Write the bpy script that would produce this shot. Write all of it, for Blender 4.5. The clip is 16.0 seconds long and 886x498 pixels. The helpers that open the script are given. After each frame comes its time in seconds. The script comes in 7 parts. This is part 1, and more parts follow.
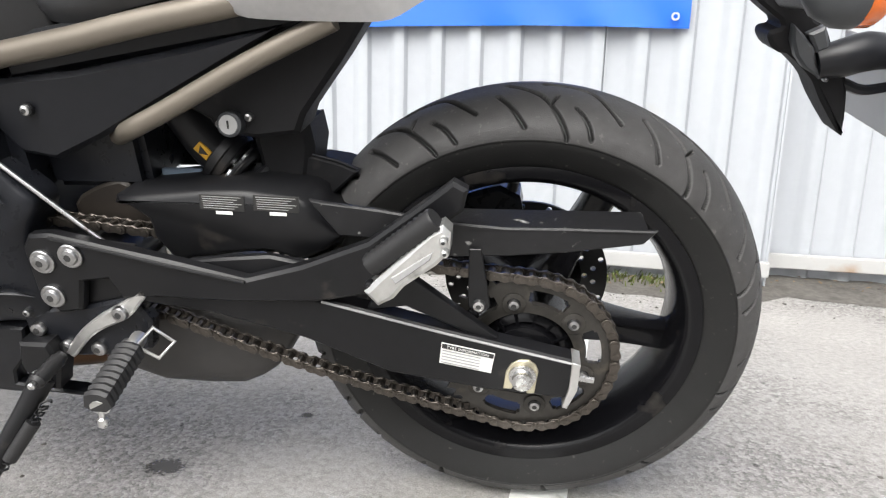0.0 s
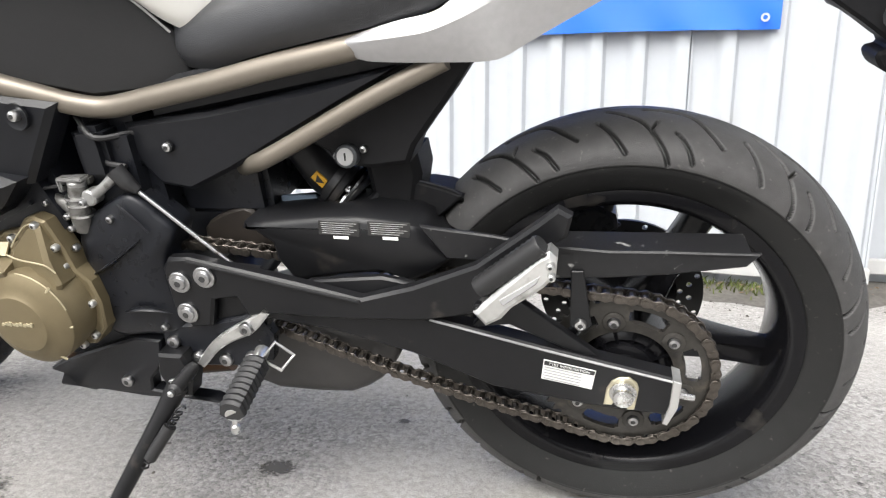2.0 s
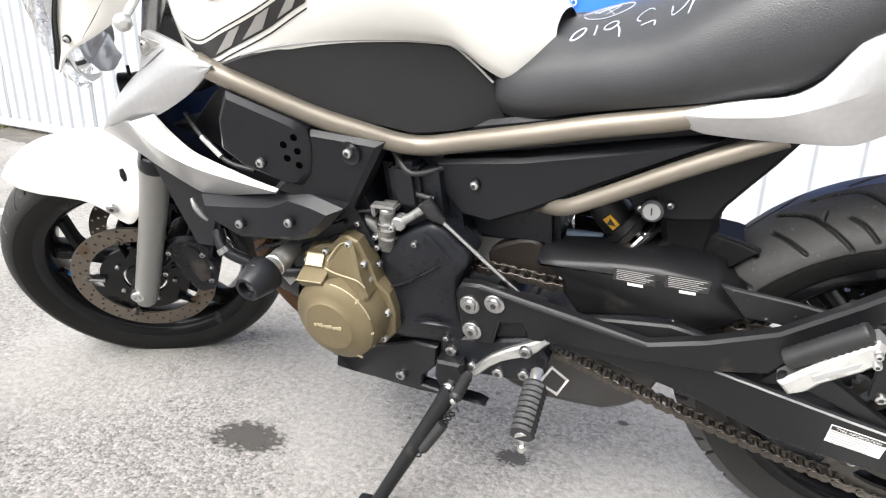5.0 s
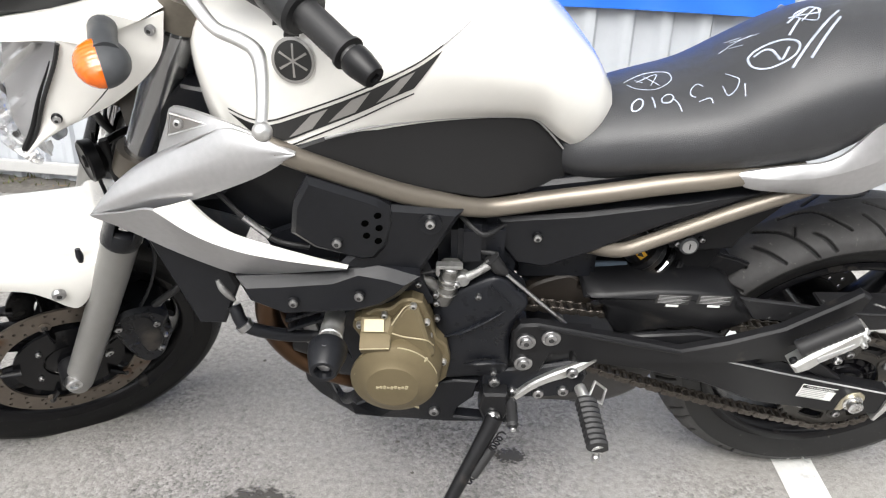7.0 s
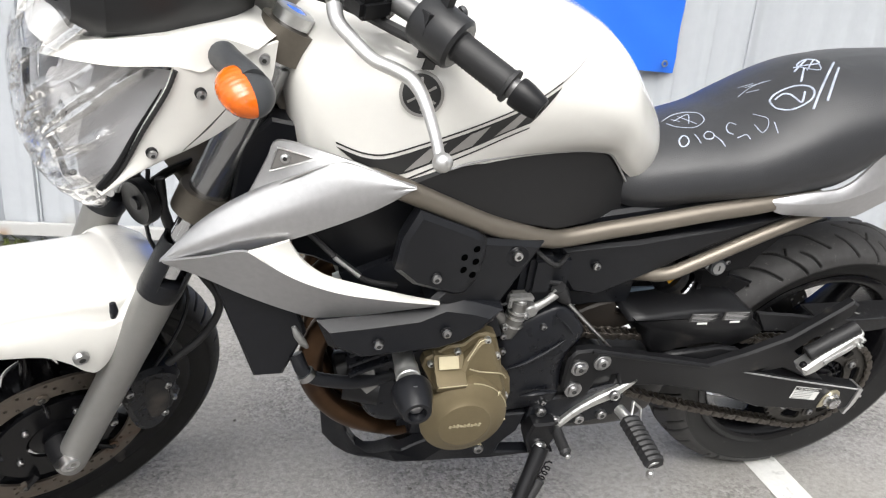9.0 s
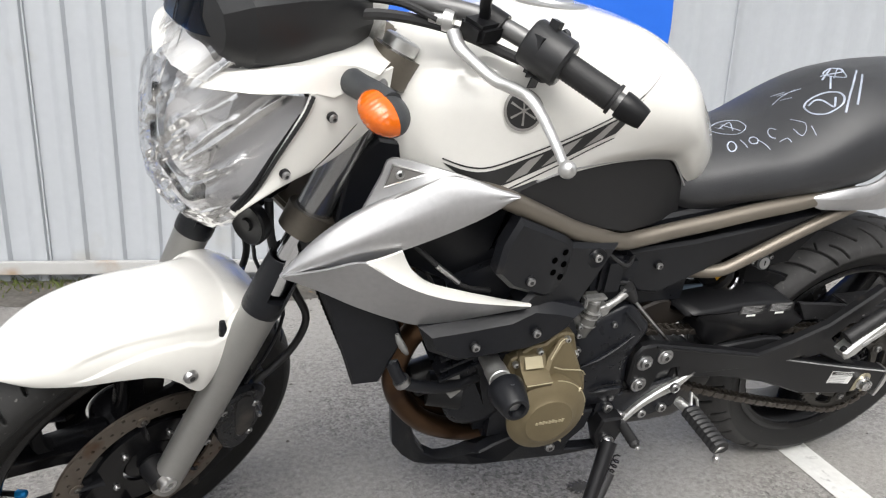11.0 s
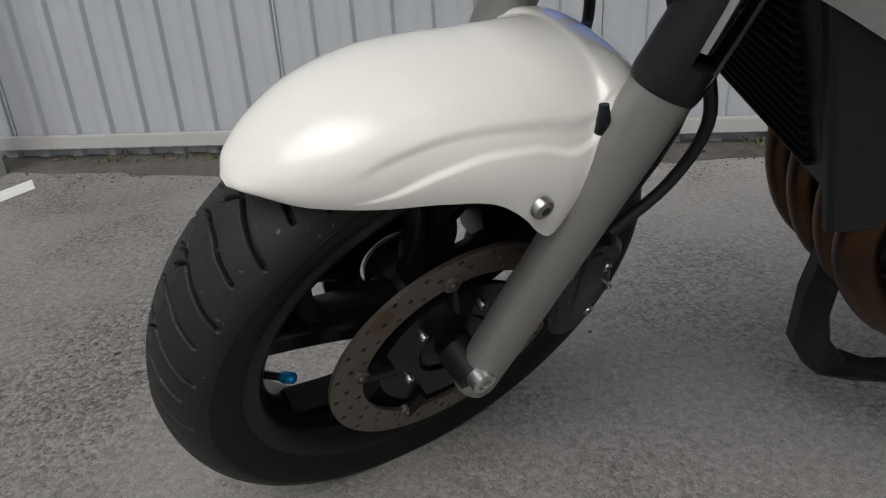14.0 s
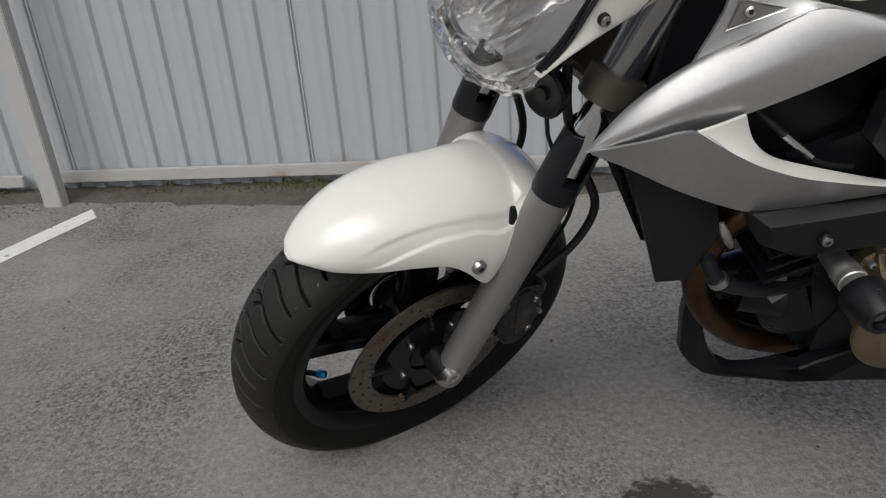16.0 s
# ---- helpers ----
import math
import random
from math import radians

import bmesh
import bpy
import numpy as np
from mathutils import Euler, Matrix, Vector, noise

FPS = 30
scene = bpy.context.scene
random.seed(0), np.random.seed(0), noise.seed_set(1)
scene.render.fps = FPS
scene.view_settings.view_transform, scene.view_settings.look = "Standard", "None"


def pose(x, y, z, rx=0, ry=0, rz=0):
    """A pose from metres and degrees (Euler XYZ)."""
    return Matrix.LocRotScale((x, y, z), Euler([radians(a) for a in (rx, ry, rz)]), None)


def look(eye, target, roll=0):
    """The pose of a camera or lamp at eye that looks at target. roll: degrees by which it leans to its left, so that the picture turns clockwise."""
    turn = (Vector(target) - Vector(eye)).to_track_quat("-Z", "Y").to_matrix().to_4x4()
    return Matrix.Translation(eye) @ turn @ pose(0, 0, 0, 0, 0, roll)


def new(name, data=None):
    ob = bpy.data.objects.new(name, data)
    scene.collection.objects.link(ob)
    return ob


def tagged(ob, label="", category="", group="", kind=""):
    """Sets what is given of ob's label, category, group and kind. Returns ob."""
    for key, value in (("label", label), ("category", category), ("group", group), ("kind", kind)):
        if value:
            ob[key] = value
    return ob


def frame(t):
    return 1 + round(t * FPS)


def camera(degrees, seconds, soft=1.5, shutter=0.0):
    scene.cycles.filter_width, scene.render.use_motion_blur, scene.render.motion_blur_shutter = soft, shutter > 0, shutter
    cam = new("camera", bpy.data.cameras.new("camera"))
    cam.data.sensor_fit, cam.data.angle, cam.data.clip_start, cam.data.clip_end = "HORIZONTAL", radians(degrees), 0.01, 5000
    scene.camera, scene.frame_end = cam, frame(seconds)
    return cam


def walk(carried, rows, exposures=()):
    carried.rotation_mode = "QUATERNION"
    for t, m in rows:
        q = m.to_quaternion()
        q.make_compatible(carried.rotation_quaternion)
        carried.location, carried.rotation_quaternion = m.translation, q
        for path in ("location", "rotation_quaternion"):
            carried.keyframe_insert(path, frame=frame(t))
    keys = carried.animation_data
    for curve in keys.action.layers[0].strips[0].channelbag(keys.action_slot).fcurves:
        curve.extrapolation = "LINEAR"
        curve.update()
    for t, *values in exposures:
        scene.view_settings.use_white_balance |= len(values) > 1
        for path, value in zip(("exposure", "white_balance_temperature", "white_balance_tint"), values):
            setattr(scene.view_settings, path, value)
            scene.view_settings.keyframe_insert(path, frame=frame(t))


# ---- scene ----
cam = camera(67.6, 16, 1.2)
PATH = [
    (0, (-0.012, 0.001, 0.582), (0.015, 1.955, 0.155), 1.4),
    (0.5, (-0.012, -0.011, 0.588), (-0.04, 1.941, 0.151), 0.4),
    (1, (-0.008, -0.01, 0.59), (-0.024, 1.936, 0.13), 0.5),
    (1.5, (-0.024, -0.019, 0.598), (-0.098, 1.926, 0.142), 0.4),
    (2, (-0.05, -0.036, 0.617), (-0.239, 1.908, 0.187), -0.3),
    (2.5, (-0.079, -0.049, 0.632), (-0.374, 1.887, 0.223), -0.4),
    (3, (-0.112, -0.067, 0.642), (-0.503, 1.854, 0.247), 0.3),
    (3.5, (-0.139, -0.082, 0.648), (-0.621, 1.821, 0.263), -0.0),
    (4, (-0.171, -0.09, 0.662), (-0.751, 1.782, 0.262), -0.3),
    (4.5, (-0.205, -0.083, 0.694), (-0.811, 1.768, 0.24), 1.1),
    (4.7, (-0.224, -0.084, 0.722), (-0.818, 1.747, 0.178), 1.0),
    (6.8, (-0.688, -0.11, 0.924), (-0.53, 1.732, 0.162), 2.3),
    (7, (-0.746, -0.12, 0.914), (-0.494, 1.718, 0.166), 2.2),
    (7.5, (-0.86, -0.111, 0.905), (-0.445, 1.703, 0.173), 3.8),
    (8, (-0.969, -0.069, 0.902), (-0.435, 1.718, 0.18), 4.1),
    (8.2, (-0.999, -0.058, 0.906), (-0.441, 1.728, 0.199), 4.3),
    (10.3, (-1.206, -0.037, 0.824), (-0.235, 1.653, 0.377), 3.3),
    (10.5, (-1.23, -0.035, 0.854), (-0.316, 1.68, 0.379), 3.4),
    (11, (-1.272, -0.038, 0.864), (-0.444, 1.709, 0.351), 2.3),
    (11.5, (-1.292, -0.03, 0.863), (-0.513, 1.733, 0.33), 1.1),
    (12, (-1.322, -0.017, 0.843), (-0.668, 1.772, 0.234), -0.6),
    (12.5, (-1.336, 0.073, 0.798), (-0.814, 1.885, 0.134), -1.5),
    (13, (-1.336, 0.238, 0.727), (-0.978, 2.046, -0.049), -2.5),
    (13.5, (-1.355, 0.344, 0.659), (-1.095, 2.173, -0.107), -3.9),
    (14, (-1.366, 0.399, 0.618), (-1.14, 2.222, -0.171), -3.4),
    (14.5, (-1.366, 0.403, 0.617), (-1.168, 2.214, -0.207), -3.0),
    (15, (-1.372, 0.37, 0.641), (-1.177, 2.182, -0.183), -3.4),
    (15.5, (-1.363, 0.266, 0.69), (-1.189, 2.082, -0.13), -3.1),
    (16, (-1.343, 0.104, 0.795), (-1.167, 1.94, 0.023), -4.4),
]
EXPOSURES = [(0, 1.47), (1, 1.50), (2, 1.60), (3.5, 1.96), (4.7, 1.88), (7, 1.32), (8.2, 1.10), (10.5, 0.98), (11.5, 0.55), (12.5, 0.18), (13.5, -0.04), (14, -0.22), (14.5, -0.22), (15.5, -0.26), (16, -0.20)]
walk(cam, [(t, look(eye, target, roll)) for t, eye, target, roll in PATH], EXPOSURES)

# ---- world and light: a bright overcast day ----
world = bpy.data.worlds.new("overcast_sky")
scene.world = world
world.use_nodes = True
wn = world.node_tree.nodes
wl = world.node_tree.links
sky = wn.new("ShaderNodeTexSky")
sky.sky_type = "NISHITA"
sky.sun_disc = False
sky.sun_elevation = radians(53)
sky.sun_rotation = radians(200)
sky.air_density, sky.dust_density, sky.ozone_density = 1.0, 4.0, 1.0
soft_sky = wn.new("ShaderNodeHueSaturation")
soft_sky.inputs["Saturation"].default_value = 0.10
wl.new(sky.outputs[0], soft_sky.inputs["Color"])
bg = wn["Background"]
bg.inputs["Strength"].default_value = 0.13
wl.new(soft_sky.outputs[0], bg.inputs["Color"])
sun = new("sun", bpy.data.lights.new("sun", "SUN"))
sun.data.energy, sun.data.angle, sun.data.color = 1.35, radians(50), (1.0, 0.96, 0.90)
sun.matrix_world = look((-1.45, -3.25, 4.7), (0, 0, 0))


# ---- materials ----
def material(name, color, rough=0.5, metal=0.0, coat=0.0, grain=0.0, scale=60.0, bump=0.0, bump_scale=400.0, dirt=None, dirt_amount=0.0, dirt_scale=6.0, gloss=0.4):
    """A surface with fine grain, a second larger variation, relief and, where given, dirt of another colour."""
    m = bpy.data.materials.new(name)
    m.use_nodes = True
    n, l = m.node_tree.nodes, m.node_tree.links
    p = n["Principled BSDF"]
    p.inputs["Metallic"].default_value = metal
    p.inputs["Coat Weight"].default_value = coat
    p.inputs["Coat Roughness"].default_value = 0.06
    p.inputs["Specular IOR Level"].default_value = gloss
    co = n.new("ShaderNodeTexCoord")

    def noise_tex(sc, detail=4.0):
        t = n.new("ShaderNodeTexNoise")
        t.inputs["Scale"].default_value, t.inputs["Detail"].default_value = sc, detail
        l.new(co.outputs["Object"], t.inputs["Vector"])
        return t

    fine, broad = noise_tex(scale), noise_tex(max(2.0, scale / 12))
    mix = n.new("ShaderNodeMix")
    mix.data_type = "FLOAT"
    mix.inputs[0].default_value = 0.5
    l.new(fine.outputs[0], mix.inputs[2]), l.new(broad.outputs[0], mix.inputs[3])
    ramp = n.new("ShaderNodeValToRGB")
    lo, hi = [max(0.0, c * (1 - grain)) for c in color], [min(1.0, c * (1 + grain)) for c in color]
    ramp.color_ramp.elements[0].position, ramp.color_ramp.elements[0].color = 0.3, (*lo, 1)
    ramp.color_ramp.elements[1].position, ramp.color_ramp.elements[1].color = 0.7, (*hi, 1)
    l.new(mix.outputs[0], ramp.inputs[0])
    out = ramp.outputs[0]
    if dirt:
        spots = noise_tex(dirt_scale, 8.0)
        cut = n.new("ShaderNodeValToRGB")
        cut.color_ramp.elements[0].position, cut.color_ramp.elements[1].position = 0.68 - 0.3 * dirt_amount, 0.78 - 0.1 * dirt_amount
        l.new(spots.outputs[0], cut.inputs[0])
        dm = n.new("ShaderNodeMix")
        dm.data_type = "RGBA"
        dm.inputs[7].default_value = (*dirt, 1)
        l.new(cut.outputs[0], dm.inputs[0]), l.new(out, dm.inputs[6])
        out = dm.outputs[2]
    l.new(out, p.inputs["Base Color"])
    rr = n.new("ShaderNodeMapRange")
    rr.inputs["To Min"].default_value, rr.inputs["To Max"].default_value = max(0.02, rough * 0.85), min(1.0, rough * 1.15)
    l.new(mix.outputs[0], rr.inputs["Value"]), l.new(rr.outputs[0], p.inputs["Roughness"])
    if bump:
        b = n.new("ShaderNodeBump")
        b.inputs["Strength"].default_value, b.inputs["Distance"].default_value = bump, 0.001
        l.new(noise_tex(bump_scale, 2.0).outputs[0], b.inputs["Height"])
        l.new(b.outputs[0], p.inputs["Normal"])
    return m


WHITE = material("pearl_white_paint", (0.76, 0.75, 0.712), 0.20, 0.0, 0.9, 0.02, 900)
SILVER = material("silver_paint", (0.47, 0.47, 0.478), 0.39, 0.80, 0.35, 0.08, 1500, 0, 400, (0.42, 0.415, 0.41), 0.08, 20)
BLACK = material("black_moulded_plastic", (0.0088, 0.0094, 0.0116), 0.31, 0, 0, 0.2, 90, 0.25, 1300, (0.05, 0.046, 0.042), 0.12, 9, 0.27)
SATIN = material("satin_black_metal", (0.0075, 0.0076, 0.0086), 0.36, 0.0, 0.0, 0.2, 60, 0.12, 900, (0.06, 0.052, 0.045), 0.15, 14, 0.27)
MATT = material("matt_black_plastic", (0.010, 0.010, 0.011), 0.62, 0, 0, 0.2, 90, 0.25, 1300, (0.05, 0.046, 0.042), 0.15, 12, 0.16)
DARK = material("dark_engine_paint", (0.0090, 0.0098, 0.0125), 0.28, 0.0, 0, 0.25, 70, 0.3, 700, (0.03, 0.027, 0.024), 0.15, 18, 0.24)
PANEL = material("grained_black_side_panel", (0.017, 0.017, 0.018), 0.5, 0, 0, 0.1, 300, 0.3, 1600, gloss=0.3)
TREAD = material("worn_tread_rubber", (0.046, 0.045, 0.045), 0.56, 0, 0, 0.30, 60, 0.4, 700, (0.12, 0.115, 0.108), 0.10, 130, 0.3)
RUBBER = material("sidewall_rubber", (0.012, 0.012, 0.012), 0.5, 0, 0, 0.2, 40, 0.2, 500, (0.075, 0.07, 0.065), 0.06, 120, 0.3)
RIM = material("black_wheel_paint", (0.005, 0.005, 0.006), 0.24, 0.0, 0.0, 0.2, 40, 0, 400, (0.03, 0.027, 0.024), 0.12, 18, 0.22)
GRIPS = material("grip_rubber", (0.016, 0.016, 0.017), 0.5, 0, 0, 0.15, 80, 0.3, 900)
BRONZE = material("champagne_frame_paint", (0.190, 0.168, 0.139), 0.42, 0.6, 0.1, 0.05, 800)
GOLD = material("gold_engine_cover_paint", (0.150, 0.121, 0.070), 0.50, 0.4, 0.0, 0.1, 700, 0.15, 900)
ALLOY = material("bare_cast_alloy", (0.62, 0.62, 0.61), 0.34, 0.9, 0, 0.12, 120, 0.15, 700, (0.2, 0.19, 0.17), 0.2, 25)
STEEL = material("zinc_plated_steel", (0.6, 0.6, 0.6), 0.28, 1.0, 0, 0.15, 200, 0, 400, (0.2, 0.17, 0.13), 0.15, 60)
CHROME = material("chromed_steel", (0.72, 0.73, 0.75), 0.10, 1.0, 0, 0.03, 100)
FORK = material("grey_fork_paint", (0.258, 0.254, 0.245), 0.42, 0.6, 0.1, 0.06, 600)
YOKE = material("dark_bronze_yoke", (0.13, 0.115, 0.095), 0.42, 0.5, 0, 0.1, 200)
DISC = material("used_brake_disc", (0.16, 0.137, 0.115), 0.42, 0.8, 0, 0.15, 90, 0.1, 600, (0.12, 0.07, 0.04), 0.3, 16)
CHAIN = material("greasy_drive_chain", (0.085, 0.075, 0.066), 0.34, 0.8, 0, 0.5, 200, 0.2, 900, (0.06, 0.042, 0.032), 0.2, 70)
SPROCKET = material("dusty_sprocket_steel", (0.042, 0.039, 0.035), 0.45, 0.4, 0, 0.35, 120, 0.2, 700, (0.09, 0.078, 0.064), 0.14, 30)
SCREW_SOCKET = material("dark_screw_socket", (0.05, 0.05, 0.05), 0.6, 0.5)
FIN = material("black_radiator_fins", (0.006, 0.006, 0.006), 0.8, gloss=0.12)
PIPE = material("heat_tinted_header_steel", (0.085, 0.048, 0.027), 0.36, 0.9, 0, 0.35, 20, 0.05, 300, (0.03, 0.02, 0.02), 0.4, 9)
BOX = material("grey_silencer_coating", (0.055, 0.053, 0.052), 0.45, 0.4, 0, 0.15, 40, 0.2, 700)
SEAT = material("black_seat_vinyl", (0.026, 0.027, 0.030), 0.36, 0, 0, 0.15, 500, 0.5, 800, gloss=0.5)
CHALK = material("white_chalk", (0.36, 0.40, 0.48), 0.9, 0, 0, 0.5, 500, 0.5, 900)
PAPER = material("white_sticker", (0.72, 0.72, 0.70), 0.5, 0, 0, 0.04, 300)
INK = material("black_print", (0.02, 0.02, 0.02), 0.5, 0, 0, 0.1, 300)
GREY_INK = material("grey_print", (0.30, 0.30, 0.30), 0.55, 0, 0, 0.1, 300)
GRAPHIC = material("silver_grey_decal", (0.30, 0.29, 0.28), 0.35, 0.4, 0.5, 0.05, 300)
YELLOW = material("yellow_shock_sticker", (0.55, 0.30, 0.02), 0.5, 0, 0, 0.2, 200)
HOUSING = material("charcoal_signal_housing", (0.045, 0.048, 0.052), 0.42, 0, 0, 0.1, 200, 0.2, 1300)
POD = material("satin_charcoal_plastic", (0.016, 0.0165, 0.018), 0.36, 0, 0, 0.12, 120, 0.2, 1300, gloss=0.45)
FASTENER = material("dull_zinc_fastener", (0.42, 0.42, 0.425), 0.3, 1.0, 0, 0.2, 200, 0, 400, (0.12, 0.11, 0.10), 0.15, 80)
BARS = material("grey_handlebar_paint", (0.16, 0.16, 0.16), 0.4, 0.5, 0, 0.08, 200)
CAST = material("dull_cast_alloy", (0.30, 0.30, 0.295), 0.45, 0.7, 0, 0.25, 150, 0.3, 600, (0.08, 0.075, 0.07), 0.35, 60)
VOID = material("dark_opening", (0.001, 0.001, 0.001), 1.0, gloss=0.0)
FRONT_TREAD = material("clean_tread_rubber", (0.0145, 0.0143, 0.014), 0.5, 0, 0, 0.3, 60, 0.4, 700, (0.13, 0.125, 0.12), 0.08, 150, 0.28)
FRONT_RUBBER = material("clean_sidewall_rubber", (0.007, 0.007, 0.007), 0.5, 0, 0, 0.2, 40, 0.2, 500, (0.08, 0.075, 0.07), 0.05, 150, 0.2)
VALVE = material("blue_anodised_cap", (0.01, 0.20, 0.50), 0.3, 0.6, 0, 0.05, 300)
BLUE = material("blue_banner_vinyl", (0.018, 0.13, 0.62), 0.38, 0, 0.2, 0.06, 6, 0.1, 60)
RED = material("red_plastic", (0.5, 0.02, 0.03), 0.35, 0, 0.3, 0.05, 100)
SHEET = material("painted_fence_sheet", (0.385, 0.405, 0.432), 0.42, 0.0, 0.1, 0.04, 30, 0.05, 60, (0.35, 0.35, 0.34), 0.12, 3)
RAILPAINT = material("painted_fence_rail", (0.40, 0.40, 0.395), 0.5, 0.0, 0.0, 0.06, 20, 0.1, 90, (0.30, 0.22, 0.15), 0.2, 5)
PLATE = material("grey_plate_back", (0.34, 0.34, 0.34), 0.4, 0.6, 0, 0.05, 80)
LINE = material("worn_white_road_paint", (0.66, 0.66, 0.64), 0.8, 0, 0, 0.12, 60, 0.5, 260, (0.24, 0.235, 0.23), 0.22, 26)


def stain():
    """Dark oil soaked into the ground: dense in the middle, broken up towards its rim (the mesh has radius 1)."""
    m = bpy.data.materials.new("old_oil_stain")
    m.use_nodes = True
    n, l = m.node_tree.nodes, m.node_tree.links
    p = n["Principled BSDF"]
    p.inputs["Base Color"].default_value, p.inputs["Roughness"].default_value = (0.05, 0.047, 0.044, 1), 0.7
    co = n.new("ShaderNodeTexCoord")
    far = n.new("ShaderNodeVectorMath")
    far.operation = "LENGTH"
    l.new(co.outputs["Object"], far.inputs[0])
    tex = n.new("ShaderNodeTexNoise")
    tex.inputs["Scale"].default_value, tex.inputs["Detail"].default_value = 5, 8
    l.new(co.outputs["Object"], tex.inputs["Vector"])
    add = n.new("ShaderNodeMath")
    add.operation = "MULTIPLY_ADD"
    add.inputs[1].default_value = -1.7
    l.new(tex.outputs[0], add.inputs[0]), l.new(far.outputs["Value"], add.inputs[2])
    edge = n.new("ShaderNodeMapRange")
    edge.inputs["From Min"].default_value, edge.inputs["From Max"].default_value = -0.35, 0.0
    edge.inputs["To Min"].default_value, edge.inputs["To Max"].default_value = 0.85, 0.0
    l.new(add.outputs[0], edge.inputs["Value"]), l.new(edge.outputs[0], p.inputs["Alpha"])
    return m


STAIN = stain()


def asphalt():
    """Weathered asphalt: fine grey sand, ravelled patches where coarse chips stand out, broad wear and scattered dark pits."""
    m = bpy.data.materials.new("weathered_asphalt")
    m.use_nodes = True
    n, l = m.node_tree.nodes, m.node_tree.links
    p = n["Principled BSDF"]
    co = n.new("ShaderNodeTexCoord")

    def noise_tex(sc, detail, rough=0.5):
        t = n.new("ShaderNodeTexNoise")
        t.inputs["Scale"].default_value, t.inputs["Detail"].default_value, t.inputs["Roughness"].default_value = sc, detail, rough
        l.new(co.outputs["Object"], t.inputs["Vector"])
        return t.outputs[0]

    def span(sock, a, b, lo, hi):
        r = n.new("ShaderNodeMapRange")
        for k, v in zip(("From Min", "From Max", "To Min", "To Max"), (a, b, lo, hi)):
            r.inputs[k].default_value = v
        l.new(sock, r.inputs["Value"])
        return r.outputs[0]

    def math_node(op, a, b):
        q = n.new("ShaderNodeMath")
        q.operation = op
        for k, v in enumerate((a, b)):
            if isinstance(v, (int, float)):
                q.inputs[k].default_value = v
            else:
                l.new(v, q.inputs[k])
        return q.outputs[0]

    chips = n.new("ShaderNodeTexVoronoi")
    chips.inputs["Scale"].default_value = 150
    l.new(co.outputs["Object"], chips.inputs["Vector"])
    cell = n.new("ShaderNodeSeparateColor")
    l.new(chips.outputs["Color"], cell.inputs[0])
    sand, clump, wear, ravel = noise_tex(420, 4, 0.6), noise_tex(75, 6, 0.6), noise_tex(1.7, 9), noise_tex(2.3, 7)
    coarse = span(ravel, 0.44, 0.60, 0.25, 1.0)
    # relative brightness: sand, clumps, single chips, wear
    tone = math_node("ADD", span(sand, 0.3, 0.7, -0.36, 0.36), span(clump, 0.3, 0.7, -0.20, 0.20))
    tone = math_node("ADD", tone, math_node("MULTIPLY", span(cell.outputs[0], 0.0, 1.0, -0.34, 0.30), coarse))
    tone = math_node("ADD", tone, span(wear, 0.3, 0.7, -0.16, 0.13))
    # the tone rises along x: darkest up to -1.5, palest from 0.1 on
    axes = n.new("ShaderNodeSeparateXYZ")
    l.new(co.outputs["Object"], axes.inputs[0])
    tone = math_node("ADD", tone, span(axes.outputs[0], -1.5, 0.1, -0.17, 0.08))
    tone = math_node("ADD", tone, math_node("MULTIPLY", span(coarse, 0.25, 1.0, 0.05, -0.10), 1.0))
    pits = math_node("MULTIPLY", span(noise_tex(38, 3), 0.67, 0.72, 0.0, -0.45), coarse)
    tone = math_node("ADD", math_node("ADD", tone, pits), 1.0)
    base = n.new("ShaderNodeVectorMath")
    base.operation = "SCALE"
    base.inputs[0].default_value = (0.240, 0.231, 0.220)
    l.new(tone, base.inputs["Scale"])
    l.new(base.outputs[0], p.inputs["Base Color"])
    p.inputs["Roughness"].default_value = 0.85
    height = math_node("ADD", math_node("MULTIPLY", chips.outputs["Distance"], math_node("MULTIPLY", coarse, -1.2)), math_node("MULTIPLY", sand, 0.5))
    height = math_node("ADD", height, math_node("MULTIPLY", clump, 0.8))
    b = n.new("ShaderNodeBump")
    b.inputs["Strength"].default_value, b.inputs["Distance"].default_value = 0.6, 0.003
    l.new(height, b.inputs["Height"]), l.new(b.outputs[0], p.inputs["Normal"])
    return m


ASPHALT = asphalt()
GRIT = material("fence_foot_grit", (0.085, 0.079, 0.071), 0.95, 0, 0, 0.5, 60, 1.0, 150, (0.05, 0.045, 0.04), 0.4, 12)
MOSS = material("moss_and_grass", (0.075, 0.095, 0.022), 0.9, 0, 0, 0.5, 40, 0.5, 300, (0.11, 0.10, 0.04), 0.4, 20)
LITTER = material("dry_leaf_litter", (0.14, 0.10, 0.06), 0.9, 0, 0, 0.5, 60)


def clear(name, color, rough, ior=1.45, through_share=1.0):
    m = bpy.data.materials.new(name)
    m.use_nodes = True
    p = m.node_tree.nodes["Principled BSDF"]
    p.inputs["Base Color"].default_value = (*color, 1)
    p.inputs["Roughness"].default_value = rough
    p.inputs["Transmission Weight"].default_value = through_share
    p.inputs["IOR"].default_value = ior
    return m




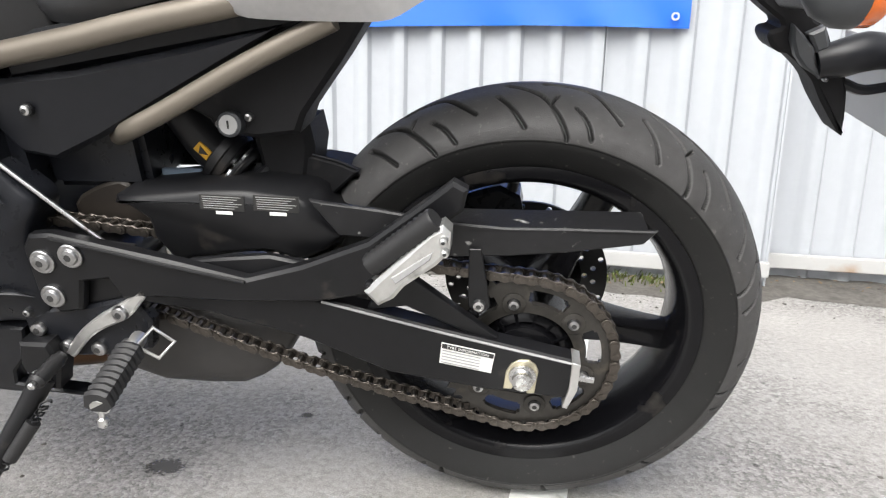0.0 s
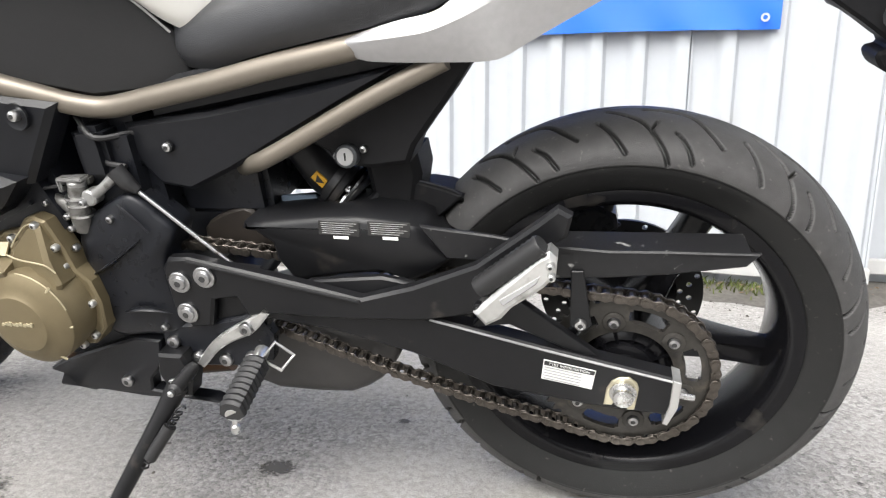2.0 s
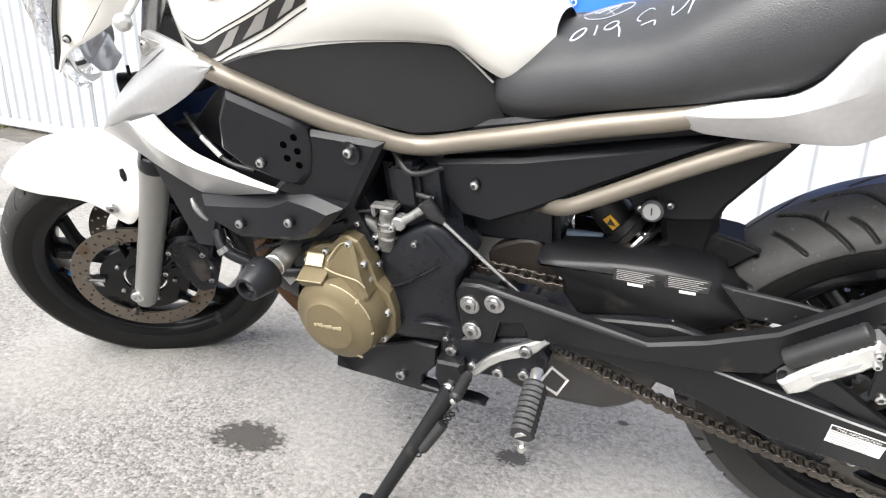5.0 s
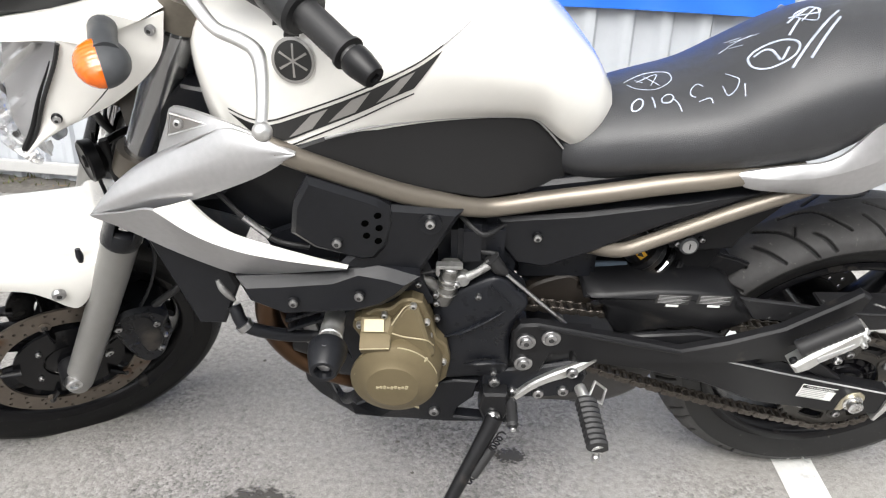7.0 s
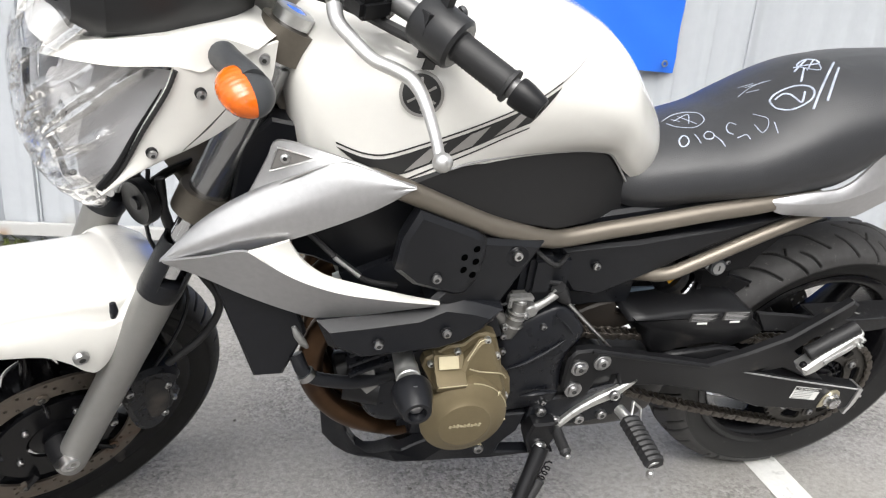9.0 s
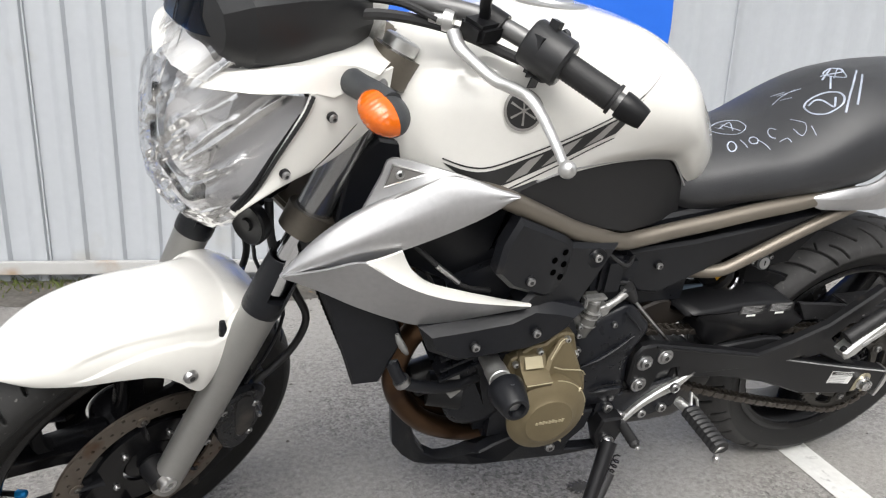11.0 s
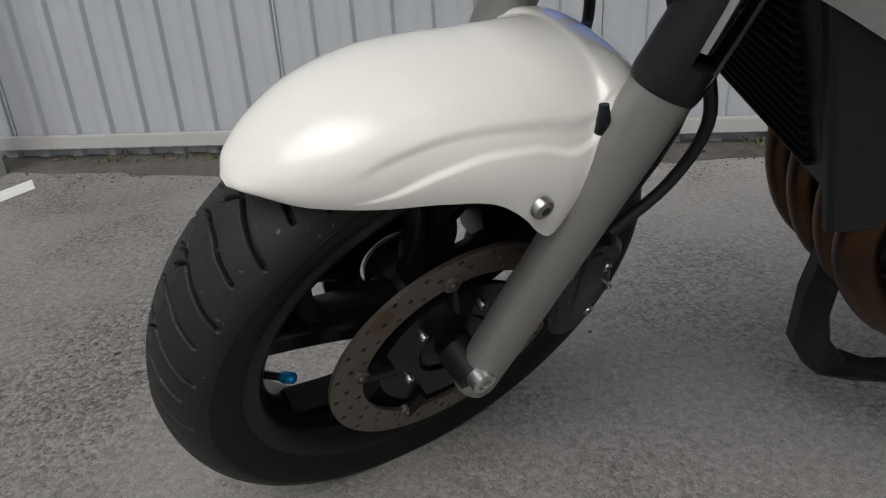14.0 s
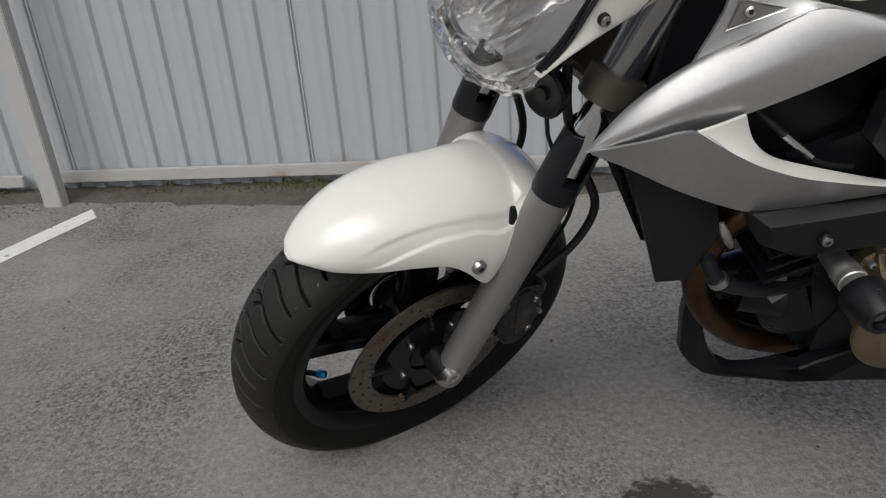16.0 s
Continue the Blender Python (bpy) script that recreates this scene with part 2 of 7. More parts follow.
def lens_shell():
    """Thin clear plastic: see-through, with the gloss of its surface."""
    m = bpy.data.materials.new("clear_headlight_lens")
    m.use_nodes = True
    n, l = m.node_tree.nodes, m.node_tree.links
    n.remove(n["Principled BSDF"])
    gloss, thru, mix = [n.new("ShaderNode" + k) for k in ("BsdfGlossy", "BsdfTransparent", "MixShader")]
    gloss.inputs["Roughness"].default_value = 0.02
    thru.inputs["Color"].default_value = (0.985, 0.985, 0.99, 1)
    mix.inputs[0].default_value = 0.05
    l.new(thru.outputs[0], mix.inputs[1]), l.new(gloss.outputs[0], mix.inputs[2])
    l.new(mix.outputs[0], n["Material Output"].inputs["Surface"])
    return m


LENS = lens_shell()
AMBER = material("amber_signal_lens", (0.90, 0.17, 0.008), 0.08, 0, 0.6, 0.22, 140, 0.6, 160)
AMBER.node_tree.nodes["Principled BSDF"].inputs["Transmission Weight"].default_value = 0.3
SMOKE = clear("smoked_blue_screen", (0.05, 0.13, 0.30), 0.05)


def film():
    """Thin creased transparent wrapping film: mostly see-through, with sharp wrinkled gloss."""
    m = bpy.data.materials.new("creased_clear_film")
    m.use_nodes = True
    n, l = m.node_tree.nodes, m.node_tree.links
    n.remove(n["Principled BSDF"])
    co = n.new("ShaderNodeTexCoord")
    stretch = n.new("ShaderNodeMapping")
    stretch.vector_type = "TEXTURE"
    stretch.inputs["Scale"].default_value = (1 / 80, 1 / 40, 1 / 4)
    stretch.inputs["Rotation"].default_value = (0.0, 0.95, 0.0)
    crease = n.new("ShaderNodeTexNoise")
    crease.noise_type = "RIDGED_MULTIFRACTAL"
    crease.inputs["Scale"].default_value, crease.inputs["Detail"].default_value, crease.inputs["Distortion"].default_value = 0.9, 2, 0.6
    l.new(co.outputs["Object"], stretch.inputs[0]), l.new(stretch.outputs[0], crease.inputs["Vector"])
    b = n.new("ShaderNodeBump")
    b.inputs["Strength"].default_value, b.inputs["Distance"].default_value = 1.0, 0.035
    l.new(crease.outputs[0], b.inputs["Height"])
    gloss = n.new("ShaderNodeBsdfGlossy")
    gloss.inputs["Roughness"].default_value = 0.03
    l.new(b.outputs[0], gloss.inputs["Normal"])
    thru = n.new("ShaderNodeBsdfTransparent")
    mix = n.new("ShaderNodeMixShader")
    patchy = n.new("ShaderNodeTexNoise")
    patchy.inputs["Scale"].default_value, patchy.inputs["Detail"].default_value = 0.55, 3
    l.new(stretch.outputs[0], patchy.inputs["Vector"])
    share = n.new("ShaderNodeMapRange")
    share.inputs["From Min"].default_value, share.inputs["From Max"].default_value = 0.42, 0.58
    share.inputs["To Min"].default_value, share.inputs["To Max"].default_value = 0.03, 0.80
    l.new(patchy.outputs[0], share.inputs["Value"]), l.new(share.outputs[0], mix.inputs[0])
    l.new(thru.outputs[0], mix.inputs[1]), l.new(gloss.outputs[0], mix.inputs[2])
    l.new(mix.outputs[0], n["Material Output"].inputs["Surface"])
    return m


FILM = film()
MIRROR = material("aluminised_reflector", (0.95, 0.95, 0.95), 0.18, 0.12, 0, 0.02, 50, 0.06, 50)
SLEEVE = material("polished_grey_tube", (0.36, 0.363, 0.37), 0.20, 0.9, 0, 0.03, 900)


# ---- mesh helpers ----
def smooth_curve(pts, n=6, closed=False):
    """A smooth curve through the given points, n steps a span."""
    p = np.array(pts, float)
    m = len(p)
    out = []
    for i in range(m if closed else m - 1):
        a, b = p[i], p[(i + 1) % m]
        z = p[(i - 1) % m] if closed or i > 0 else 2 * a - b
        c = p[(i + 2) % m] if closed or i < m - 2 else 2 * b - a
        for k in range(n):
            t = k / n
            out.append(0.5 * (2 * a + (b - z) * t + (2 * z - 5 * a + 4 * b - c) * t * t + (3 * a - z - 3 * b + c) * t ** 3))
    if not closed:
        out.append(p[-1])
    return np.array(out)


def even(pts, n):
    """The polyline resampled at n even steps."""
    p = np.array(pts, float)
    d = np.r_[0, np.cumsum(np.linalg.norm(np.diff(p, axis=0), axis=1))]
    s = np.linspace(0, d[-1], n)
    return np.stack([np.interp(s, d, p[:, k]) for k in range(p.shape[1])], -1)


def grid_mesh(g, wrap_u=False, wrap_v=False, caps=False):
    """A bmesh from a grid of points (u rows of v points)."""
    bm = bmesh.new()
    nu, nv = len(g), len(g[0])
    v = [[bm.verts.new(tuple(map(float, q))) for q in row] for row in g]
    for i in range(nu if wrap_u else nu - 1):
        for j in range(nv if wrap_v else nv - 1):
            a, b, c, d = v[i][j], v[(i + 1) % nu][j], v[(i + 1) % nu][(j + 1) % nv], v[i][(j + 1) % nv]
            bm.faces.new((a, b, c, d))
    if caps:
        bm.faces.new(v[0]), bm.faces.new(v[-1][::-1])
    bmesh.ops.recalc_face_normals(bm, faces=bm.faces)
    return bm


def tube(pts, r, n=10, steps=5, closed=False, flat=1.0):
    """A round bar along a smooth curve; r may be one radius or one for each point."""
    p = smooth_curve(pts, steps, closed) if len(pts) > 2 else even(pts, 2)
    rad = np.full(len(p), r) if np.isscalar(r) else np.interp(np.linspace(0, 1, len(p)), np.linspace(0, 1, len(r)), r)
    g, side = [], None
    for i in range(len(p)):
        if closed:
            d = p[(i + 1) % len(p)] - p[i - 1]
        else:
            d = p[min(i + 1, len(p) - 1)] - p[max(i - 1, 0)]
        d = d / np.linalg.norm(d)
        if side is None:
            side = np.cross(d, (0, 0, 1) if abs(d[2]) < 0.9 else (1, 0, 0))
        side = side - d * (side @ d)
        side /= np.linalg.norm(side)
        up = np.cross(side, d)
        g.append([p[i] + rad[i] * (math.cos(a) * side + flat * math.sin(a) * up) for a in np.linspace(0, 2 * math.pi, n, endpoint=False)])
    return grid_mesh(g, closed, True, not closed)


def lathe(profile, at, axis, n=24, closed=False):
    """Turns (along, radius) about an axis."""
    d = np.array(axis, float)
    d /= np.linalg.norm(d)
    s = np.cross(d, (0, 0, 1) if abs(d[2]) < 0.9 else (1, 0, 0))
    s /= np.linalg.norm(s)
    u = np.cross(s, d)
    g = [[np.array(at) + a * d + r * (math.cos(w) * s + math.sin(w) * u) for w in np.linspace(0, 2 * math.pi, n, endpoint=False)] for a, r in profile]
    return grid_mesh(g, closed, True, not closed)


def inset(poly, d):
    """The outline moved inwards by d (x, z pairs)."""
    p = np.array(poly, float)
    area = 0.5 * np.sum(p[:, 0] * np.roll(p[:, 1], -1) - np.roll(p[:, 0], -1) * p[:, 1])
    out = []
    for i in range(len(p)):
        e1, e2 = p[i] - p[i - 1], p[(i + 1) % len(p)] - p[i]
        e1, e2 = e1 / (np.linalg.norm(e1) + 1e-9), e2 / (np.linalg.norm(e2) + 1e-9)
        n1, n2 = np.array([-e1[1], e1[0]]), np.array([-e2[1], e2[0]])
        b = n1 + n2
        k = max(0.55, (b @ b) / 2)
        out.append(p[i] + np.sign(area) * d * b / k)
    return np.array(out)


def plate(poly, y, thick, bevel=0.003, lat=None, rise=0.0, rounds=0):
    """A plate over an (x, z) outline: outer face at y (or y + lat(x, z)), thick inwards, with bevelled edges. rise lifts the middle outwards."""
    p = smooth_curve(poly, rounds, True) if rounds else np.array(poly, float)
    f = lat or (lambda x, z: 0.0)
    side = 1 if thick > 0 else -1
    rings = [(p, thick), (p, bevel * side), (inset(p, bevel), 0.0)]
    if rise:
        rings += [(inset(p, bevel + 0.012), -side * rise * 0.6), (inset(p, bevel + 0.03), -side * rise)]
    g = [[(x, y + o + f(x, z), z) for x, z in r] for r, o in rings]
    return grid_mesh(g, False, True, True)


def patch(a, b, n=24, m=6, thick=0.004, bulge=0.0, mids=()):
    """A curved shell between two edge curves (and curves between them), bulging outwards (to -y), with thickness."""
    rows = [even(smooth_curve(c, 6) if len(c) > 2 else c, n) for c in (a, *mids, b)]
    g = []
    for k in range(len(rows) - 1):
        for j in range(m + (k == len(rows) - 2)):
            t = j / m
            w = bulge * 4 * t * (1 - t)
            g.append(rows[k] * (1 - t) + rows[k + 1] * t - np.array([0, w, 0]))
    g = np.array(g)
    inner = g + np.array([0, thick, 0])
    bm = bmesh.new()
    vo = [[bm.verts.new(tuple(q)) for q in r] for r in g]
    vi = [[bm.verts.new(tuple(q)) for q in r] for r in inner]
    for i in range(len(g) - 1):
        for j in range(n - 1):
            bm.faces.new((vo[i][j], vo[i + 1][j], vo[i + 1][j + 1], vo[i][j + 1]))
            bm.faces.new((vi[i][j], vi[i][j + 1], vi[i + 1][j + 1], vi[i + 1][j]))
    ring_o = vo[0] + [r[-1] for r in vo[1:]] + vo[-1][-2::-1] + [r[0] for r in vo[-2:0:-1]]
    ring_i = vi[0] + [r[-1] for r in vi[1:]] + vi[-1][-2::-1] + [r[0] for r in vi[-2:0:-1]]
    for k in range(len(ring_o)):
        q = (k + 1) % len(ring_o)
        bm.faces.new((ring_o[k], ring_o[q], ring_i[q], ring_i[k]))
    bmesh.ops.remove_doubles(bm, verts=bm.verts, dist=1e-5)
    bmesh.ops.recalc_face_normals(bm, faces=bm.faces)
    return bm


def box(x0, x1, y0, y1, z0, z1, bevel=0.0, tilt=0.0):
    """A box with bevelled edges, leaning about y by tilt degrees."""
    bm = bmesh.new()
    bmesh.ops.create_cube(bm, size=1)
    c = Vector(((x0 + x1) / 2, (y0 + y1) / 2, (z0 + z1) / 2))
    for v in bm.verts:
        v.co = Vector((v.co.x * (x1 - x0), v.co.y * (y1 - y0), v.co.z * (z1 - z0)))
    if bevel:
        bmesh.ops.bevel(bm, geom=list(bm.edges), offset=bevel, segments=2, affect="EDGES")
    bm.transform(Matrix.Translation(c) @ Matrix.Rotation(radians(tilt), 4, "Y"))
    return bm


def mirrored(bm):
    """The same shape on the other flank."""
    b = bm.copy()
    for v in b.verts:
        v.co.y = -v.co.y
    bmesh.ops.reverse_faces(b, faces=b.faces)
    return b


def join(*bms):
    me = bpy.data.meshes.new("tmp")
    out = bmesh.new()
    for b in bms:
        b.to_mesh(me)
        out.from_mesh(me)
        b.free()
    bpy.data.meshes.remove(me)
    return out


def part(name, bm, mat, parent=None, label="", angle=38, move=None):
    """Links a bmesh as one mesh object under a thing or a part."""
    if move is not None:
        bm.transform(move)
    me = bpy.data.meshes.new(name)
    bm.to_mesh(me)
    bm.free()
    me.materials.append(mat)
    for f in me.polygons:
        f.use_smooth = True
    me.set_sharp_from_angle(angle=radians(angle))
    ob = new(name, me)
    ob.parent = parent
    return tagged(ob, label)


def thing(name, label, category, group="", kind="", m=None):
    ob = new(name)
    ob.empty_display_size = 0.1
    if m is not None:
        ob.matrix_basis = m
    return tagged(ob, label, category, group, kind)


# ---- ground and fence ----
def flat(poly, z, mat, name, label, category, kind="structure", edge=0.0, seed=1):
    """A thin flat patch on the ground with a slightly ragged rim."""
    rng = random.Random(seed)
    pts = even(np.vstack([poly, poly[:1]]), max(24, len(poly) * 8))[:-1]
    bm = bmesh.new()
    vs = [bm.verts.new((x + rng.uniform(-edge, edge), y + rng.uniform(-edge, edge), z)) for x, y in pts]
    f = bm.faces.new(vs)
    if f.normal.z < 0:
        f.normal_flip()
    bm.normal_update()
    return tagged(part(name, bm, mat), label, category, kind=kind)


ground_bm = bmesh.new()
bmesh.ops.create_grid(ground_bm, x_segments=2, y_segments=2, size=150)
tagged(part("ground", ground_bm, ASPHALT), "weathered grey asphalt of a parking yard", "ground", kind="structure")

FENCE = Matrix.Translation((-2.0, 2.98, 0)) @ Matrix.Rotation(math.atan2(-0.27, 1), 4, "Z")
FENCE_R = Matrix.Translation((1.13, 2.30, 0)) @ Matrix.Rotation(math.atan2(-0.20, 1), 4, "Z")
PITCH, TOP = 0.13865, 2.05


def sheet_profile(width):
    """Ribs across one sheet: a flat pan, a soft rise, a rounded top and a sharp fall; a folded lip at the end. (along, depth)."""
    out, s = [], 0.0
    while s < width - 0.01:
        out += [(s, 0.0), (s + 0.058, 0.0), (s + 0.066, -0.0018), (s + 0.074, -0.0068), (s + 0.084, -0.0145), (s + 0.092, -0.0188), (s + 0.100, -0.020), (s + 0.121, -0.020), (s + 0.1270, -0.0178), (s + 0.1330, -0.0068), (s + 0.1365, -0.001)]
        s += PITCH
    return [q for q in out if q[0] < width - 0.0075] + [(width - 0.007, -0.001), (width - 0.0065, -0.0075), (width, -0.008), (width, 0.002)]


def metal_sheet(parent, at, width, base=0.012, lift=0.0):
    rows = []
    for z in (base, TOP):
        front = [(at + s, d - lift, z) for s, d in sheet_profile(width)]
        rows.append(front)
    bm = grid_mesh(rows)
    bmesh.ops.solidify(bm, geom=list(bm.faces), thickness=0.0012)
    return part("metal_sheet", bm, SHEET, parent, angle=28)


def fence_run(name, m, spans, rail_from, rail_to, label):
    run = thing(name, label, "fence", kind="structure", m=m)
    for k, (at, width) in enumerate(spans):
        metal_sheet(run, at, width, 0.012 + 0.004 * (k % 2), 0.003 * (k % 2))
    part("rail", box(rail_from, rail_to, -0.062, -0.0302, 0.052, 0.101, 0.003), RAILPAINT, run)
    part("rail", box(rail_from, rail_to, 0.004, 0.04, 1.45, 1.5, 0.003), RAILPAINT, run)
    return run


left_run = fence_run("fence_west", FENCE, [(-4.012 + 1.1092 * k, 1.1092 if k < 6 else 0.57) for k in range(7)], -0.80, 3.21,
                     "pale grey corrugated metal sheet fence on a low rail")
part("rail", box(-4.0, -0.92, -0.060, -0.0302, 0.035, 0.085, 0.003), RAILPAINT, left_run)
fence_run("fence_east", FENCE_R, [(0.05 + 1.1092 * k, 1.1092) for k in range(6)], 0.03, 6.6,
                      "pale grey corrugated metal sheet fence, set back a little")


def fence_post(m, w, d, label):
    post = part("fence_post", box(-w / 2, w / 2, -d / 2, d / 2, -0.05, TOP + 0.02, 0.004), RAILPAINT)
    post.matrix_basis = m
    tagged(post, label, "post", group="fence posts", kind="structure")


fence_post(FENCE @ pose(-0.655, -0.215, 0), 0.085, 0.05, "square grey-painted steel fence post")
fence_post(FENCE_R @ pose(0.0, -0.05, 0), 0.06, 0.06, "square grey-painted steel fence post with worn edges")

yard_wall = part("wall_south", box(-0.6, 14.0, -9.3, -9.0, -0.05, 5.5, 0.01), material("grey_rendered_wall", (0.20, 0.20, 0.195), 0.85, 0, 0, 0.1, 8, 0.2, 60))
tagged(yard_wall, "plain grey rendered wall across the yard", "wall", kind="structure")

# grit, moss and leaf litter along the foot of the fence
rng = random.Random(4)
cells = []
for i in range(150):
    s = -4.2 + i * 0.09
    w = 0.24 + 0.05 * math.sin(s * 2.1) + rng.uniform(-0.02, 0.02)
    q = FENCE if s < 3.1 else FENCE_R @ pose(-3.13, 0, 0)
    cells.append([q @ Vector((s, 0.05, 0.010)), q @ Vector((s, -0.05, 0.008 + rng.uniform(0, 0.010))), q @ Vector((s, -w * 0.6, 0.006 + rng.uniform(0, 0.010))), q @ Vector((s, -w, 0.0015))])
tagged(part("grit_strip", grid_mesh(cells), GRIT, angle=80), "strip of dark grit and dirt along the fence foot", "dirt", kind="stuff")


def scatter(name, mat, label, category, count, shape, seed, band):
    """Many small pieces along the fence foot, in one mesh."""
    rg = random.Random(seed)
    verts, faces = [], []
    for _ in range(count):
        s = rg.uniform(-4.0, 8.0)
        q = FENCE if s < 3.1 else FENCE_R @ pose(-3.13, 0, 0)
        c = q @ Vector((s, -abs(rg.gauss(*band)), 0.0))
        shape(rg, c, verts, faces)
    me = bpy.data.meshes.new(name)
    me.from_pydata(verts, [], faces)
    me.materials.append(mat)
    return tagged(new(name, me), label, category, kind="stuff")


def blade(rg, c, verts, faces):
    clump = math.sin(c.x * 3.1) + 0.6 * math.sin(c.x * 7.7 + 1)
    if clump < rg.uniform(-0.6, 0.9):
        return
    h, a, w = rg.uniform(0.008, 0.030), rg.uniform(0, 6.28), rg.uniform(0.0015, 0.004)
    dx, dy = math.cos(a), math.sin(a)
    lean = rg.uniform(0.2, 1.1) * h
    k = len(verts)
    z = 0.012
    verts += [(c.x - w * dy, c.y + w * dx, z), (c.x + w * dy, c.y - w * dx, z), (c.x + lean * 0.5 * dx + w * 0.6 * dy, c.y + lean * 0.5 * dy, z + h * 0.7), (c.x + lean * dx, c.y + lean * dy, z + h)]
    faces += [(k, k + 1, k + 2), (k, k + 2, k + 3)]


def stone(rg, c, verts, faces):
    r = rg.choice((0.002, 0.0025, 0.003, 0.005))
    k = len(verts)
    a = rg.uniform(0, 6)
    ring = [(c.x + r * rg.uniform(0.7, 1.3) * math.cos(a + i * 1.257), c.y + r * rg.uniform(0.7, 1.3) * math.sin(a + i * 1.257), 0.001) for i in range(5)]
    verts += ring + [(c.x, c.y, 0.001 + r * rg.uniform(0.5, 1.2))]
    faces += [(k + i, k + (i + 1) % 5, k + 5) for i in range(5)]


def leaf(rg, c, verts, faces):
    k = len(verts)
    a, r = rg.uniform(0, 6.28), rg.uniform(0.006, 0.016)
    dx, dy, z = math.cos(a) * r, math.sin(a) * r, 0.012 + rg.uniform(0, 0.01)
    verts += [(c.x - dx, c.y - dy, z), (c.x + dy * 0.4, c.y - dx * 0.4, z + 0.004), (c.x + dx, c.y + dy, z + rg.uniform(0, 0.008)), (c.x - dy * 0.4, c.y + dx * 0.4, z + 0.003)]
    faces += [(k, k + 1, k + 2, k + 3)]


scatter("moss_tufts", MOSS, "low tufts of moss and grass at the fence foot", "grass", 9000, blade, 7, (0.07, 0.045))
scatter("gravel", GRIT, "loose gravel along the fence foot", "gravel", 5200, stone, 8, (0.14, 0.12))
scatter("leaf_litter", LITTER, "dry leaf litter at the fence foot", "leaves", 900, leaf, 9, (0.10, 0.05))

# painted bay lines, square to the fence
U, V = Vector((0.261, 0.965, 0)), Vector((0.965, -0.261, 0))


def bay_line(foot, near, far, w, seed, turn=0.0):
    c = Vector(foot)
    along = Vector((turn, math.sqrt(1 - turn * turn), 0)) if turn else U
    pts = [tuple((c + along * u + V * v)[:2]) for u, v in ((near, -w / 2), (near, w / 2), (far, w / 2), (far, -w / 2))]
    flat(np.array(pts), 0.002, LINE, "bay_line", "worn white parking bay line on asphalt", "road marking", edge=0.0025, seed=seed)


bay_line((0.168, 0.95, 0), -2.4, 1.15, 0.085, 2)
bay_line((-2.455, 2.815, 0), -3.2, 0.0, 0.105, 3, 0.40)


def blob(center, r, seed, squash=0.75):
    rg = random.Random(seed)
    a = np.linspace(0, 2 * math.pi, 40, endpoint=False)
    rad = [r * (1 + 0.22 * math.sin(3 * t + seed) + 0.13 * math.sin(7 * t + 2 * seed) + rg.uniform(-0.09, 0.09)) for t in a]
    return np.array([(center[0] + q * math.cos(t), center[1] + squash * q * math.sin(t)) for q, t in zip(rad, a)])


for at, r, squash, label in (((-0.437, 0.972), 0.042, 0.75, "small dark oil stain on asphalt"), ((-0.945, 0.872), 0.10, 0.62, "dark oil stain on asphalt under the engine"), ((-0.245, 1.16), 0.016, 0.8, "tiny dark spot on asphalt")):
    spot = flat(blob((0, 0), 1.1, 2, 1.0), 0.0, STAIN, "oil_stain", label, "stain")
    spot.matrix_basis = pose(*at, 0.0015) @ Matrix.Diagonal((r, r * squash, 1, 1))

# loose chips on the asphalt near the machine
rg0 = random.Random(21)
cv, cf = [], []
for _ in range(160):
    stone(rg0, Vector((rg0.uniform(-2.8, 1.6), rg0.uniform(0.3, 2.7), 0)), cv, cf)
chips_me = bpy.data.meshes.new("stone_chips")
chips_me.from_pydata([(x, y, z * 0.6) for x, y, z in cv], [], cf)
chips_me.materials.append(GRIT)
tagged(new("stone_chips", chips_me), "scattered dark stone chips on asphalt", "gravel", kind="stuff")

# banner on the fence
banner = thing("banner", "plain blue vinyl banner tied to the metal fence", "banner", m=FENCE)
gb = []
for z in np.linspace(0.835, 1.75, 16):
    gb.append([(s, -0.046 - 0.007 * math.sin(s * 9 + z * 5) * (0.4 + abs(z - 1.3)) - 0.006 * math.sin((s - 2.89) * 22 + (z - 0.84) * 30) * math.exp(-4 * ((s - 2.85) ** 2 + (z - 0.86) ** 2)), z + 0.012 * math.sin((s - 1.45) * 2.2) * (z < 0.9)) for s in np.linspace(1.45, 2.89, 60)])
banner_bm = grid_mesh(gb)
bmesh.ops.solidify(banner_bm, geom=list(banner_bm.faces), thickness=0.0015)
part("cloth", banner_bm, BLUE, banner)
for s, z in ((2.845, 0.87), (1.49, 0.87), (2.845, 1.71), (1.49, 1.71)):
    part("eyelet", lathe([(0, 0.012), (0.002, 0.0135), (0.004, 0.012), (0.004, 0.007), (0.001, 0.007)], (s, -0.052, z), (0, -1, 0), 16, True), STEEL, banner, "bright metal eyelet")


# ---- the motorcycle: its own frame has x backwards along the machine, y to its right, z up ----
BIKE = Matrix.Translation((0.134, 0.975, 0.006)) @ Matrix.Rotation(-0.1286, 4, "Z") @ Matrix.Rotation(0.2513, 4, "X") @ Matrix.Rotation(-0.022, 4, "Y")
bike = thing("motorcycle", "white and silver naked motorcycle leaning on its side stand", "motorcycle", m=BIKE)
RAKE = radians(26)
HEAD = Vector((math.sin(RAKE), 0, math.cos(RAKE)))
FOOT = Vector((-1.5435, 0, 0))
FRONT = Matrix.Translation(FOOT) @ Matrix.Rotation(0.5577, 4, HEAD) @ Matrix.Translation(-FOOT) @ Matrix.Translation((-1.44, 0, 0.30))


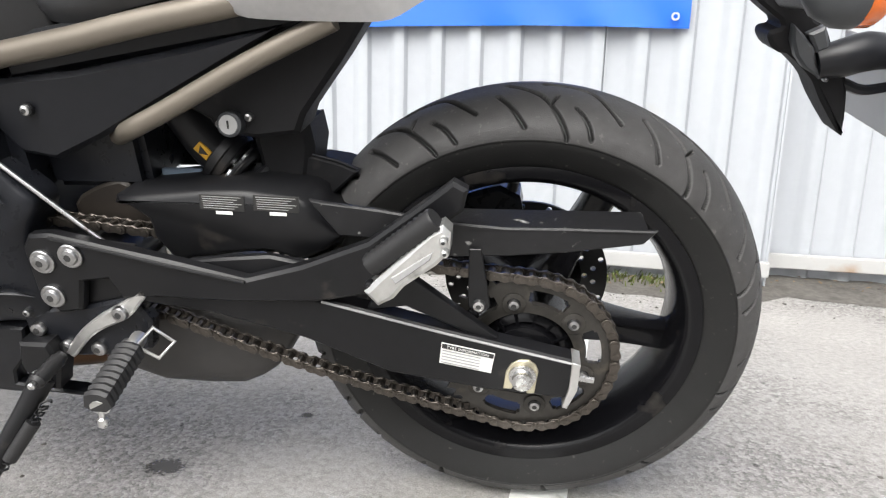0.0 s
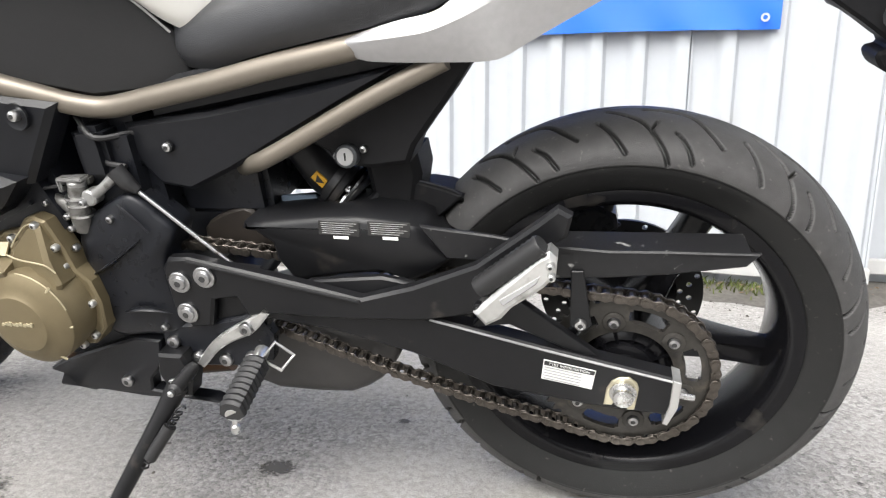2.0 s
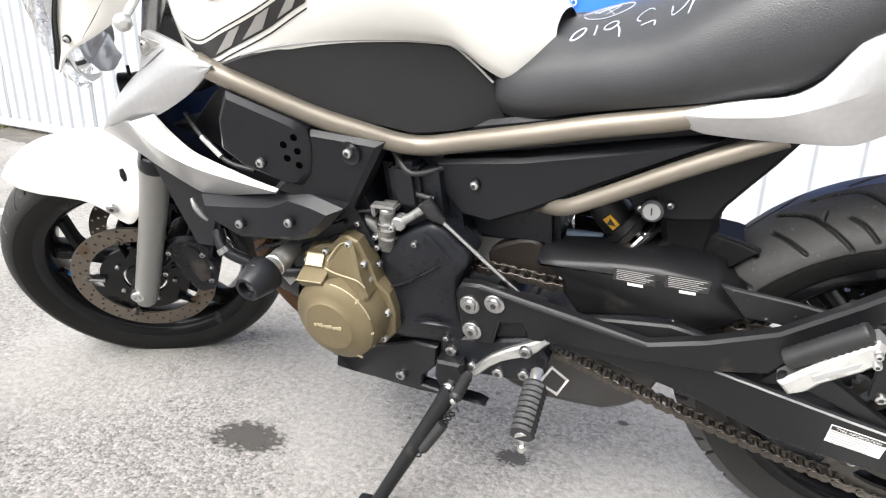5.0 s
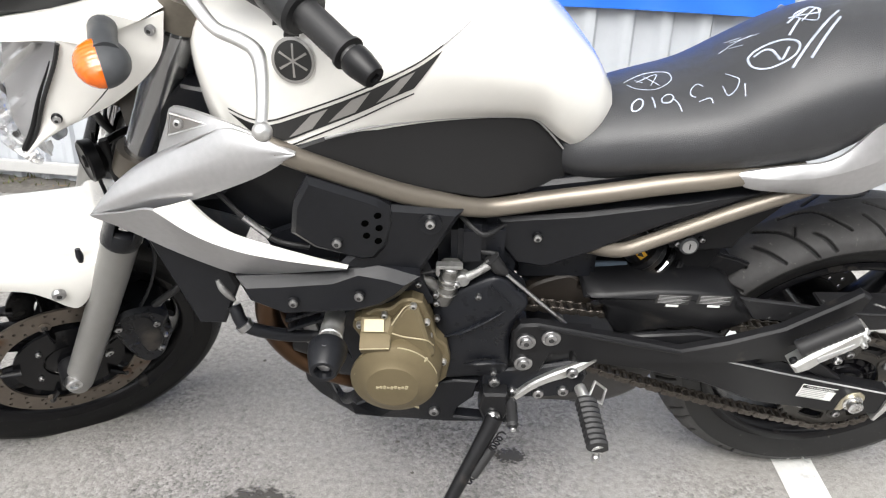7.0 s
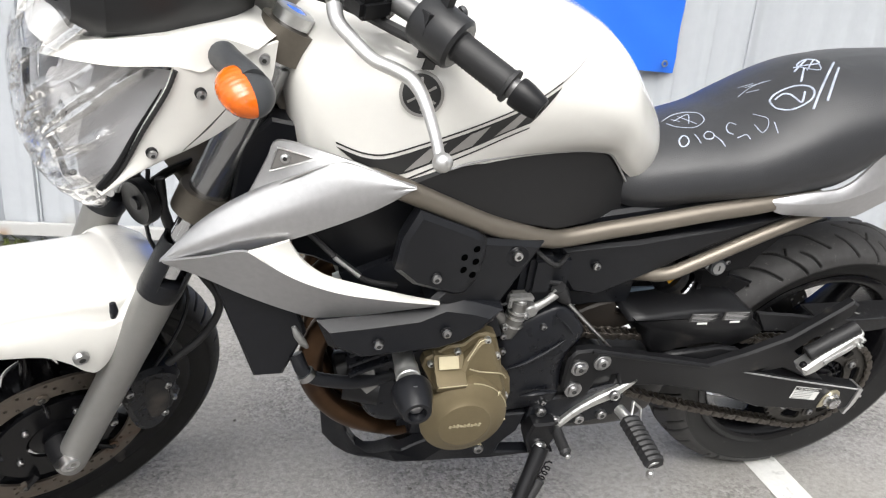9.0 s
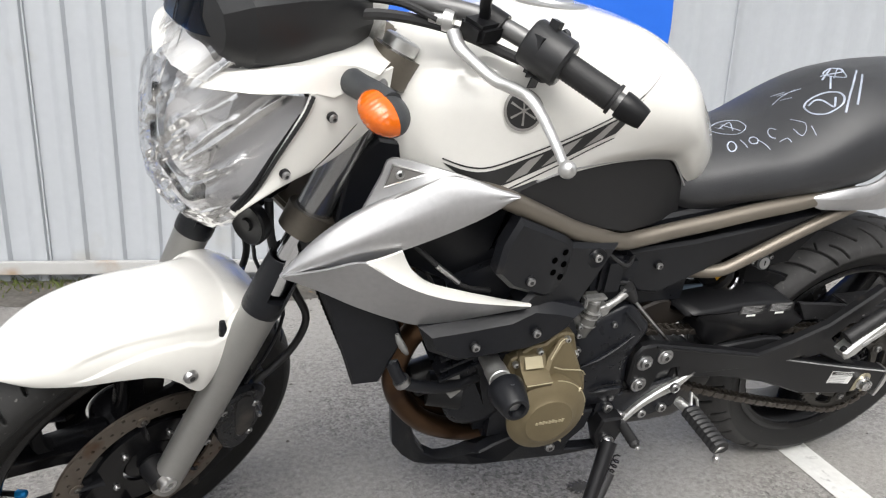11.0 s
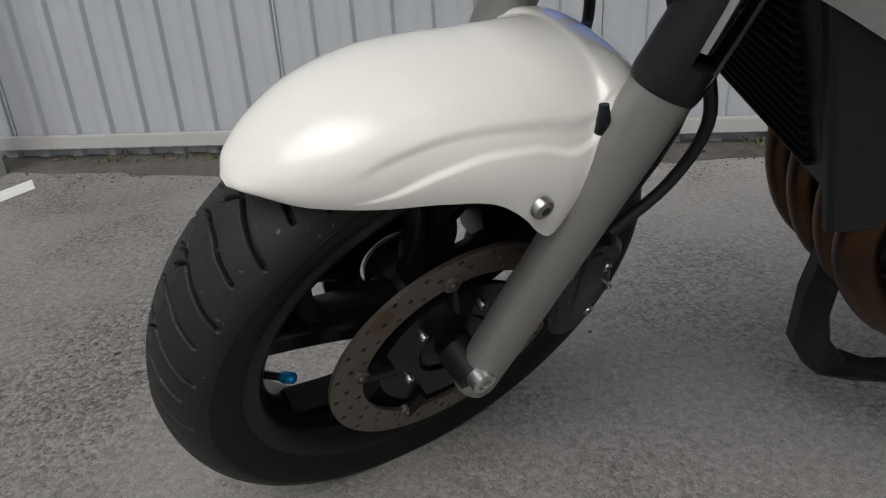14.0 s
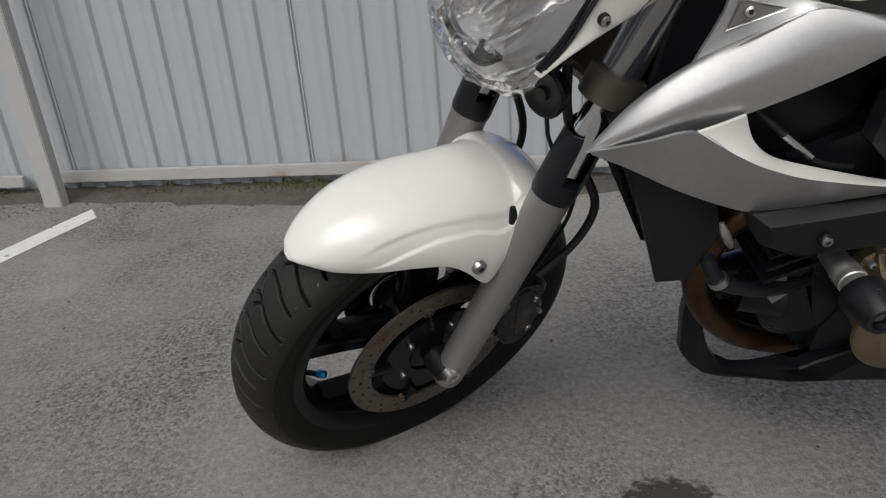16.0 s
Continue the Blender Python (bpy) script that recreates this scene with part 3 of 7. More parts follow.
def bolt(parent, at, r=0.008, axis=(0, -1, 0), mat=FASTENER, collar=0.0, move=None, label=""):
    """A button-head screw with a dark hexagon socket, proud of its seat, on a washer where one shows."""
    r = r * 0.8 if r < 0.0095 else r
    d = Vector(axis).normalized()
    head = lathe([(-0.004, r), (0.001, r), (0.0032, r * 0.88), (0.0044, r * 0.44)], at, axis, 16)
    bmesh.ops.delete(head, geom=[f for f in head.faces if len(f.verts) > 4], context="FACES_ONLY")
    screw = part("screw", join(head, lathe([(0.0044, r * 0.44), (0.0042, r * 0.40), (0.002, r * 0.38)], at, axis, 6)), mat, parent, label, move=move)
    screw.data.materials.append(SCREW_SOCKET)
    spot = Vector(at) if move is None else move @ Vector(at)
    along = d if move is None else (move.to_3x3() @ d).normalized()
    for f in screw.data.polygons:
        rel = f.center - spot
        if (rel - along * rel.dot(along)).length < r * 0.36:
            f.material_index = 1
    if collar:
        c = r * 1.22 if r < 0.009 else collar
        part("washer", lathe([(-0.005, c), (-0.001, c), (0.0, c * 0.92), (0.0, r * 0.9)], at, axis, 20), SATIN if r < 0.009 else mat, screw, move=move)
    return screw


# wheels
def tyre_mesh(half, tread_edge, grooves, period, n_u, n_v, side, tread, depth=0.006, far_from=-1.0):
    """A tyre: its section turned about y, with curved slashes cut into the tread. half: (radius, y) from bead to crown."""
    c = even(smooth_curve(half, 8), n_v // 2)
    sec = np.vstack([c, (c * [1, -1])[-2::-1]])
    arc = np.r_[0, np.cumsum(np.linalg.norm(np.diff(sec, axis=0), axis=1))]
    arc -= arc[len(arc) // 2]
    along = np.gradient(sec, axis=0)
    nrm = np.stack([-along[:, 1], along[:, 0]], -1) / np.linalg.norm(along, axis=1)[:, None]
    nrm *= np.sign(nrm[len(nrm) // 2, 0])
    crown = sec[:, 0].max()
    ang = np.linspace(0, 2 * math.pi, n_u, endpoint=False)
    reps = round(2 * math.pi * crown / period)
    per = 2 * math.pi * crown / reps
    uu, vv = np.meshgrid(ang * crown % per, arc, indexing="ij")
    cut = np.zeros_like(uu)
    for shift, line, wid in grooves:
        full = even(smooth_curve(line, 6), 22)
        for sgn, off in ((1, 0.0), (-1, 0.5)):
            ln = full if sgn > 0 else full[full[:, 1] > far_from]
            if len(ln) < 2:
                continue
            for rep in (-1, 0, 1):
                best = np.full(uu.shape, 9.0)
                for a, b in zip(ln[:-1], ln[1:]):
                    ax, ay, bx, by = a[0] + (shift + off + rep) * per, sgn * a[1], b[0] + (shift + off + rep) * per, sgn * b[1]
                    tt = np.clip(((uu - ax) * (bx - ax) + (vv - ay) * (by - ay)) / ((bx - ax) ** 2 + (by - ay) ** 2), 0, 1)
                    best = np.minimum(best, np.hypot(uu - ax - tt * (bx - ax), vv - ay - tt * (by - ay)))
                cut = np.maximum(cut, np.clip((wid - best) / 0.0020, 0, 1))
    rr = sec[None, :, 0] - depth * cut * nrm[None, :, 0]
    yy = sec[None, :, 1] - depth * cut * nrm[None, :, 1]
    lip = np.abs(np.abs(arc) - tread_edge) < 0.0020
    rr[:, lip] -= 0.0010
    pts = np.stack([rr * np.cos(ang)[:, None], yy, rr * np.sin(ang)[:, None]], -1)
    nu, nv = rr.shape
    idx = np.arange(nu * nv).reshape(nu, nv)
    nxt = np.roll(idx, -1, 0)
    faces = np.stack([idx[:, :-1], idx[:, 1:], nxt[:, 1:], nxt[:, :-1]], -1).reshape(-1, 4)
    me = bpy.data.meshes.new("tyre")
    me.from_pydata(pts.reshape(-1, 3).tolist(), [], faces.tolist())
    me.materials.append(side), me.materials.append(tread)
    mid = np.abs(arc[:-1] + arc[1:]) / 2 < tread_edge
    # groove faces keep the darker side rubber, which paints in their shade
    worn = mid[None, :] & ((cut[:, :-1] + cut[:, 1:] + np.roll(cut, -1, 0)[:, :-1] + np.roll(cut, -1, 0)[:, 1:]) < 1.8)
    me.polygons.foreach_set("material_index", worn.astype(np.int32).ravel())
    me.polygons.foreach_set("use_smooth", np.ones(len(faces), bool))
    return me


def spoke(angle, w0, w1, r0, r1, t0, t1):
    """One cast spoke, tapering from hub to rim, hollowed along its outer faces."""
    g = []
    for k in range(9):
        q = k / 8
        r = r0 + (r1 - r0) * q
        w = (w0 + (w1 - w0) * q) * (1 - 0.25 * math.sin(math.pi * q)) / 2
        t = (t0 + (t1 - t0) * q) / 2
        sec = [(-w, -t * 0.55), (-w * 0.75, -t), (-w * 0.3, -t * 0.72), (w * 0.3, -t * 0.72), (w * 0.75, -t), (w, -t * 0.55), (w, t * 0.55), (w * 0.75, t), (-w * 0.75, t), (-w, t * 0.55)]
        ca, sa = math.cos(angle), math.sin(angle)
        g.append([(r * ca - a * sa, b, r * sa + a * ca) for a, b in sec])
    return grid_mesh(g, False, True, True)


def curved_spoke(path, w, t):
    """A cast arm along (radius, degrees) points, w wide and t thick, with softened edges."""
    c = smooth_curve([(r * math.cos(radians(a)), r * math.sin(radians(a))) for r, a in path], 5)
    d = np.gradient(c, axis=0)
    n = np.stack([-d[:, 1], d[:, 0]], -1) / np.linalg.norm(d, axis=1)[:, None]
    sec = [(-1, -0.6), (-0.75, -1), (0.75, -1), (1, -0.6), (1, 0.6), (0.75, 1), (-0.75, 1), (-1, 0.6)]
    return grid_mesh([[(p[0] + q[0] * a * w / 2, b * t / 2, p[1] + q[1] * a * w / 2) for a, b in sec] for p, q in zip(c, n)], False, True, True)


def rim_ring(hw):
    prof = [(-hw, 0.228), (-hw, 0.216), (-hw + 0.003, 0.210), (-hw + 0.008, 0.2055), (-hw * 0.6, 0.199), (-hw * 0.25, 0.195), (hw * 0.25, 0.195), (hw * 0.6, 0.199), (hw - 0.008, 0.2055), (hw - 0.003, 0.210), (hw, 0.216), (hw, 0.228), (hw - 0.008, 0.224), (0, 0.212), (-hw + 0.008, 0.224)]
    return lathe(prof, (0, 0, 0), (0, 1, 0), 96, True)


def brake_disc(parent, y, r_out, r_in, holes, move, mat, r_hole=0.0031):
    """A rotor ring drilled right through: cells in three rows, every other one with a hole."""
    n, rows_ = holes * 2, 3
    verts, faces = [], []
    for k in range(n):
        for j in range(rows_):
            a0, a1 = 2 * math.pi * k / n, 2 * math.pi * (k + 1) / n
            q0, q1 = r_in + (r_out - r_in) * j / rows_, r_in + (r_out - r_in) * (j + 1) / rows_
            am, qm = (a0 + a1) / 2, (q0 + q1) / 2
            rim = [(q0, a0), (q0, am), (q0, a1), (qm, a1), (q1, a1), (q1, am), (q1, a0), (qm, a0)]
            base = len(verts)
            for h in (y - 0.0025, y + 0.0025):
                verts += [(r * math.cos(a), h, r * math.sin(a)) for r, a in rim]
            if (k + 2 * j) % 3 == 0:
                for h in (y - 0.0025, y + 0.0025):
                    for r, a in rim:
                        w = math.atan2(r * math.sin(a) - qm * math.sin(am), r * math.cos(a) - qm * math.cos(am))
                        verts.append((qm * math.cos(am) + r_hole * math.cos(w), h, qm * math.sin(am) + r_hole * math.sin(w)))
                for i in range(8):
                    e = (i + 1) % 8
                    faces += [(base + i, base + e, base + 16 + e, base + 16 + i), (base + 8 + e, base + 8 + i, base + 24 + i, base + 24 + e), (base + 16 + i, base + 16 + e, base + 24 + e, base + 24 + i)]
            else:
                faces += [tuple(base + i for i in range(8)), tuple(base + 15 - i for i in range(8))]
            if j == 0:
                faces += [(base, base + 8, base + 9, base + 1), (base + 1, base + 9, base + 10, base + 2)]
            if j == rows_ - 1:
                faces += [(base + 4, base + 12, base + 13, base + 5), (base + 5, base + 13, base + 14, base + 6)]
    me = bpy.data.meshes.new("brake_disc")
    me.from_pydata(verts, [], faces)
    bm = bmesh.new()
    bm.from_mesh(me)
    bpy.data.meshes.remove(me)
    bmesh.ops.remove_doubles(bm, verts=bm.verts, dist=2e-5)
    bmesh.ops.recalc_face_normals(bm, faces=bm.faces)
    return part("brake_disc", bm, mat, parent, "drilled steel brake disc", move=move)


REAR = Matrix.Translation((0, 0, 0.312))
# slashes of the tread: along the tyre, from the crown outwards
slashes = [(0.0, [(0.1604, 0.0088), (0.1365, 0.0242), (0.1184, 0.0394), (0.1036, 0.0610), (0.0913, 0.0816), (0.0848, 0.0955)], 0.0037),
           (0.0, [(0.0776, 0.053), (0.0636, 0.0695), (0.0536, 0.0909)], 0.0036),
           (0.0, [(0.1720, 0.0359), (0.1563, 0.0574), (0.1404, 0.0849)], 0.0037),
           (0.0, [(0.1165, 0.0053), (0.0861, 0.0067), (0.0591, 0.0156), (0.0383, 0.0414), (0.0221, 0.0604)], 0.0037),
           (0.0, [(0.1008, 0.0344), (0.1069, 0.0478)], 0.0026)]
rear_wheel = part("rear_wheel", rim_ring(0.064), RIM, bike, "black cast rear wheel", move=REAR)
rear_tyre = new("tyre", tyre_mesh([(0.221, 0.056), (0.231, 0.064), (0.248, 0.0735), (0.261, 0.0790), (0.270, 0.0795), (0.283, 0.0725), (0.297, 0.055), (0.3070, 0.030), (0.312, 0.0)], 0.0985, slashes, 0.1782, 1500, 290, RUBBER, TREAD))
rear_tyre.parent, rear_tyre.matrix_basis = rear_wheel, REAR
tagged(rear_tyre, "worn black tyre with curved tread slashes")
for k in range(5):
    part("spoke", spoke(radians(-11 + 72 * k), 0.062, 0.042, 0.05, 0.203, 0.07, 0.034), RIM, rear_wheel, move=REAR)
part("hub", lathe([(-0.085, 0.03), (-0.083, 0.052), (-0.05, 0.060), (0.05, 0.060), (0.07, 0.045), (0.075, 0.02)], (0, 0, 0), (0, 1, 0), 40), RIM, rear_wheel, move=REAR)
brake_disc(rear_wheel, 0.085, 0.1225, 0.082, 28, REAR, material("dark_rear_disc", (0.03, 0.03, 0.03), 0.4, 0.5, 0, 0.2, 60), 0.0042)
part("disc_carrier", lathe([(-0.004, 0.03), (-0.004, 0.084), (0.004, 0.084), (0.004, 0.03)], (0, 0.083, 0), (0, 1, 0), 40, True), RIM, rear_wheel, move=REAR)

# the wheel sits a little off the middle of the fork
WHEEL = FRONT @ Matrix.Translation((0, 0.0115, 0.001))
front_wheel = part("front_wheel", rim_ring(0.048), RIM, bike, "black cast front wheel turned to its left", move=WHEEL)
front_slashes = [(0.0, [(0.0335, -0.0245), (0.0288, -0.0148), (0.0317, 0.0024), (0.0401, 0.0192), (0.0500, 0.0397), (0.0564, 0.0584)], 0.0033),
                 (0.5, [(0.0335, -0.0245), (0.0288, -0.0148), (0.0325, 0.0074), (0.0409, 0.0242), (0.0493, 0.0480)], 0.0031),
                 (0.5, [(0.0467, -0.0254), (0.0579, -0.0118), (0.0669, -0.0007), (0.0775, 0.0163)], 0.0027),
                 (0.5, [(0.0849, -0.0123), (0.0682, 0.0012)], 0.0028)]
front_tyre = new("tyre", tyre_mesh([(0.221, 0.043), (0.231, 0.050), (0.246, 0.0575), (0.258, 0.0600), (0.266, 0.0598), (0.277, 0.0540), (0.288, 0.041), (0.2965, 0.021), (0.300, 0.0)], 0.074, front_slashes, 0.0754, 1800, 270, FRONT_RUBBER, FRONT_TREAD, far_from=0.028))
front_tyre.parent, front_tyre.matrix_basis = front_wheel, WHEEL
tagged(front_tyre, "worn black tyre with curved tread slashes")
for k in range(5):
    part("spoke", spoke(radians(158 + 72 * k), 0.050, 0.042, 0.045, 0.203, 0.055, 0.036), RIM, front_wheel, move=WHEEL)
    part("spoke", curved_spoke([(0.05, 158 + 72 * k), (0.10, 155 + 72 * k), (0.148, 151 + 72 * k), (0.198, 131 + 72 * k)], 0.018, 0.030), MATT, front_wheel, move=WHEEL)
part("hub", lathe([(-0.075, 0.022), (-0.07, 0.040), (-0.045, 0.048), (0.045, 0.048), (0.07, 0.040), (0.075, 0.022)], (0, 0, 0), (0, 1, 0), 40), RIM, front_wheel, move=WHEEL)
for sy in (-1, 1):
    brake_disc(front_wheel, sy * 0.072, 0.149, 0.112, 36, WHEEL, DISC)
    carrier = part("disc_carrier", lathe([(-0.003, 0.045), (-0.003, 0.092), (0.003, 0.092), (0.003, 0.045)], (0, sy * 0.07, 0), (0, 1, 0), 40, True), RIM, front_wheel, "black disc carrier", move=WHEEL)
    for k in range(5):
        a = radians(20 + 72 * k)
        part("carrier_arm", tube([(0.080 * math.cos(a), sy * 0.071, 0.080 * math.sin(a)), (0.100 * math.cos(a), sy * 0.072, 0.100 * math.sin(a)), (0.118 * math.cos(a), sy * 0.073, 0.118 * math.sin(a))], [0.016, 0.012, 0.009], 10, flat=0.3), RIM, carrier, move=WHEEL)
        part("disc_bobbin", lathe([(-0.004, 0.0105), (0.0035, 0.0105), (0.0045, 0.008), (0.0045, 0.005)], (0.117 * math.cos(a), sy * 0.073, 0.117 * math.sin(a)), (0, sy, 0), 16), DISC, carrier, move=WHEEL)
    for k in range(5):
        a = radians(20 + 72 * k)
        bolt(front_wheel, (0.116 * math.cos(a), sy * 0.077, 0.116 * math.sin(a)), 0.007, (0, sy, 0), SPROCKET, move=WHEEL)
        a = radians(56 + 72 * k)
        bolt(front_wheel, (0.062 * math.cos(a), sy * 0.075, 0.062 * math.sin(a)), 0.006, (0, sy, 0), STEEL, move=WHEEL)
va = radians(176)
part("valve_stem", tube([(0.20 * math.cos(va), -0.004, 0.20 * math.sin(va)), (0.178 * math.cos(va), -0.022, 0.178 * math.sin(va))], 0.0045, 10), BLACK, front_wheel, move=WHEEL)
part("valve_cap", lathe([(0, 0.0055), (0.002, 0.0068), (0.014, 0.0062), (0.016, 0.004)], (0.180 * math.cos(va), -0.020, 0.180 * math.sin(va)), (0.9, -0.7, 0), 10), VALVE, front_wheel, "bright blue valve cap", move=WHEEL)


# ---- front end ----
def leg_at(z, y=-0.1, off=0.0):
    return (0.02 + 0.4877 * z + off, y, z)


def guard_shell(y):
    """Plastic guard round the front of a fork tube, slotted along one side."""
    rows = []
    for z, r, half in ((0.318, 0.0304, 12), (0.321, 0.0304, 24), (0.326, 0.0303, 29), (0.350, 0.0300, 31), (0.375, 0.0290, 33), (0.392, 0.0282, 35), (0.400, 0.0274, 38)):
        c = leg_at(z, y)
        arc = [radians(-102 + half + (360 - 2 * half) * i / 40) for i in range(41)]
        rows.append([(c[0] + 1.1 * r * math.cos(a), y + r * math.sin(a), z) for a in arc])
    bm = grid_mesh(rows)
    bmesh.ops.solidify(bm, geom=list(bm.faces), thickness=0.003)
    return bm


for sy in (-1, 1):
    y = 0.1 * sy
    leg = part("fork_leg", tube([leg_at(-0.026, y, -0.009), leg_at(-0.010, y, -0.009), leg_at(0.05, y, -0.006), leg_at(0.20, y), leg_at(0.308, y)], [0.0205, 0.0245, 0.0252, 0.0262, 0.0285], 20, 6), FORK, bike, "grey painted fork leg", move=FRONT)
    part("dust_seal", tube([leg_at(0.304, y), leg_at(0.311, y), leg_at(0.322, y), leg_at(0.330, y), leg_at(0.333, y)], [0.0292, 0.0305, 0.0303, 0.0285, 0.022], 20, 3), BLACK, leg, "black fork seal", move=FRONT)
    part("tube_guard", guard_shell(y), BLACK, leg, "black plastic guard, slotted to show the fork tube", move=FRONT)
    part("stanchion", tube([leg_at(0.34, y), leg_at(0.70, y)], 0.0205, 20), CHROME, leg, "chromed fork tube", move=FRONT)
    part("guard_sleeve", tube([leg_at(0.46, y), leg_at(0.64, y)], 0.0262, 20), SLEEVE, leg, move=FRONT)
    # caliper and its bracket, behind the leg
    caliper = part("brake_caliper", plate([(0.095, 0.105), (0.125, 0.128), (0.165, 0.120), (0.190, 0.088), (0.180, 0.062), (0.186, 0.035), (0.170, 0.0), (0.150, -0.032), (0.115, -0.030), (0.10, 0.03)], y * 0.62 - 0.040 * (sy < 0) + 0.04 * (sy > 0), 0.07 if sy < 0 else -0.07, 0.008, None, 0.0, 3), DARK, bike, "black two-piston brake caliper", move=FRONT)
    for bx, bz in ((0.105, 0.10), (0.075, 0.045)):
        bolt(caliper, (bx, y * 1.02 + 0.004 * sy, bz), 0.008, (0, sy, 0), move=FRONT)
    bolt(caliper, (0.165, y * 1.02, 0.075), 0.008, (0, sy, 0), FASTENER, move=FRONT)
    bolt(caliper, (0.155, y * 1.02, 0.0), 0.008, (0, sy, 0), FASTENER, move=FRONT)
    part("bleed_nipple", lathe([(0, 0.005), (0.012, 0.005), (0.014, 0.0035), (0.022, 0.0035)], (0.176, y * 0.85, 0.102), (0.7, 0, 0.7), 10), FASTENER, caliper, move=FRONT)
    part("pad_pin", lathe([(-0.004, 0.004), (0.006, 0.004), (0.008, 0.002)], (0.172, y * 1.03, 0.04), (0, sy, 0), 10), FASTENER, caliper, move=FRONT)
    part("caliper_ridge", plate([(0.128, 0.105), (0.160, 0.102), (0.168, 0.03), (0.150, 0.0), (0.128, 0.01)], y * 1.04, 0.012 if sy < 0 else -0.012, 0.004, None, 0.0, 3), SATIN, caliper, move=FRONT)
part("axle_bolt", join(lathe([(-0.01, 0.0145), (0.004, 0.0142), (0.006, 0.0125), (0.006, 0.008), (0.0, 0.0075)], (0.000, -0.119, 0.008), (0, -1, 0), 24), lathe([(-0.008, 0.0142), (0.002, 0.0142)], (0.000, -0.119, 0.008), (0, -1, 0), 24)), STEEL, bike, "bright front axle end", move=FRONT)
part("front_axle", lathe([(-0.112, 0.014), (-0.108, 0.021), (-0.070, 0.024), (-0.060, 0.016), (0.105, 0.014)], (0, 0, 0), (0, 1, 0), 20), SATIN, bike, "black front axle with a wide spacer", move=FRONT)

# front mudguard: stations round the wheel: degrees ahead of upright, crown radius, half width, side drop
stations = [(29.8, 0.334, 0.008, 0.002), (27.7, 0.339, 0.028, 0.010), (23.2, 0.344, 0.053, 0.037), (15.3, 0.345, 0.075, 0.060), (6, 0.338, 0.089, 0.070), (-3, 0.330, 0.098, 0.078), (-10, 0.328, 0.104, 0.099), (-15, 0.331, 0.107, 0.121), (-20, 0.336, 0.108, 0.133), (-24, 0.341, 0.104, 0.118), (-26, 0.344, 0.098, 0.061), (-31, 0.347, 0.088, 0.034), (-37, 0.343, 0.074, 0.020)]
st = smooth_curve(stations, 14)


def ease(v):
    v = min(1.0, max(0.0, v))
    return v * v * (3 - 2 * v)


rows = []
for deg, rc, w, drop in st:
    a = radians(deg)
    row = []
    for s in np.linspace(-1, 1, 221):
        q = abs(s)
        q_fold = np.interp(deg, (-24, -14, -3, 4.5, 12, 18), (0.50, 0.46, 0.49, 0.52, 0.58, 0.68))
        q_ledge = np.interp(deg, (-24, -13, -1.6, 6, 12, 18), (0.65, 0.605, 0.685, 0.77, 0.86, 0.92))
        fade = ease((20 - deg) / 12) * ease((deg + 30) / 5)
        tuck = 1 - fade * (0.052 * ease((q - q_fold) / 0.10) - 0.044 * ease((q - q_ledge) / 0.030))
        y = w * tuck * math.copysign(math.sin(q * math.pi / 2), s)
        r = rc - drop * (1 - math.cos(q * math.pi / 2)) ** 1.15
        row.append((-r * math.sin(a), y, r * math.cos(a)))
    rows.append(row)
fender_bm = grid_mesh(rows)
bmesh.ops.solidify(fender_bm, geom=list(fender_bm.faces), thickness=0.003)
fender = part("front_mudguard", fender_bm, WHITE, bike, "pearl white front mudguard with creased flanks", move=FRONT)
bolt(fender, (0.054, -0.108, 0.234), 0.0105, (0, -1, 0), FASTENER, 0.0, move=FRONT)
bolt(fender, (0.054, 0.110, 0.234), 0.011, (0, 1, 0), ALLOY, 0.014, move=FRONT)
part("leg_clip", tube([(0.108, -0.098, 0.312), (0.107, -0.102, 0.300), (0.105, -0.102, 0.288)], [0.004, 0.006, 0.004], 10), BLACK, fender, "black rubber clip against the fork leg", move=FRONT)
scrap = []
for deg, rc, w, drop in st[136:]:
    a = radians(deg)
    scrap.append([(-(rc + 0.004 + 0.003 * noise.noise(Vector((q * 9, deg * 0.4, 2)))) * math.sin(a), w * q, (rc + 0.004 - drop * (1 - math.cos(q * math.pi / 2)) + 0.004 * noise.noise(Vector((q * 7, deg * 0.3, 8)))) * math.cos(a)) for q in np.linspace(-0.45, 0.7, 40)])
part("film_scrap", grid_mesh(scrap), LENS, fender, "scrap of creased clear film on the mudguard", 25, move=FRONT)
# yokes, steering stem, horn
lower_yoke = join(tube([leg_at(0.432, -0.1), leg_at(0.465, -0.1)], 0.036, 20), tube([leg_at(0.432, 0.1), leg_at(0.465, 0.1)], 0.036, 20), box(0.235, 0.315, -0.09, 0.09, 0.425, 0.46, 0.006, -26))
part("lower_yoke", lower_yoke, YOKE, bike, "dark bronze lower fork yoke", move=FRONT)
top_yoke = join(tube([leg_at(0.648, -0.1), leg_at(0.684, -0.1)], 0.034, 20), tube([leg_at(0.648, 0.1), leg_at(0.684, 0.1)], 0.034, 20), box(0.325, 0.42, -0.09, 0.09, 0.635, 0.662, 0.006, -26))
yoke = part("top_yoke", top_yoke, YOKE, bike, "dark bronze top fork yoke", move=FRONT)
for sy in (-1, 1):
    part("fork_cap", lathe([(-0.01, 0.024), (0.004, 0.024), (0.006, 0.021), (0.006, 0.013), (0.002, 0.012)], leg_at(0.695, 0.1 * sy), tuple(HEAD), 24), ALLOY, yoke, "bright fork cap", move=FRONT)
bolt(yoke, (0.300, -0.139, 0.668), 0.008, (-0.5, -0.8, 0.1), move=FRONT)
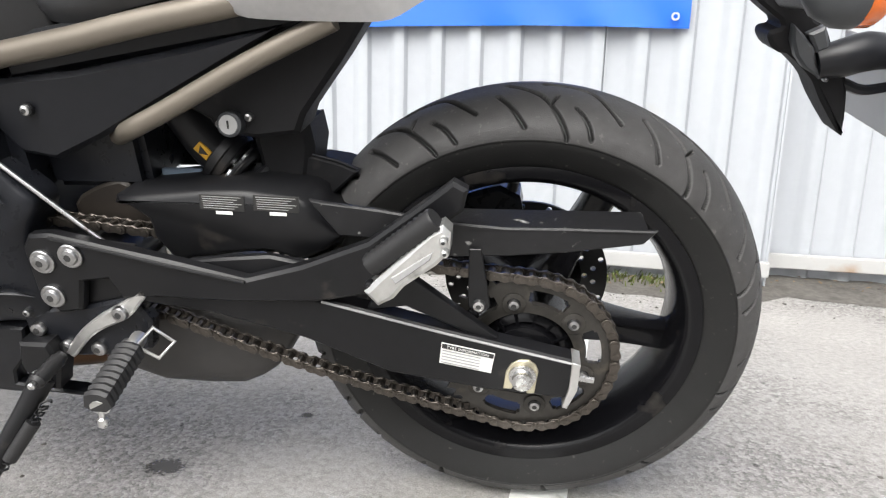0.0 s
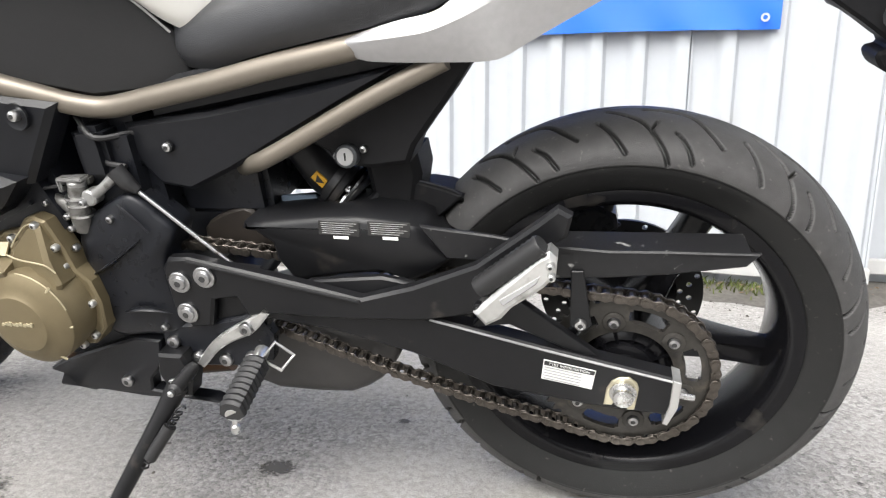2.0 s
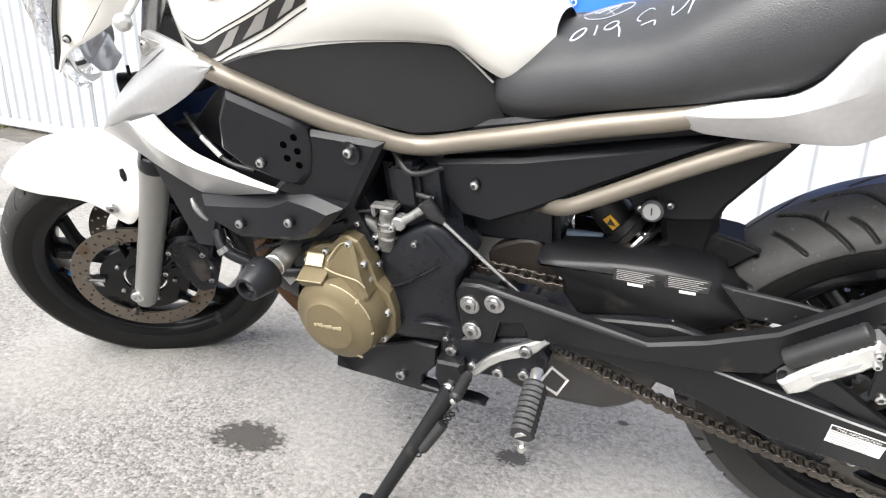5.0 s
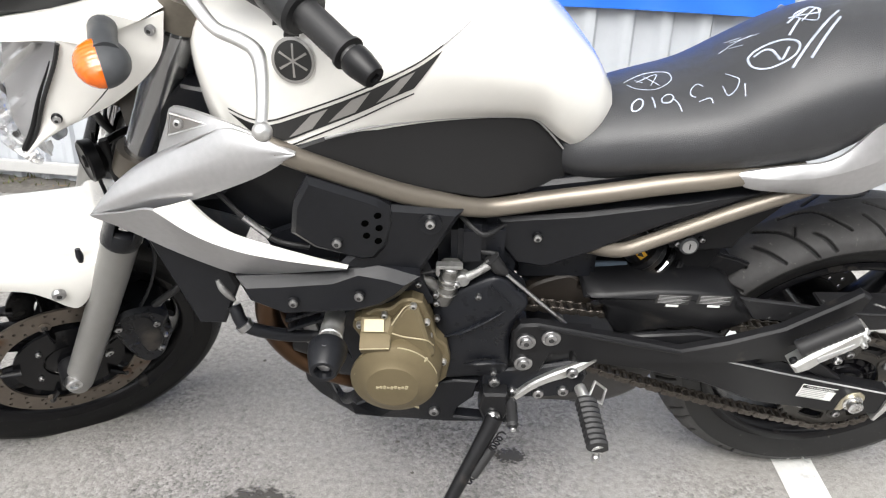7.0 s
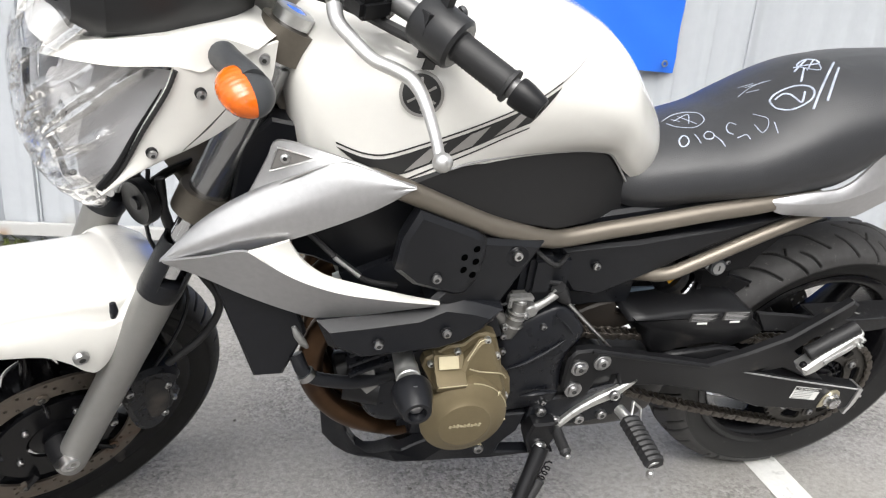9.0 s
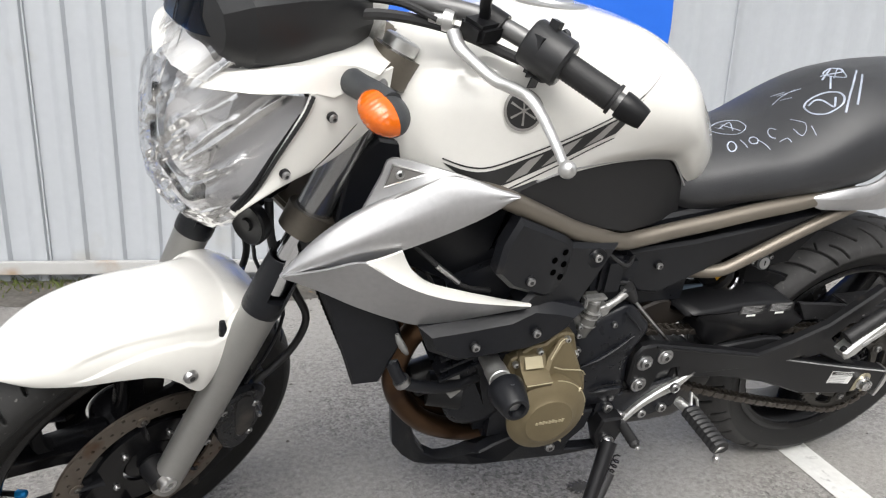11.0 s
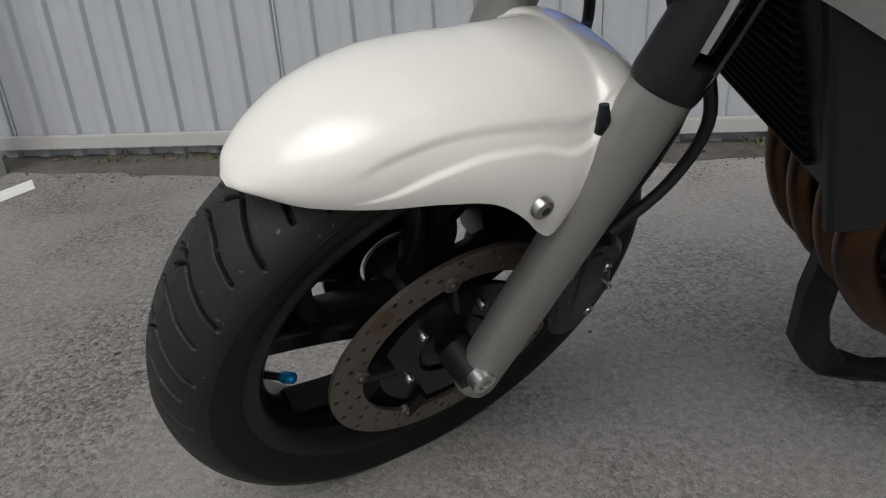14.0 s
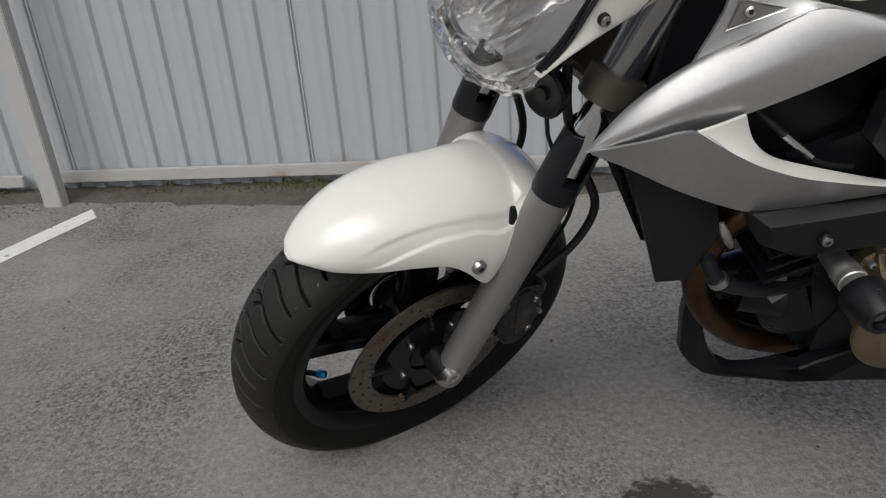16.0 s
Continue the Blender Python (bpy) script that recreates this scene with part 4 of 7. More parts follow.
part("steering_stem", tube([(0.30, 0, 0.42), (0.40, 0, 0.65)], 0.03, 16), SATIN, bike, move=FRONT)
part("horn", lathe([(-0.02, 0.018), (-0.010, 0.030), (0.004, 0.032), (0.007, 0.029), (0.005, 0.026), (0.005, 0.010), (0.009, 0.008)], (0.172, -0.060, 0.440), (-0.95, -0.22, 0.1), 28), SATIN, bike, "black round horn", move=FRONT)
part("horn_bracket", tube([(0.175, -0.045, 0.44), (0.22, -0.03, 0.45), (0.26, -0.02, 0.45)], 0.006, 8), SATIN, bike, move=FRONT)
for y, pts in ((-0.07, [(0.20, -0.06, 0.47), (0.20, -0.075, 0.40), (0.235, -0.085, 0.30), (0.262, -0.092, 0.22), (0.235, -0.092, 0.155), (0.17, -0.088, 0.11)]), (0.07, [(0.20, 0.06, 0.47), (0.20, 0.075, 0.40), (0.245, 0.085, 0.30), (0.262, 0.092, 0.22), (0.235, 0.092, 0.155), (0.17, 0.088, 0.11)])):
    part("brake_hose", tube(pts, 0.0065, 10), GRIPS, bike, "black rubber brake hose", move=FRONT)
part("speed_sensor_cable", tube([(0.19, -0.05, 0.48), (0.175, -0.07, 0.38), (0.21, -0.10, 0.27), (0.15, -0.09, 0.12), (0.03, -0.085, 0.02)], 0.003, 8), BLACK, bike, move=FRONT)

# headlight: white cowl wings, clear lens, reflector, wrapping film
# the lamp's front: height, middle's x, half width, how far the flanks sweep back
LAMP = [(0.664, 0.100, 0.126, 0.105), (0.640, 0.092, 0.128, 0.100), (0.600, 0.083, 0.124, 0.088), (0.550, 0.078, 0.112, 0.064), (0.505, 0.081, 0.101, 0.047), (0.488, 0.086, 0.094, 0.043), (0.474, 0.093, 0.082, 0.035), (0.467, 0.103, 0.066, 0.024), (0.464, 0.116, 0.050, 0.014)]
lamp_st = smooth_curve(LAMP, 10)


def lamp_surface(grow=0.0, back=0.0, hollow=0.0, n=48):
    rows = []
    for z, xc, w, sweep in lamp_st:
        rows.append([(xc - grow + back * (1 - abs(v) ** 2.5) + sweep * abs(v) ** 2.4 - hollow * math.cos(v * 9) * (1 - abs(v)), (w + grow * 0.6) * v, z + grow * 0.5 * math.copysign(1, z - 0.55)) for v in np.linspace(-1, 1, n)])
    return rows


lens_bm = grid_mesh(lamp_surface())
bmesh.ops.solidify(lens_bm, geom=list(lens_bm.faces), thickness=0.0025)
lamp = part("headlight", lens_bm, LENS, bike, "large clear headlight wrapped in creased transparent film", 60, move=FRONT)
lamp.visible_shadow = False
LAMP_SIDE = material("grey_lamp_inner_flank", (0.50, 0.50, 0.505), 0.30, 0.10, 0, 0.08, 60)
back_rows = []
for row in lamp_surface(-0.006, 0.050, 0.0, 40):
    # stepped facets, each leaning back so that it looks up
    back_rows.append([(x - 0.016 * (1 - ((z - 0.43) / 0.034) % 1.0) * (0.6 + 0.4 * math.cos(y * 70)), y, z) for x, y, z in row])
part("lamp_back", grid_mesh([row[8:32] for row in back_rows]), MIRROR, lamp, "silvered lamp housing", 25, move=FRONT)
for name, sl in (("lamp_flank", slice(0, 9)), ("lamp_flank", slice(31, 40))):
    part(name, grid_mesh([row[sl] for row in lamp_surface(-0.006, 0.012, 0.0, 40)]), LAMP_SIDE, lamp, "smooth grey inner flank", 40, move=FRONT)
part("reflector", lathe([(0.030 * (k / 12), max(0.006, 0.050 * math.sqrt(k / 12))) for k in range(13)], (0.150, 0.012, 0.545), (-1, -0.08, 0.16), 36), MIRROR, lamp, "bright main beam reflector", move=FRONT)
part("bulb_shield", lathe([(-0.02, 0.012), (0.012, 0.014), (0.016, 0.010), (0.017, 0.003)], (0.135, 0.012, 0.548), (-1, 0, 0), 16), CHROME, lamp, move=FRONT)
BEZEL = [(0.104, 0.048, 0.612), (0.096, 0.043, 0.575), (0.094, 0.042, 0.545), (0.098, 0.046, 0.515), (0.106, 0.046, 0.490), (0.109, 0.028, 0.480), (0.104, -0.007, 0.482), (0.100, -0.037, 0.494), (0.103, -0.060, 0.512)]
bezel_line = even(smooth_curve(BEZEL, 6), 48)
part("inner_bezel", tube(bezel_line.tolist(), 0.0040, 8), SATIN, lamp, "thin dark bezel inside the lens", move=FRONT)
# the bright lip runs from the bezel down and forwards to the foot of the lens
LIP_FOOT = [(0.088, 0.600), (0.088, 0.560), (0.084, 0.520), (0.068, 0.488), (0.040, 0.474), (0.005, 0.470), (-0.028, 0.471), (-0.052, 0.476), (-0.074, 0.488)]
foot_line = []
for y, z in even(smooth_curve(LIP_FOOT, 6), 48):
    xc, w, sweep = [float(np.interp(z, lamp_st[::-1, 0], lamp_st[::-1, k])) for k in (1, 2, 3)]
    foot_line.append(np.array((xc + sweep * abs(y / w) ** 2.4 + 0.0035, y, z)))
part("reflector_lip", grid_mesh([[(a * (1 - q) + b * q + np.array((0.004, 0, -0.004)) * math.sin(math.pi * q)).tolist() for a, b in zip(bezel_line, foot_line)] for q in np.linspace(0, 1, 8)]), MIRROR, lamp, "bright smooth reflector lip", 60, move=FRONT)
# creased film round the lens
film_rows = []
for row in lamp_surface(0.007, 0, 0, 150):
    film_rows.append([(x - 0.0042 * abs(noise.noise(Vector((y * 46 - z * 40, x * 16 + z * 12, 3)))) + 0.0020 * noise.noise(Vector((x * 40 + z * 45, y * 55, z * 30))), y + 0.0026 * noise.noise(Vector((z * 60, x * 50, y * 30 + 5))), z + 0.004 * noise.noise(Vector((y * 60, z * 40, 7)))) for x, y, z in row])
part("wrapping_film", grid_mesh(film_rows), FILM, lamp, "creased clear plastic wrapping film", 25, move=FRONT)
upper = []
for k in range(12):
    q = k / 11
    upper.append([(0.094 + 0.030 * q + (0.10 - 0.05 * q) * abs(v) ** 2.4 + 0.006 * noise.noise(Vector((v * 7, q * 5, 3))), (0.120 - 0.050 * q) * v, 0.668 + 0.062 * q + 0.004 * noise.noise(Vector((v * 9, q * 4, 9)))) for v in np.linspace(-1, 1, 30)])
part("wrapping_film", grid_mesh(upper), FILM, lamp, "creased clear plastic wrapping film", 25, move=FRONT)
part("position_lamp", patch([(0.15, -0.055, 0.668), (0.112, -0.04, 0.662), (0.102, 0.0, 0.66)], [(0.165, -0.045, 0.725), (0.135, -0.035, 0.728), (0.128, 0, 0.730)], 16, 8, 0.003, 0.004), MIRROR, lamp, "small bright position lamp", move=FRONT)
part("lamp_half", mirrored(patch([(0.15, -0.055, 0.668), (0.112, -0.04, 0.662), (0.102, 0.0, 0.66)], [(0.165, -0.045, 0.725), (0.135, -0.035, 0.728), (0.128, 0, 0.730)], 16, 8, 0.003, 0.004)), MIRROR, lamp, move=FRONT)
part("side_marker", box(0.163, 0.172, -0.070, -0.058, 0.678, 0.712, 0.003), AMBER, lamp, "small amber marker", move=FRONT)

# cowl: an arm along the lamp's top and an arm down its flank
top_in = [(0.100, -0.040, 0.655), (0.122, -0.085, 0.668), (0.150, -0.115, 0.674), (0.199, -0.133, 0.674), (0.225, -0.142, 0.668)]
top_mid = [(0.106, -0.038, 0.664), (0.150, -0.090, 0.688), (0.200, -0.118, 0.698), (0.250, -0.135, 0.700), (0.290, -0.142, 0.684)]
top_out = [(0.115, -0.030, 0.668), (0.171, -0.055, 0.682), (0.250, -0.078, 0.694), (0.322, -0.070, 0.696), (0.326, -0.120, 0.684)]
side_in = [(0.112, -0.114, 0.520), (0.138, -0.124, 0.557), (0.161, -0.131, 0.603), (0.189, -0.135, 0.648), (0.200, -0.134, 0.674)]
side_out = [(0.116, -0.113, 0.518), (0.160, -0.137, 0.556), (0.241, -0.147, 0.589), (0.300, -0.146, 0.632), (0.322, -0.130, 0.682)]
cowl = part("headlight_cowl", patch(side_out, side_in, 30, 8, 0.004, 0.006), WHITE, bike, "pearl white headlight cowl", 40, move=FRONT)
part("cowl_top", patch(top_in, top_out, 30, 6, 0.004, 0.0, [top_mid]), WHITE, cowl, "", 30, move=FRONT)
part("cowl_half", mirrored(patch(side_out, side_in, 30, 8, 0.004, 0.006)), WHITE, cowl, "", 40, move=FRONT)
part("cowl_top", mirrored(patch(top_in, top_out, 30, 6, 0.004, 0.0, [top_mid])), WHITE, cowl, "", 30, move=FRONT)
bolt(cowl, (0.166, -0.1425, 0.578), 0.0065, (-0.2, -1, 0.05), FASTENER, 0.0105, move=FRONT)
bolt(cowl, (0.221, -0.1495, 0.646), 0.0065, (-0.2, -1, 0.05), FASTENER, 0.0105, move=FRONT)
# the cowl's crease, its shade painted as a thin black line
part("crease_line", tube([(0.195, -0.152, 0.580), (0.225, -0.154, 0.605), (0.255, -0.153, 0.632)], [0.0004, 0.0014, 0.0004], 8, flat=0.5), INK, cowl, "thin black line painting the shade of the cowl's crease", move=FRONT)
seal = [(0.116, -0.116, 0.520), (0.138, -0.127, 0.557), (0.161, -0.134, 0.603), (0.188, -0.138, 0.648), (0.200, -0.137, 0.672)]
seal_line = even(smooth_curve(seal, 6), 60)
part("lens_border", tube([(x - 0.0045, y + 0.0035, z + 0.001) for x, y, z in seal_line[2:52]], [0.0046 - 0.000078 * k for k in range(50)], 8, 1), SATIN, cowl, "dark border inside the lens", move=FRONT)
part("lens_seal", tube(seal_line.tolist(), [0.0022 + 0.0007 * (k % 2) for k in range(60)], 8, 1), GRIPS, cowl, "black notched rubber seal", move=FRONT)

# instrument pod and small screen
pod = []
for x, w, zb, zt in ((0.118, 0.03, 0.70, 0.735), (0.128, 0.075, 0.683, 0.765), (0.152, 0.098, 0.660, 0.79), (0.205, 0.108, 0.645, 0.80), (0.265, 0.104, 0.652, 0.79), (0.315, 0.090, 0.675, 0.765), (0.335, 0.06, 0.695, 0.74)):
    pod.append([(x, w * a, (zb + zt) / 2 + (zt - zb) / 2 * b) for a, b in ((1, 0.05), (0.93, 0.55), (0.62, 0.95), (0.2, 1.0), (-0.2, 1.0), (-0.62, 0.95), (-0.93, 0.55), (-1, 0.05), (-0.94, -0.4), (-0.62, -0.95), (-0.2, -1.0), (0.2, -1.0), (0.62, -0.95), (0.94, -0.4))])
meter = part("instrument_pod", grid_mesh(pod, False, True, True), POD, bike, "black instrument pod above the headlight", 24, move=FRONT)
part("small_screen", patch([(0.128, -0.06, 0.715), (0.112, -0.03, 0.712), (0.108, 0.0, 0.712)], [(0.155, -0.07, 0.80), (0.14, -0.04, 0.815), (0.135, 0.0, 0.82)], 16, 8, 0.003), SMOKE, meter, "small smoked blue screen", move=FRONT)
part("screen_half", mirrored(patch([(0.128, -0.06, 0.715), (0.112, -0.03, 0.712), (0.108, 0.0, 0.712)], [(0.155, -0.07, 0.80), (0.14, -0.04, 0.815), (0.135, 0.0, 0.82)], 16, 8, 0.003)), SMOKE, meter, move=FRONT)

# front signals: an almond along the stalk, amber ahead and charcoal behind
def almond(center, axis, fwd, half, r_fwd, r_up, side):
    """One half of an almond: side 1 ahead of its middle plane, -1 behind."""
    a, f = np.array(axis, float), np.array(fwd, float)
    a /= np.linalg.norm(a)
    f -= a * (a @ f)
    f /= np.linalg.norm(f)
    u = np.cross(a, f)
    g = []
    for t in np.linspace(-0.985, 0.995, 41):
        k = (1 - abs(t) ** 2.2) ** 0.62 * (1.0 + (0.014 * math.cos(t * 36) if side > 0 else 0.0))
        g.append([np.array(center) + a * half * t + k * (side * r_fwd * math.cos(w) * f + r_up * math.sin(w) * u) for w in np.linspace(-math.pi / 2, math.pi / 2, 15)])
    return grid_mesh(g, False, True, True)


for sy in (-1, 1):
    def sg(p):
        return (p[0], p[1] * -sy, p[2])

    stalk = part("turn_signal", tube([sg(p) for p in ((0.252, -0.130, 0.680), (0.249, -0.158, 0.685), (0.247, -0.185, 0.690), (0.246, -0.212, 0.692))], [0.0165, 0.0155, 0.0155, 0.016], 16), HOUSING, bike, "charcoal turn signal with an amber lens", move=FRONT)
    mid, ax, fw = sg((0.237, -0.211, 0.684)), sg((0.0, -0.97, -0.24)), sg((-1, 0, 0.05))
    part("signal_body", almond(mid, ax, fw, 0.034, 0.032, 0.0205, -1), HOUSING, stalk, move=FRONT)
    part("amber_lens", almond(mid, ax, fw, 0.0333, 0.026, 0.0198, 1), AMBER, stalk, "amber turn signal lens", move=FRONT)

# handlebar, grips, switches, lever
BAR = [(0.345, 0.0, 0.745), (0.355, -0.06, 0.745), (0.375, -0.12, 0.752), (0.408, -0.18, 0.757), (0.440, -0.26, 0.745), (0.476, -0.37, 0.7215)]
bar_pts = [(x, -y, z) for x, y, z in BAR[:0:-1]] + BAR
handlebar = part("handlebar", tube(bar_pts, 0.0118, 12), BARS, bike, "grey tubular handlebar", move=FRONT)
for sy in (-1, 1):
    part("bar_clamp", box(0.32, 0.37, sy * 0.045 - 0.014, sy * 0.045 + 0.014, 0.655, 0.765, 0.006), ALLOY, handlebar, "bright bar clamp", move=FRONT)
    ends = [np.array((0.448, -0.285, 0.740)), np.array((0.470, -0.352, 0.7254)), np.array((0.472, -0.358, 0.7241)), np.array((0.482, -0.388, 0.7176))]
    for e in ends:
        e[1] *= -sy
    d = (ends[1] - ends[0]) / np.linalg.norm(ends[1] - ends[0])
    L = np.linalg.norm(ends[1] - ends[0])
    prof = [(0, 0.0185)] + [(L * k / 30, 0.0165 + 0.0007 * (k % 2)) for k in range(1, 29)] + [(L - 0.004, 0.0195), (L, 0.0195)]
    part("grip", lathe(prof, tuple(ends[0]), tuple(d), 20), GRIPS, handlebar, "black ribbed rubber grip", move=FRONT)
    part("bar_end", lathe([(0, 0.0165), (0.003, 0.0172), (0.012, 0.0168), (0.030, 0.0138), (0.034, 0.0122), (0.034, 0.006), (0.030, 0.005)], tuple(ends[2]), tuple(d), 20), SATIN, handlebar, "black bar end weight", move=FRONT)
switch = part("switch_box", join(box(0.412, 0.462, -0.285, -0.232, 0.722, 0.785, 0.020, 12), box(0.420, 0.466, -0.270, -0.240, 0.696, 0.742, 0.014, 12), lathe([(-0.03, 0.027), (-0.026, 0.030), (0.022, 0.030), (0.026, 0.026)], (0.441, -0.262, 0.745), (0.29, -0.93, -0.2), 20)), POD, handlebar, "black switch box", move=FRONT)
part("button", lathe([(0, 0.007), (0.004, 0.007), (0.006, 0.005)], (0.462, -0.262, 0.765), (1, -0.2, 0.4), 12), HOUSING, switch, move=FRONT)
part("button", box(0.440, 0.458, -0.288, -0.28, 0.742, 0.756, 0.002), RIM, switch, move=FRONT)
perch = part("clutch_perch", join(tube([(0.408, -0.178, 0.757), (0.416, -0.205, 0.752)], 0.019, 16), box(0.368, 0.41, -0.214, -0.176, 0.740, 0.764, 0.005)), SATIN, handlebar, move=FRONT)
part("cable_adjuster", lathe([(0, 0.011), (0.006, 0.013), (0.012, 0.013), (0.014, 0.007), (0.03, 0.006)], (0.372, -0.165, 0.750), (-0.5, 0.8, -0.1), 14), ALLOY, perch, "bright knurled cable adjuster", move=FRONT)
part("mirror_stem", tube([(0.395, -0.19, 0.765), (0.385, -0.195, 0.80), (0.38, -0.215, 0.90)], 0.007, 10), SATIN, handlebar, "black mirror stem", move=FRONT)
LEVER = [(0.352, -0.186, 0.749), (0.345, -0.205, 0.742), (0.349, -0.227, 0.734), (0.358, -0.255, 0.724), (0.376, -0.273, 0.718), (0.388, -0.290, 0.712), (0.386, -0.314, 0.704), (0.374, -0.350, 0.691), (0.362, -0.378, 0.681)]
lever = part("clutch_lever", tube(LEVER, [0.009, 0.0085, 0.0078, 0.0078, 0.0085, 0.0085, 0.0075, 0.0065, 0.006], 12, 6, flat=0.75), ALLOY, handlebar, "bright alloy clutch lever", move=FRONT)
ball = bmesh.new()
bmesh.ops.create_uvsphere(ball, u_segments=18, v_segments=12, radius=0.0105)
ball.transform(Matrix.Translation((0.362, -0.382, 0.680)))
part("lever_ball", ball, ALLOY, lever, move=FRONT)
part("clutch_cable", tube([(0.360, -0.150, 0.748), (0.33, -0.10, 0.752), (0.27, -0.05, 0.735), (0.25, -0.04, 0.66), (0.28, -0.05, 0.56)], 0.005, 8), GRIPS, handlebar, "black clutch cable", move=FRONT)
part("wire_loom", tube([(0.42, -0.24, 0.73), (0.37, -0.15, 0.738), (0.30, -0.09, 0.735), (0.26, -0.06, 0.70)], 0.007, 8), GRIPS, handlebar, move=FRONT)
part("ignition_key_tag", box(0.355, 0.385, 0.005, 0.035, 0.685, 0.712, 0.006), RED, bike, "red key tag", move=FRONT)


# ---- tank, seat, tail ----
# x, widest half width, half width at the lower edge, lower edge, top
TANK = [(-1.046, 0.070, 0.060, 0.865, 0.940), (-1.036, 0.115, 0.105, 0.828, 0.960), (-1.010, 0.148, 0.140, 0.800, 0.978), (-0.960, 0.172, 0.178, 0.790, 0.995), (-0.900, 0.185, 0.197, 0.796, 1.008), (-0.820, 0.188, 0.180, 0.815, 1.017), (-0.740, 0.185, 0.158, 0.821, 1.015), (-0.670, 0.177, 0.136, 0.818, 1.000), (-0.620, 0.165, 0.120, 0.812, 0.980), (-0.585, 0.150, 0.110, 0.803, 0.955), (-0.555, 0.132, 0.100, 0.775, 0.925), (-0.525, 0.110, 0.088, 0.755, 0.893), (-0.497, 0.085, 0.068, 0.750, 0.860), (-0.475, 0.055, 0.045, 0.760, 0.825)]
tank_st = smooth_curve(TANK, 4)


def tank_section(w, wb, zb, zt):
    h = zt - zb
    half = smooth_curve([(-wb, zb), (-(w * 0.6 + wb * 0.4), zb + 0.15 * h), (-w, zb + 0.40 * h), (-0.95 * w, zb + 0.62 * h), (-0.76 * w, zb + 0.84 * h), (-0.40 * w, zb + 0.965 * h), (0, zt)], 5)
    return np.vstack([half, (half * [-1, 1])[-2::-1]])


tank_rows = [[(x, y, z) for y, z in tank_section(w, wb, zb, zt)] for x, w, wb, zb, zt in tank_st]
tank_bm = grid_mesh(tank_rows, False, False, False)
tank = part("fuel_tank", tank_bm, WHITE, bike, "pearl white fuel tank with a dark side stripe", 60)


def tank_y(x, z):
    """The tank's left surface at a place on its flank."""
    k = int(np.clip(np.searchsorted(tank_st[:, 0], x), 1, len(tank_st) - 1))
    t = (x - tank_st[k - 1, 0]) / (tank_st[k, 0] - tank_st[k - 1, 0])
    row = tank_section(*(tank_st[k - 1, 1:] * (1 - t) + tank_st[k, 1:] * t))
    half = row[: len(row) // 2 + 1]
    return float(np.interp(z, half[:, 1], half[:, 0]))


def decal(name, a, b, mat, lift=0.0012, n=40, m=4, label="", mirror=False):
    """A thin decal between two (x, z) edge curves, laid on the tank."""
    ca, cb = even(smooth_curve(a, 6) if len(a) > 2 else a, n), even(smooth_curve(b, 6) if len(b) > 2 else b, n)
    g = []
    for k in range(m + 1):
        r = ca * (1 - k / m) + cb * k / m
        g.append([(x, tank_y(x, z) - lift, z) for x, z in r])
    bm = grid_mesh(g)
    return part(name, mirrored(bm) if mirror else bm, mat, tank, label)


top_line = [(-0.985, 0.838), (-0.956, 0.831), (-0.929, 0.832), (-0.888, 0.847), (-0.819, 0.873), (-0.751, 0.905), (-0.715, 0.928)]
low_line = [(-0.945, 0.801), (-0.924, 0.803), (-0.905, 0.806), (-0.880, 0.816), (-0.819, 0.839), (-0.777, 0.859), (-0.749, 0.872)]
decal("stripe", [(x, z - 0.004) for x, z in top_line], [(x, z + 0.006) for x, z in low_line], INK, label="black stripe decal")
decal("pinstripe", top_line, [(x, z + 0.0022) for x, z in top_line], INK)
decal("pinstripe", low_line, [(x, z - 0.0022) for x, z in low_line], INK)
decal("pinstripe", [(-0.715, 0.928), (-0.69, 0.946), (-0.665, 0.968)], [(-0.715, 0.930), (-0.69, 0.9475), (-0.665, 0.9685)], GREY_INK)
for x0, w in ((-0.905, 0.030), (-0.855, 0.034), (-0.795, 0.026)):
    def on(x, q):
        za, zb = np.interp(x, [p[0] for p in low_line], [p[1] for p in low_line]) + 0.008, np.interp(x, [p[0] for p in top_line], [p[1] for p in top_line]) - 0.006
        return (x, za + (zb - za) * q)
    decal("badge_bar", [on(x0, 0.05), on(x0 + w, 0.05)], [on(x0 + 0.03, 0.95), on(x0 + 0.03 + w * 0.7, 0.95)], GRAPHIC, 0.0022, 8, 4, "silver-grey badge shape")
# round emblem: a dark disc, a bright ring, three bars
ec = (-0.890, 0.910)


def emblem_ring(r0, r1, lift, mat, name, label=""):
    g = []
    for r in (r0, (r0 + r1) / 2, r1):
        g.append([(ec[0] + r * math.cos(a), tank_y(ec[0] + r * math.cos(a), ec[1] + r * math.sin(a)) - lift, ec[1] + r * math.sin(a)) for a in np.linspace(0, 2 * math.pi, 40, endpoint=False)])
    part(name, grid_mesh(g, False, True), mat, tank, label)


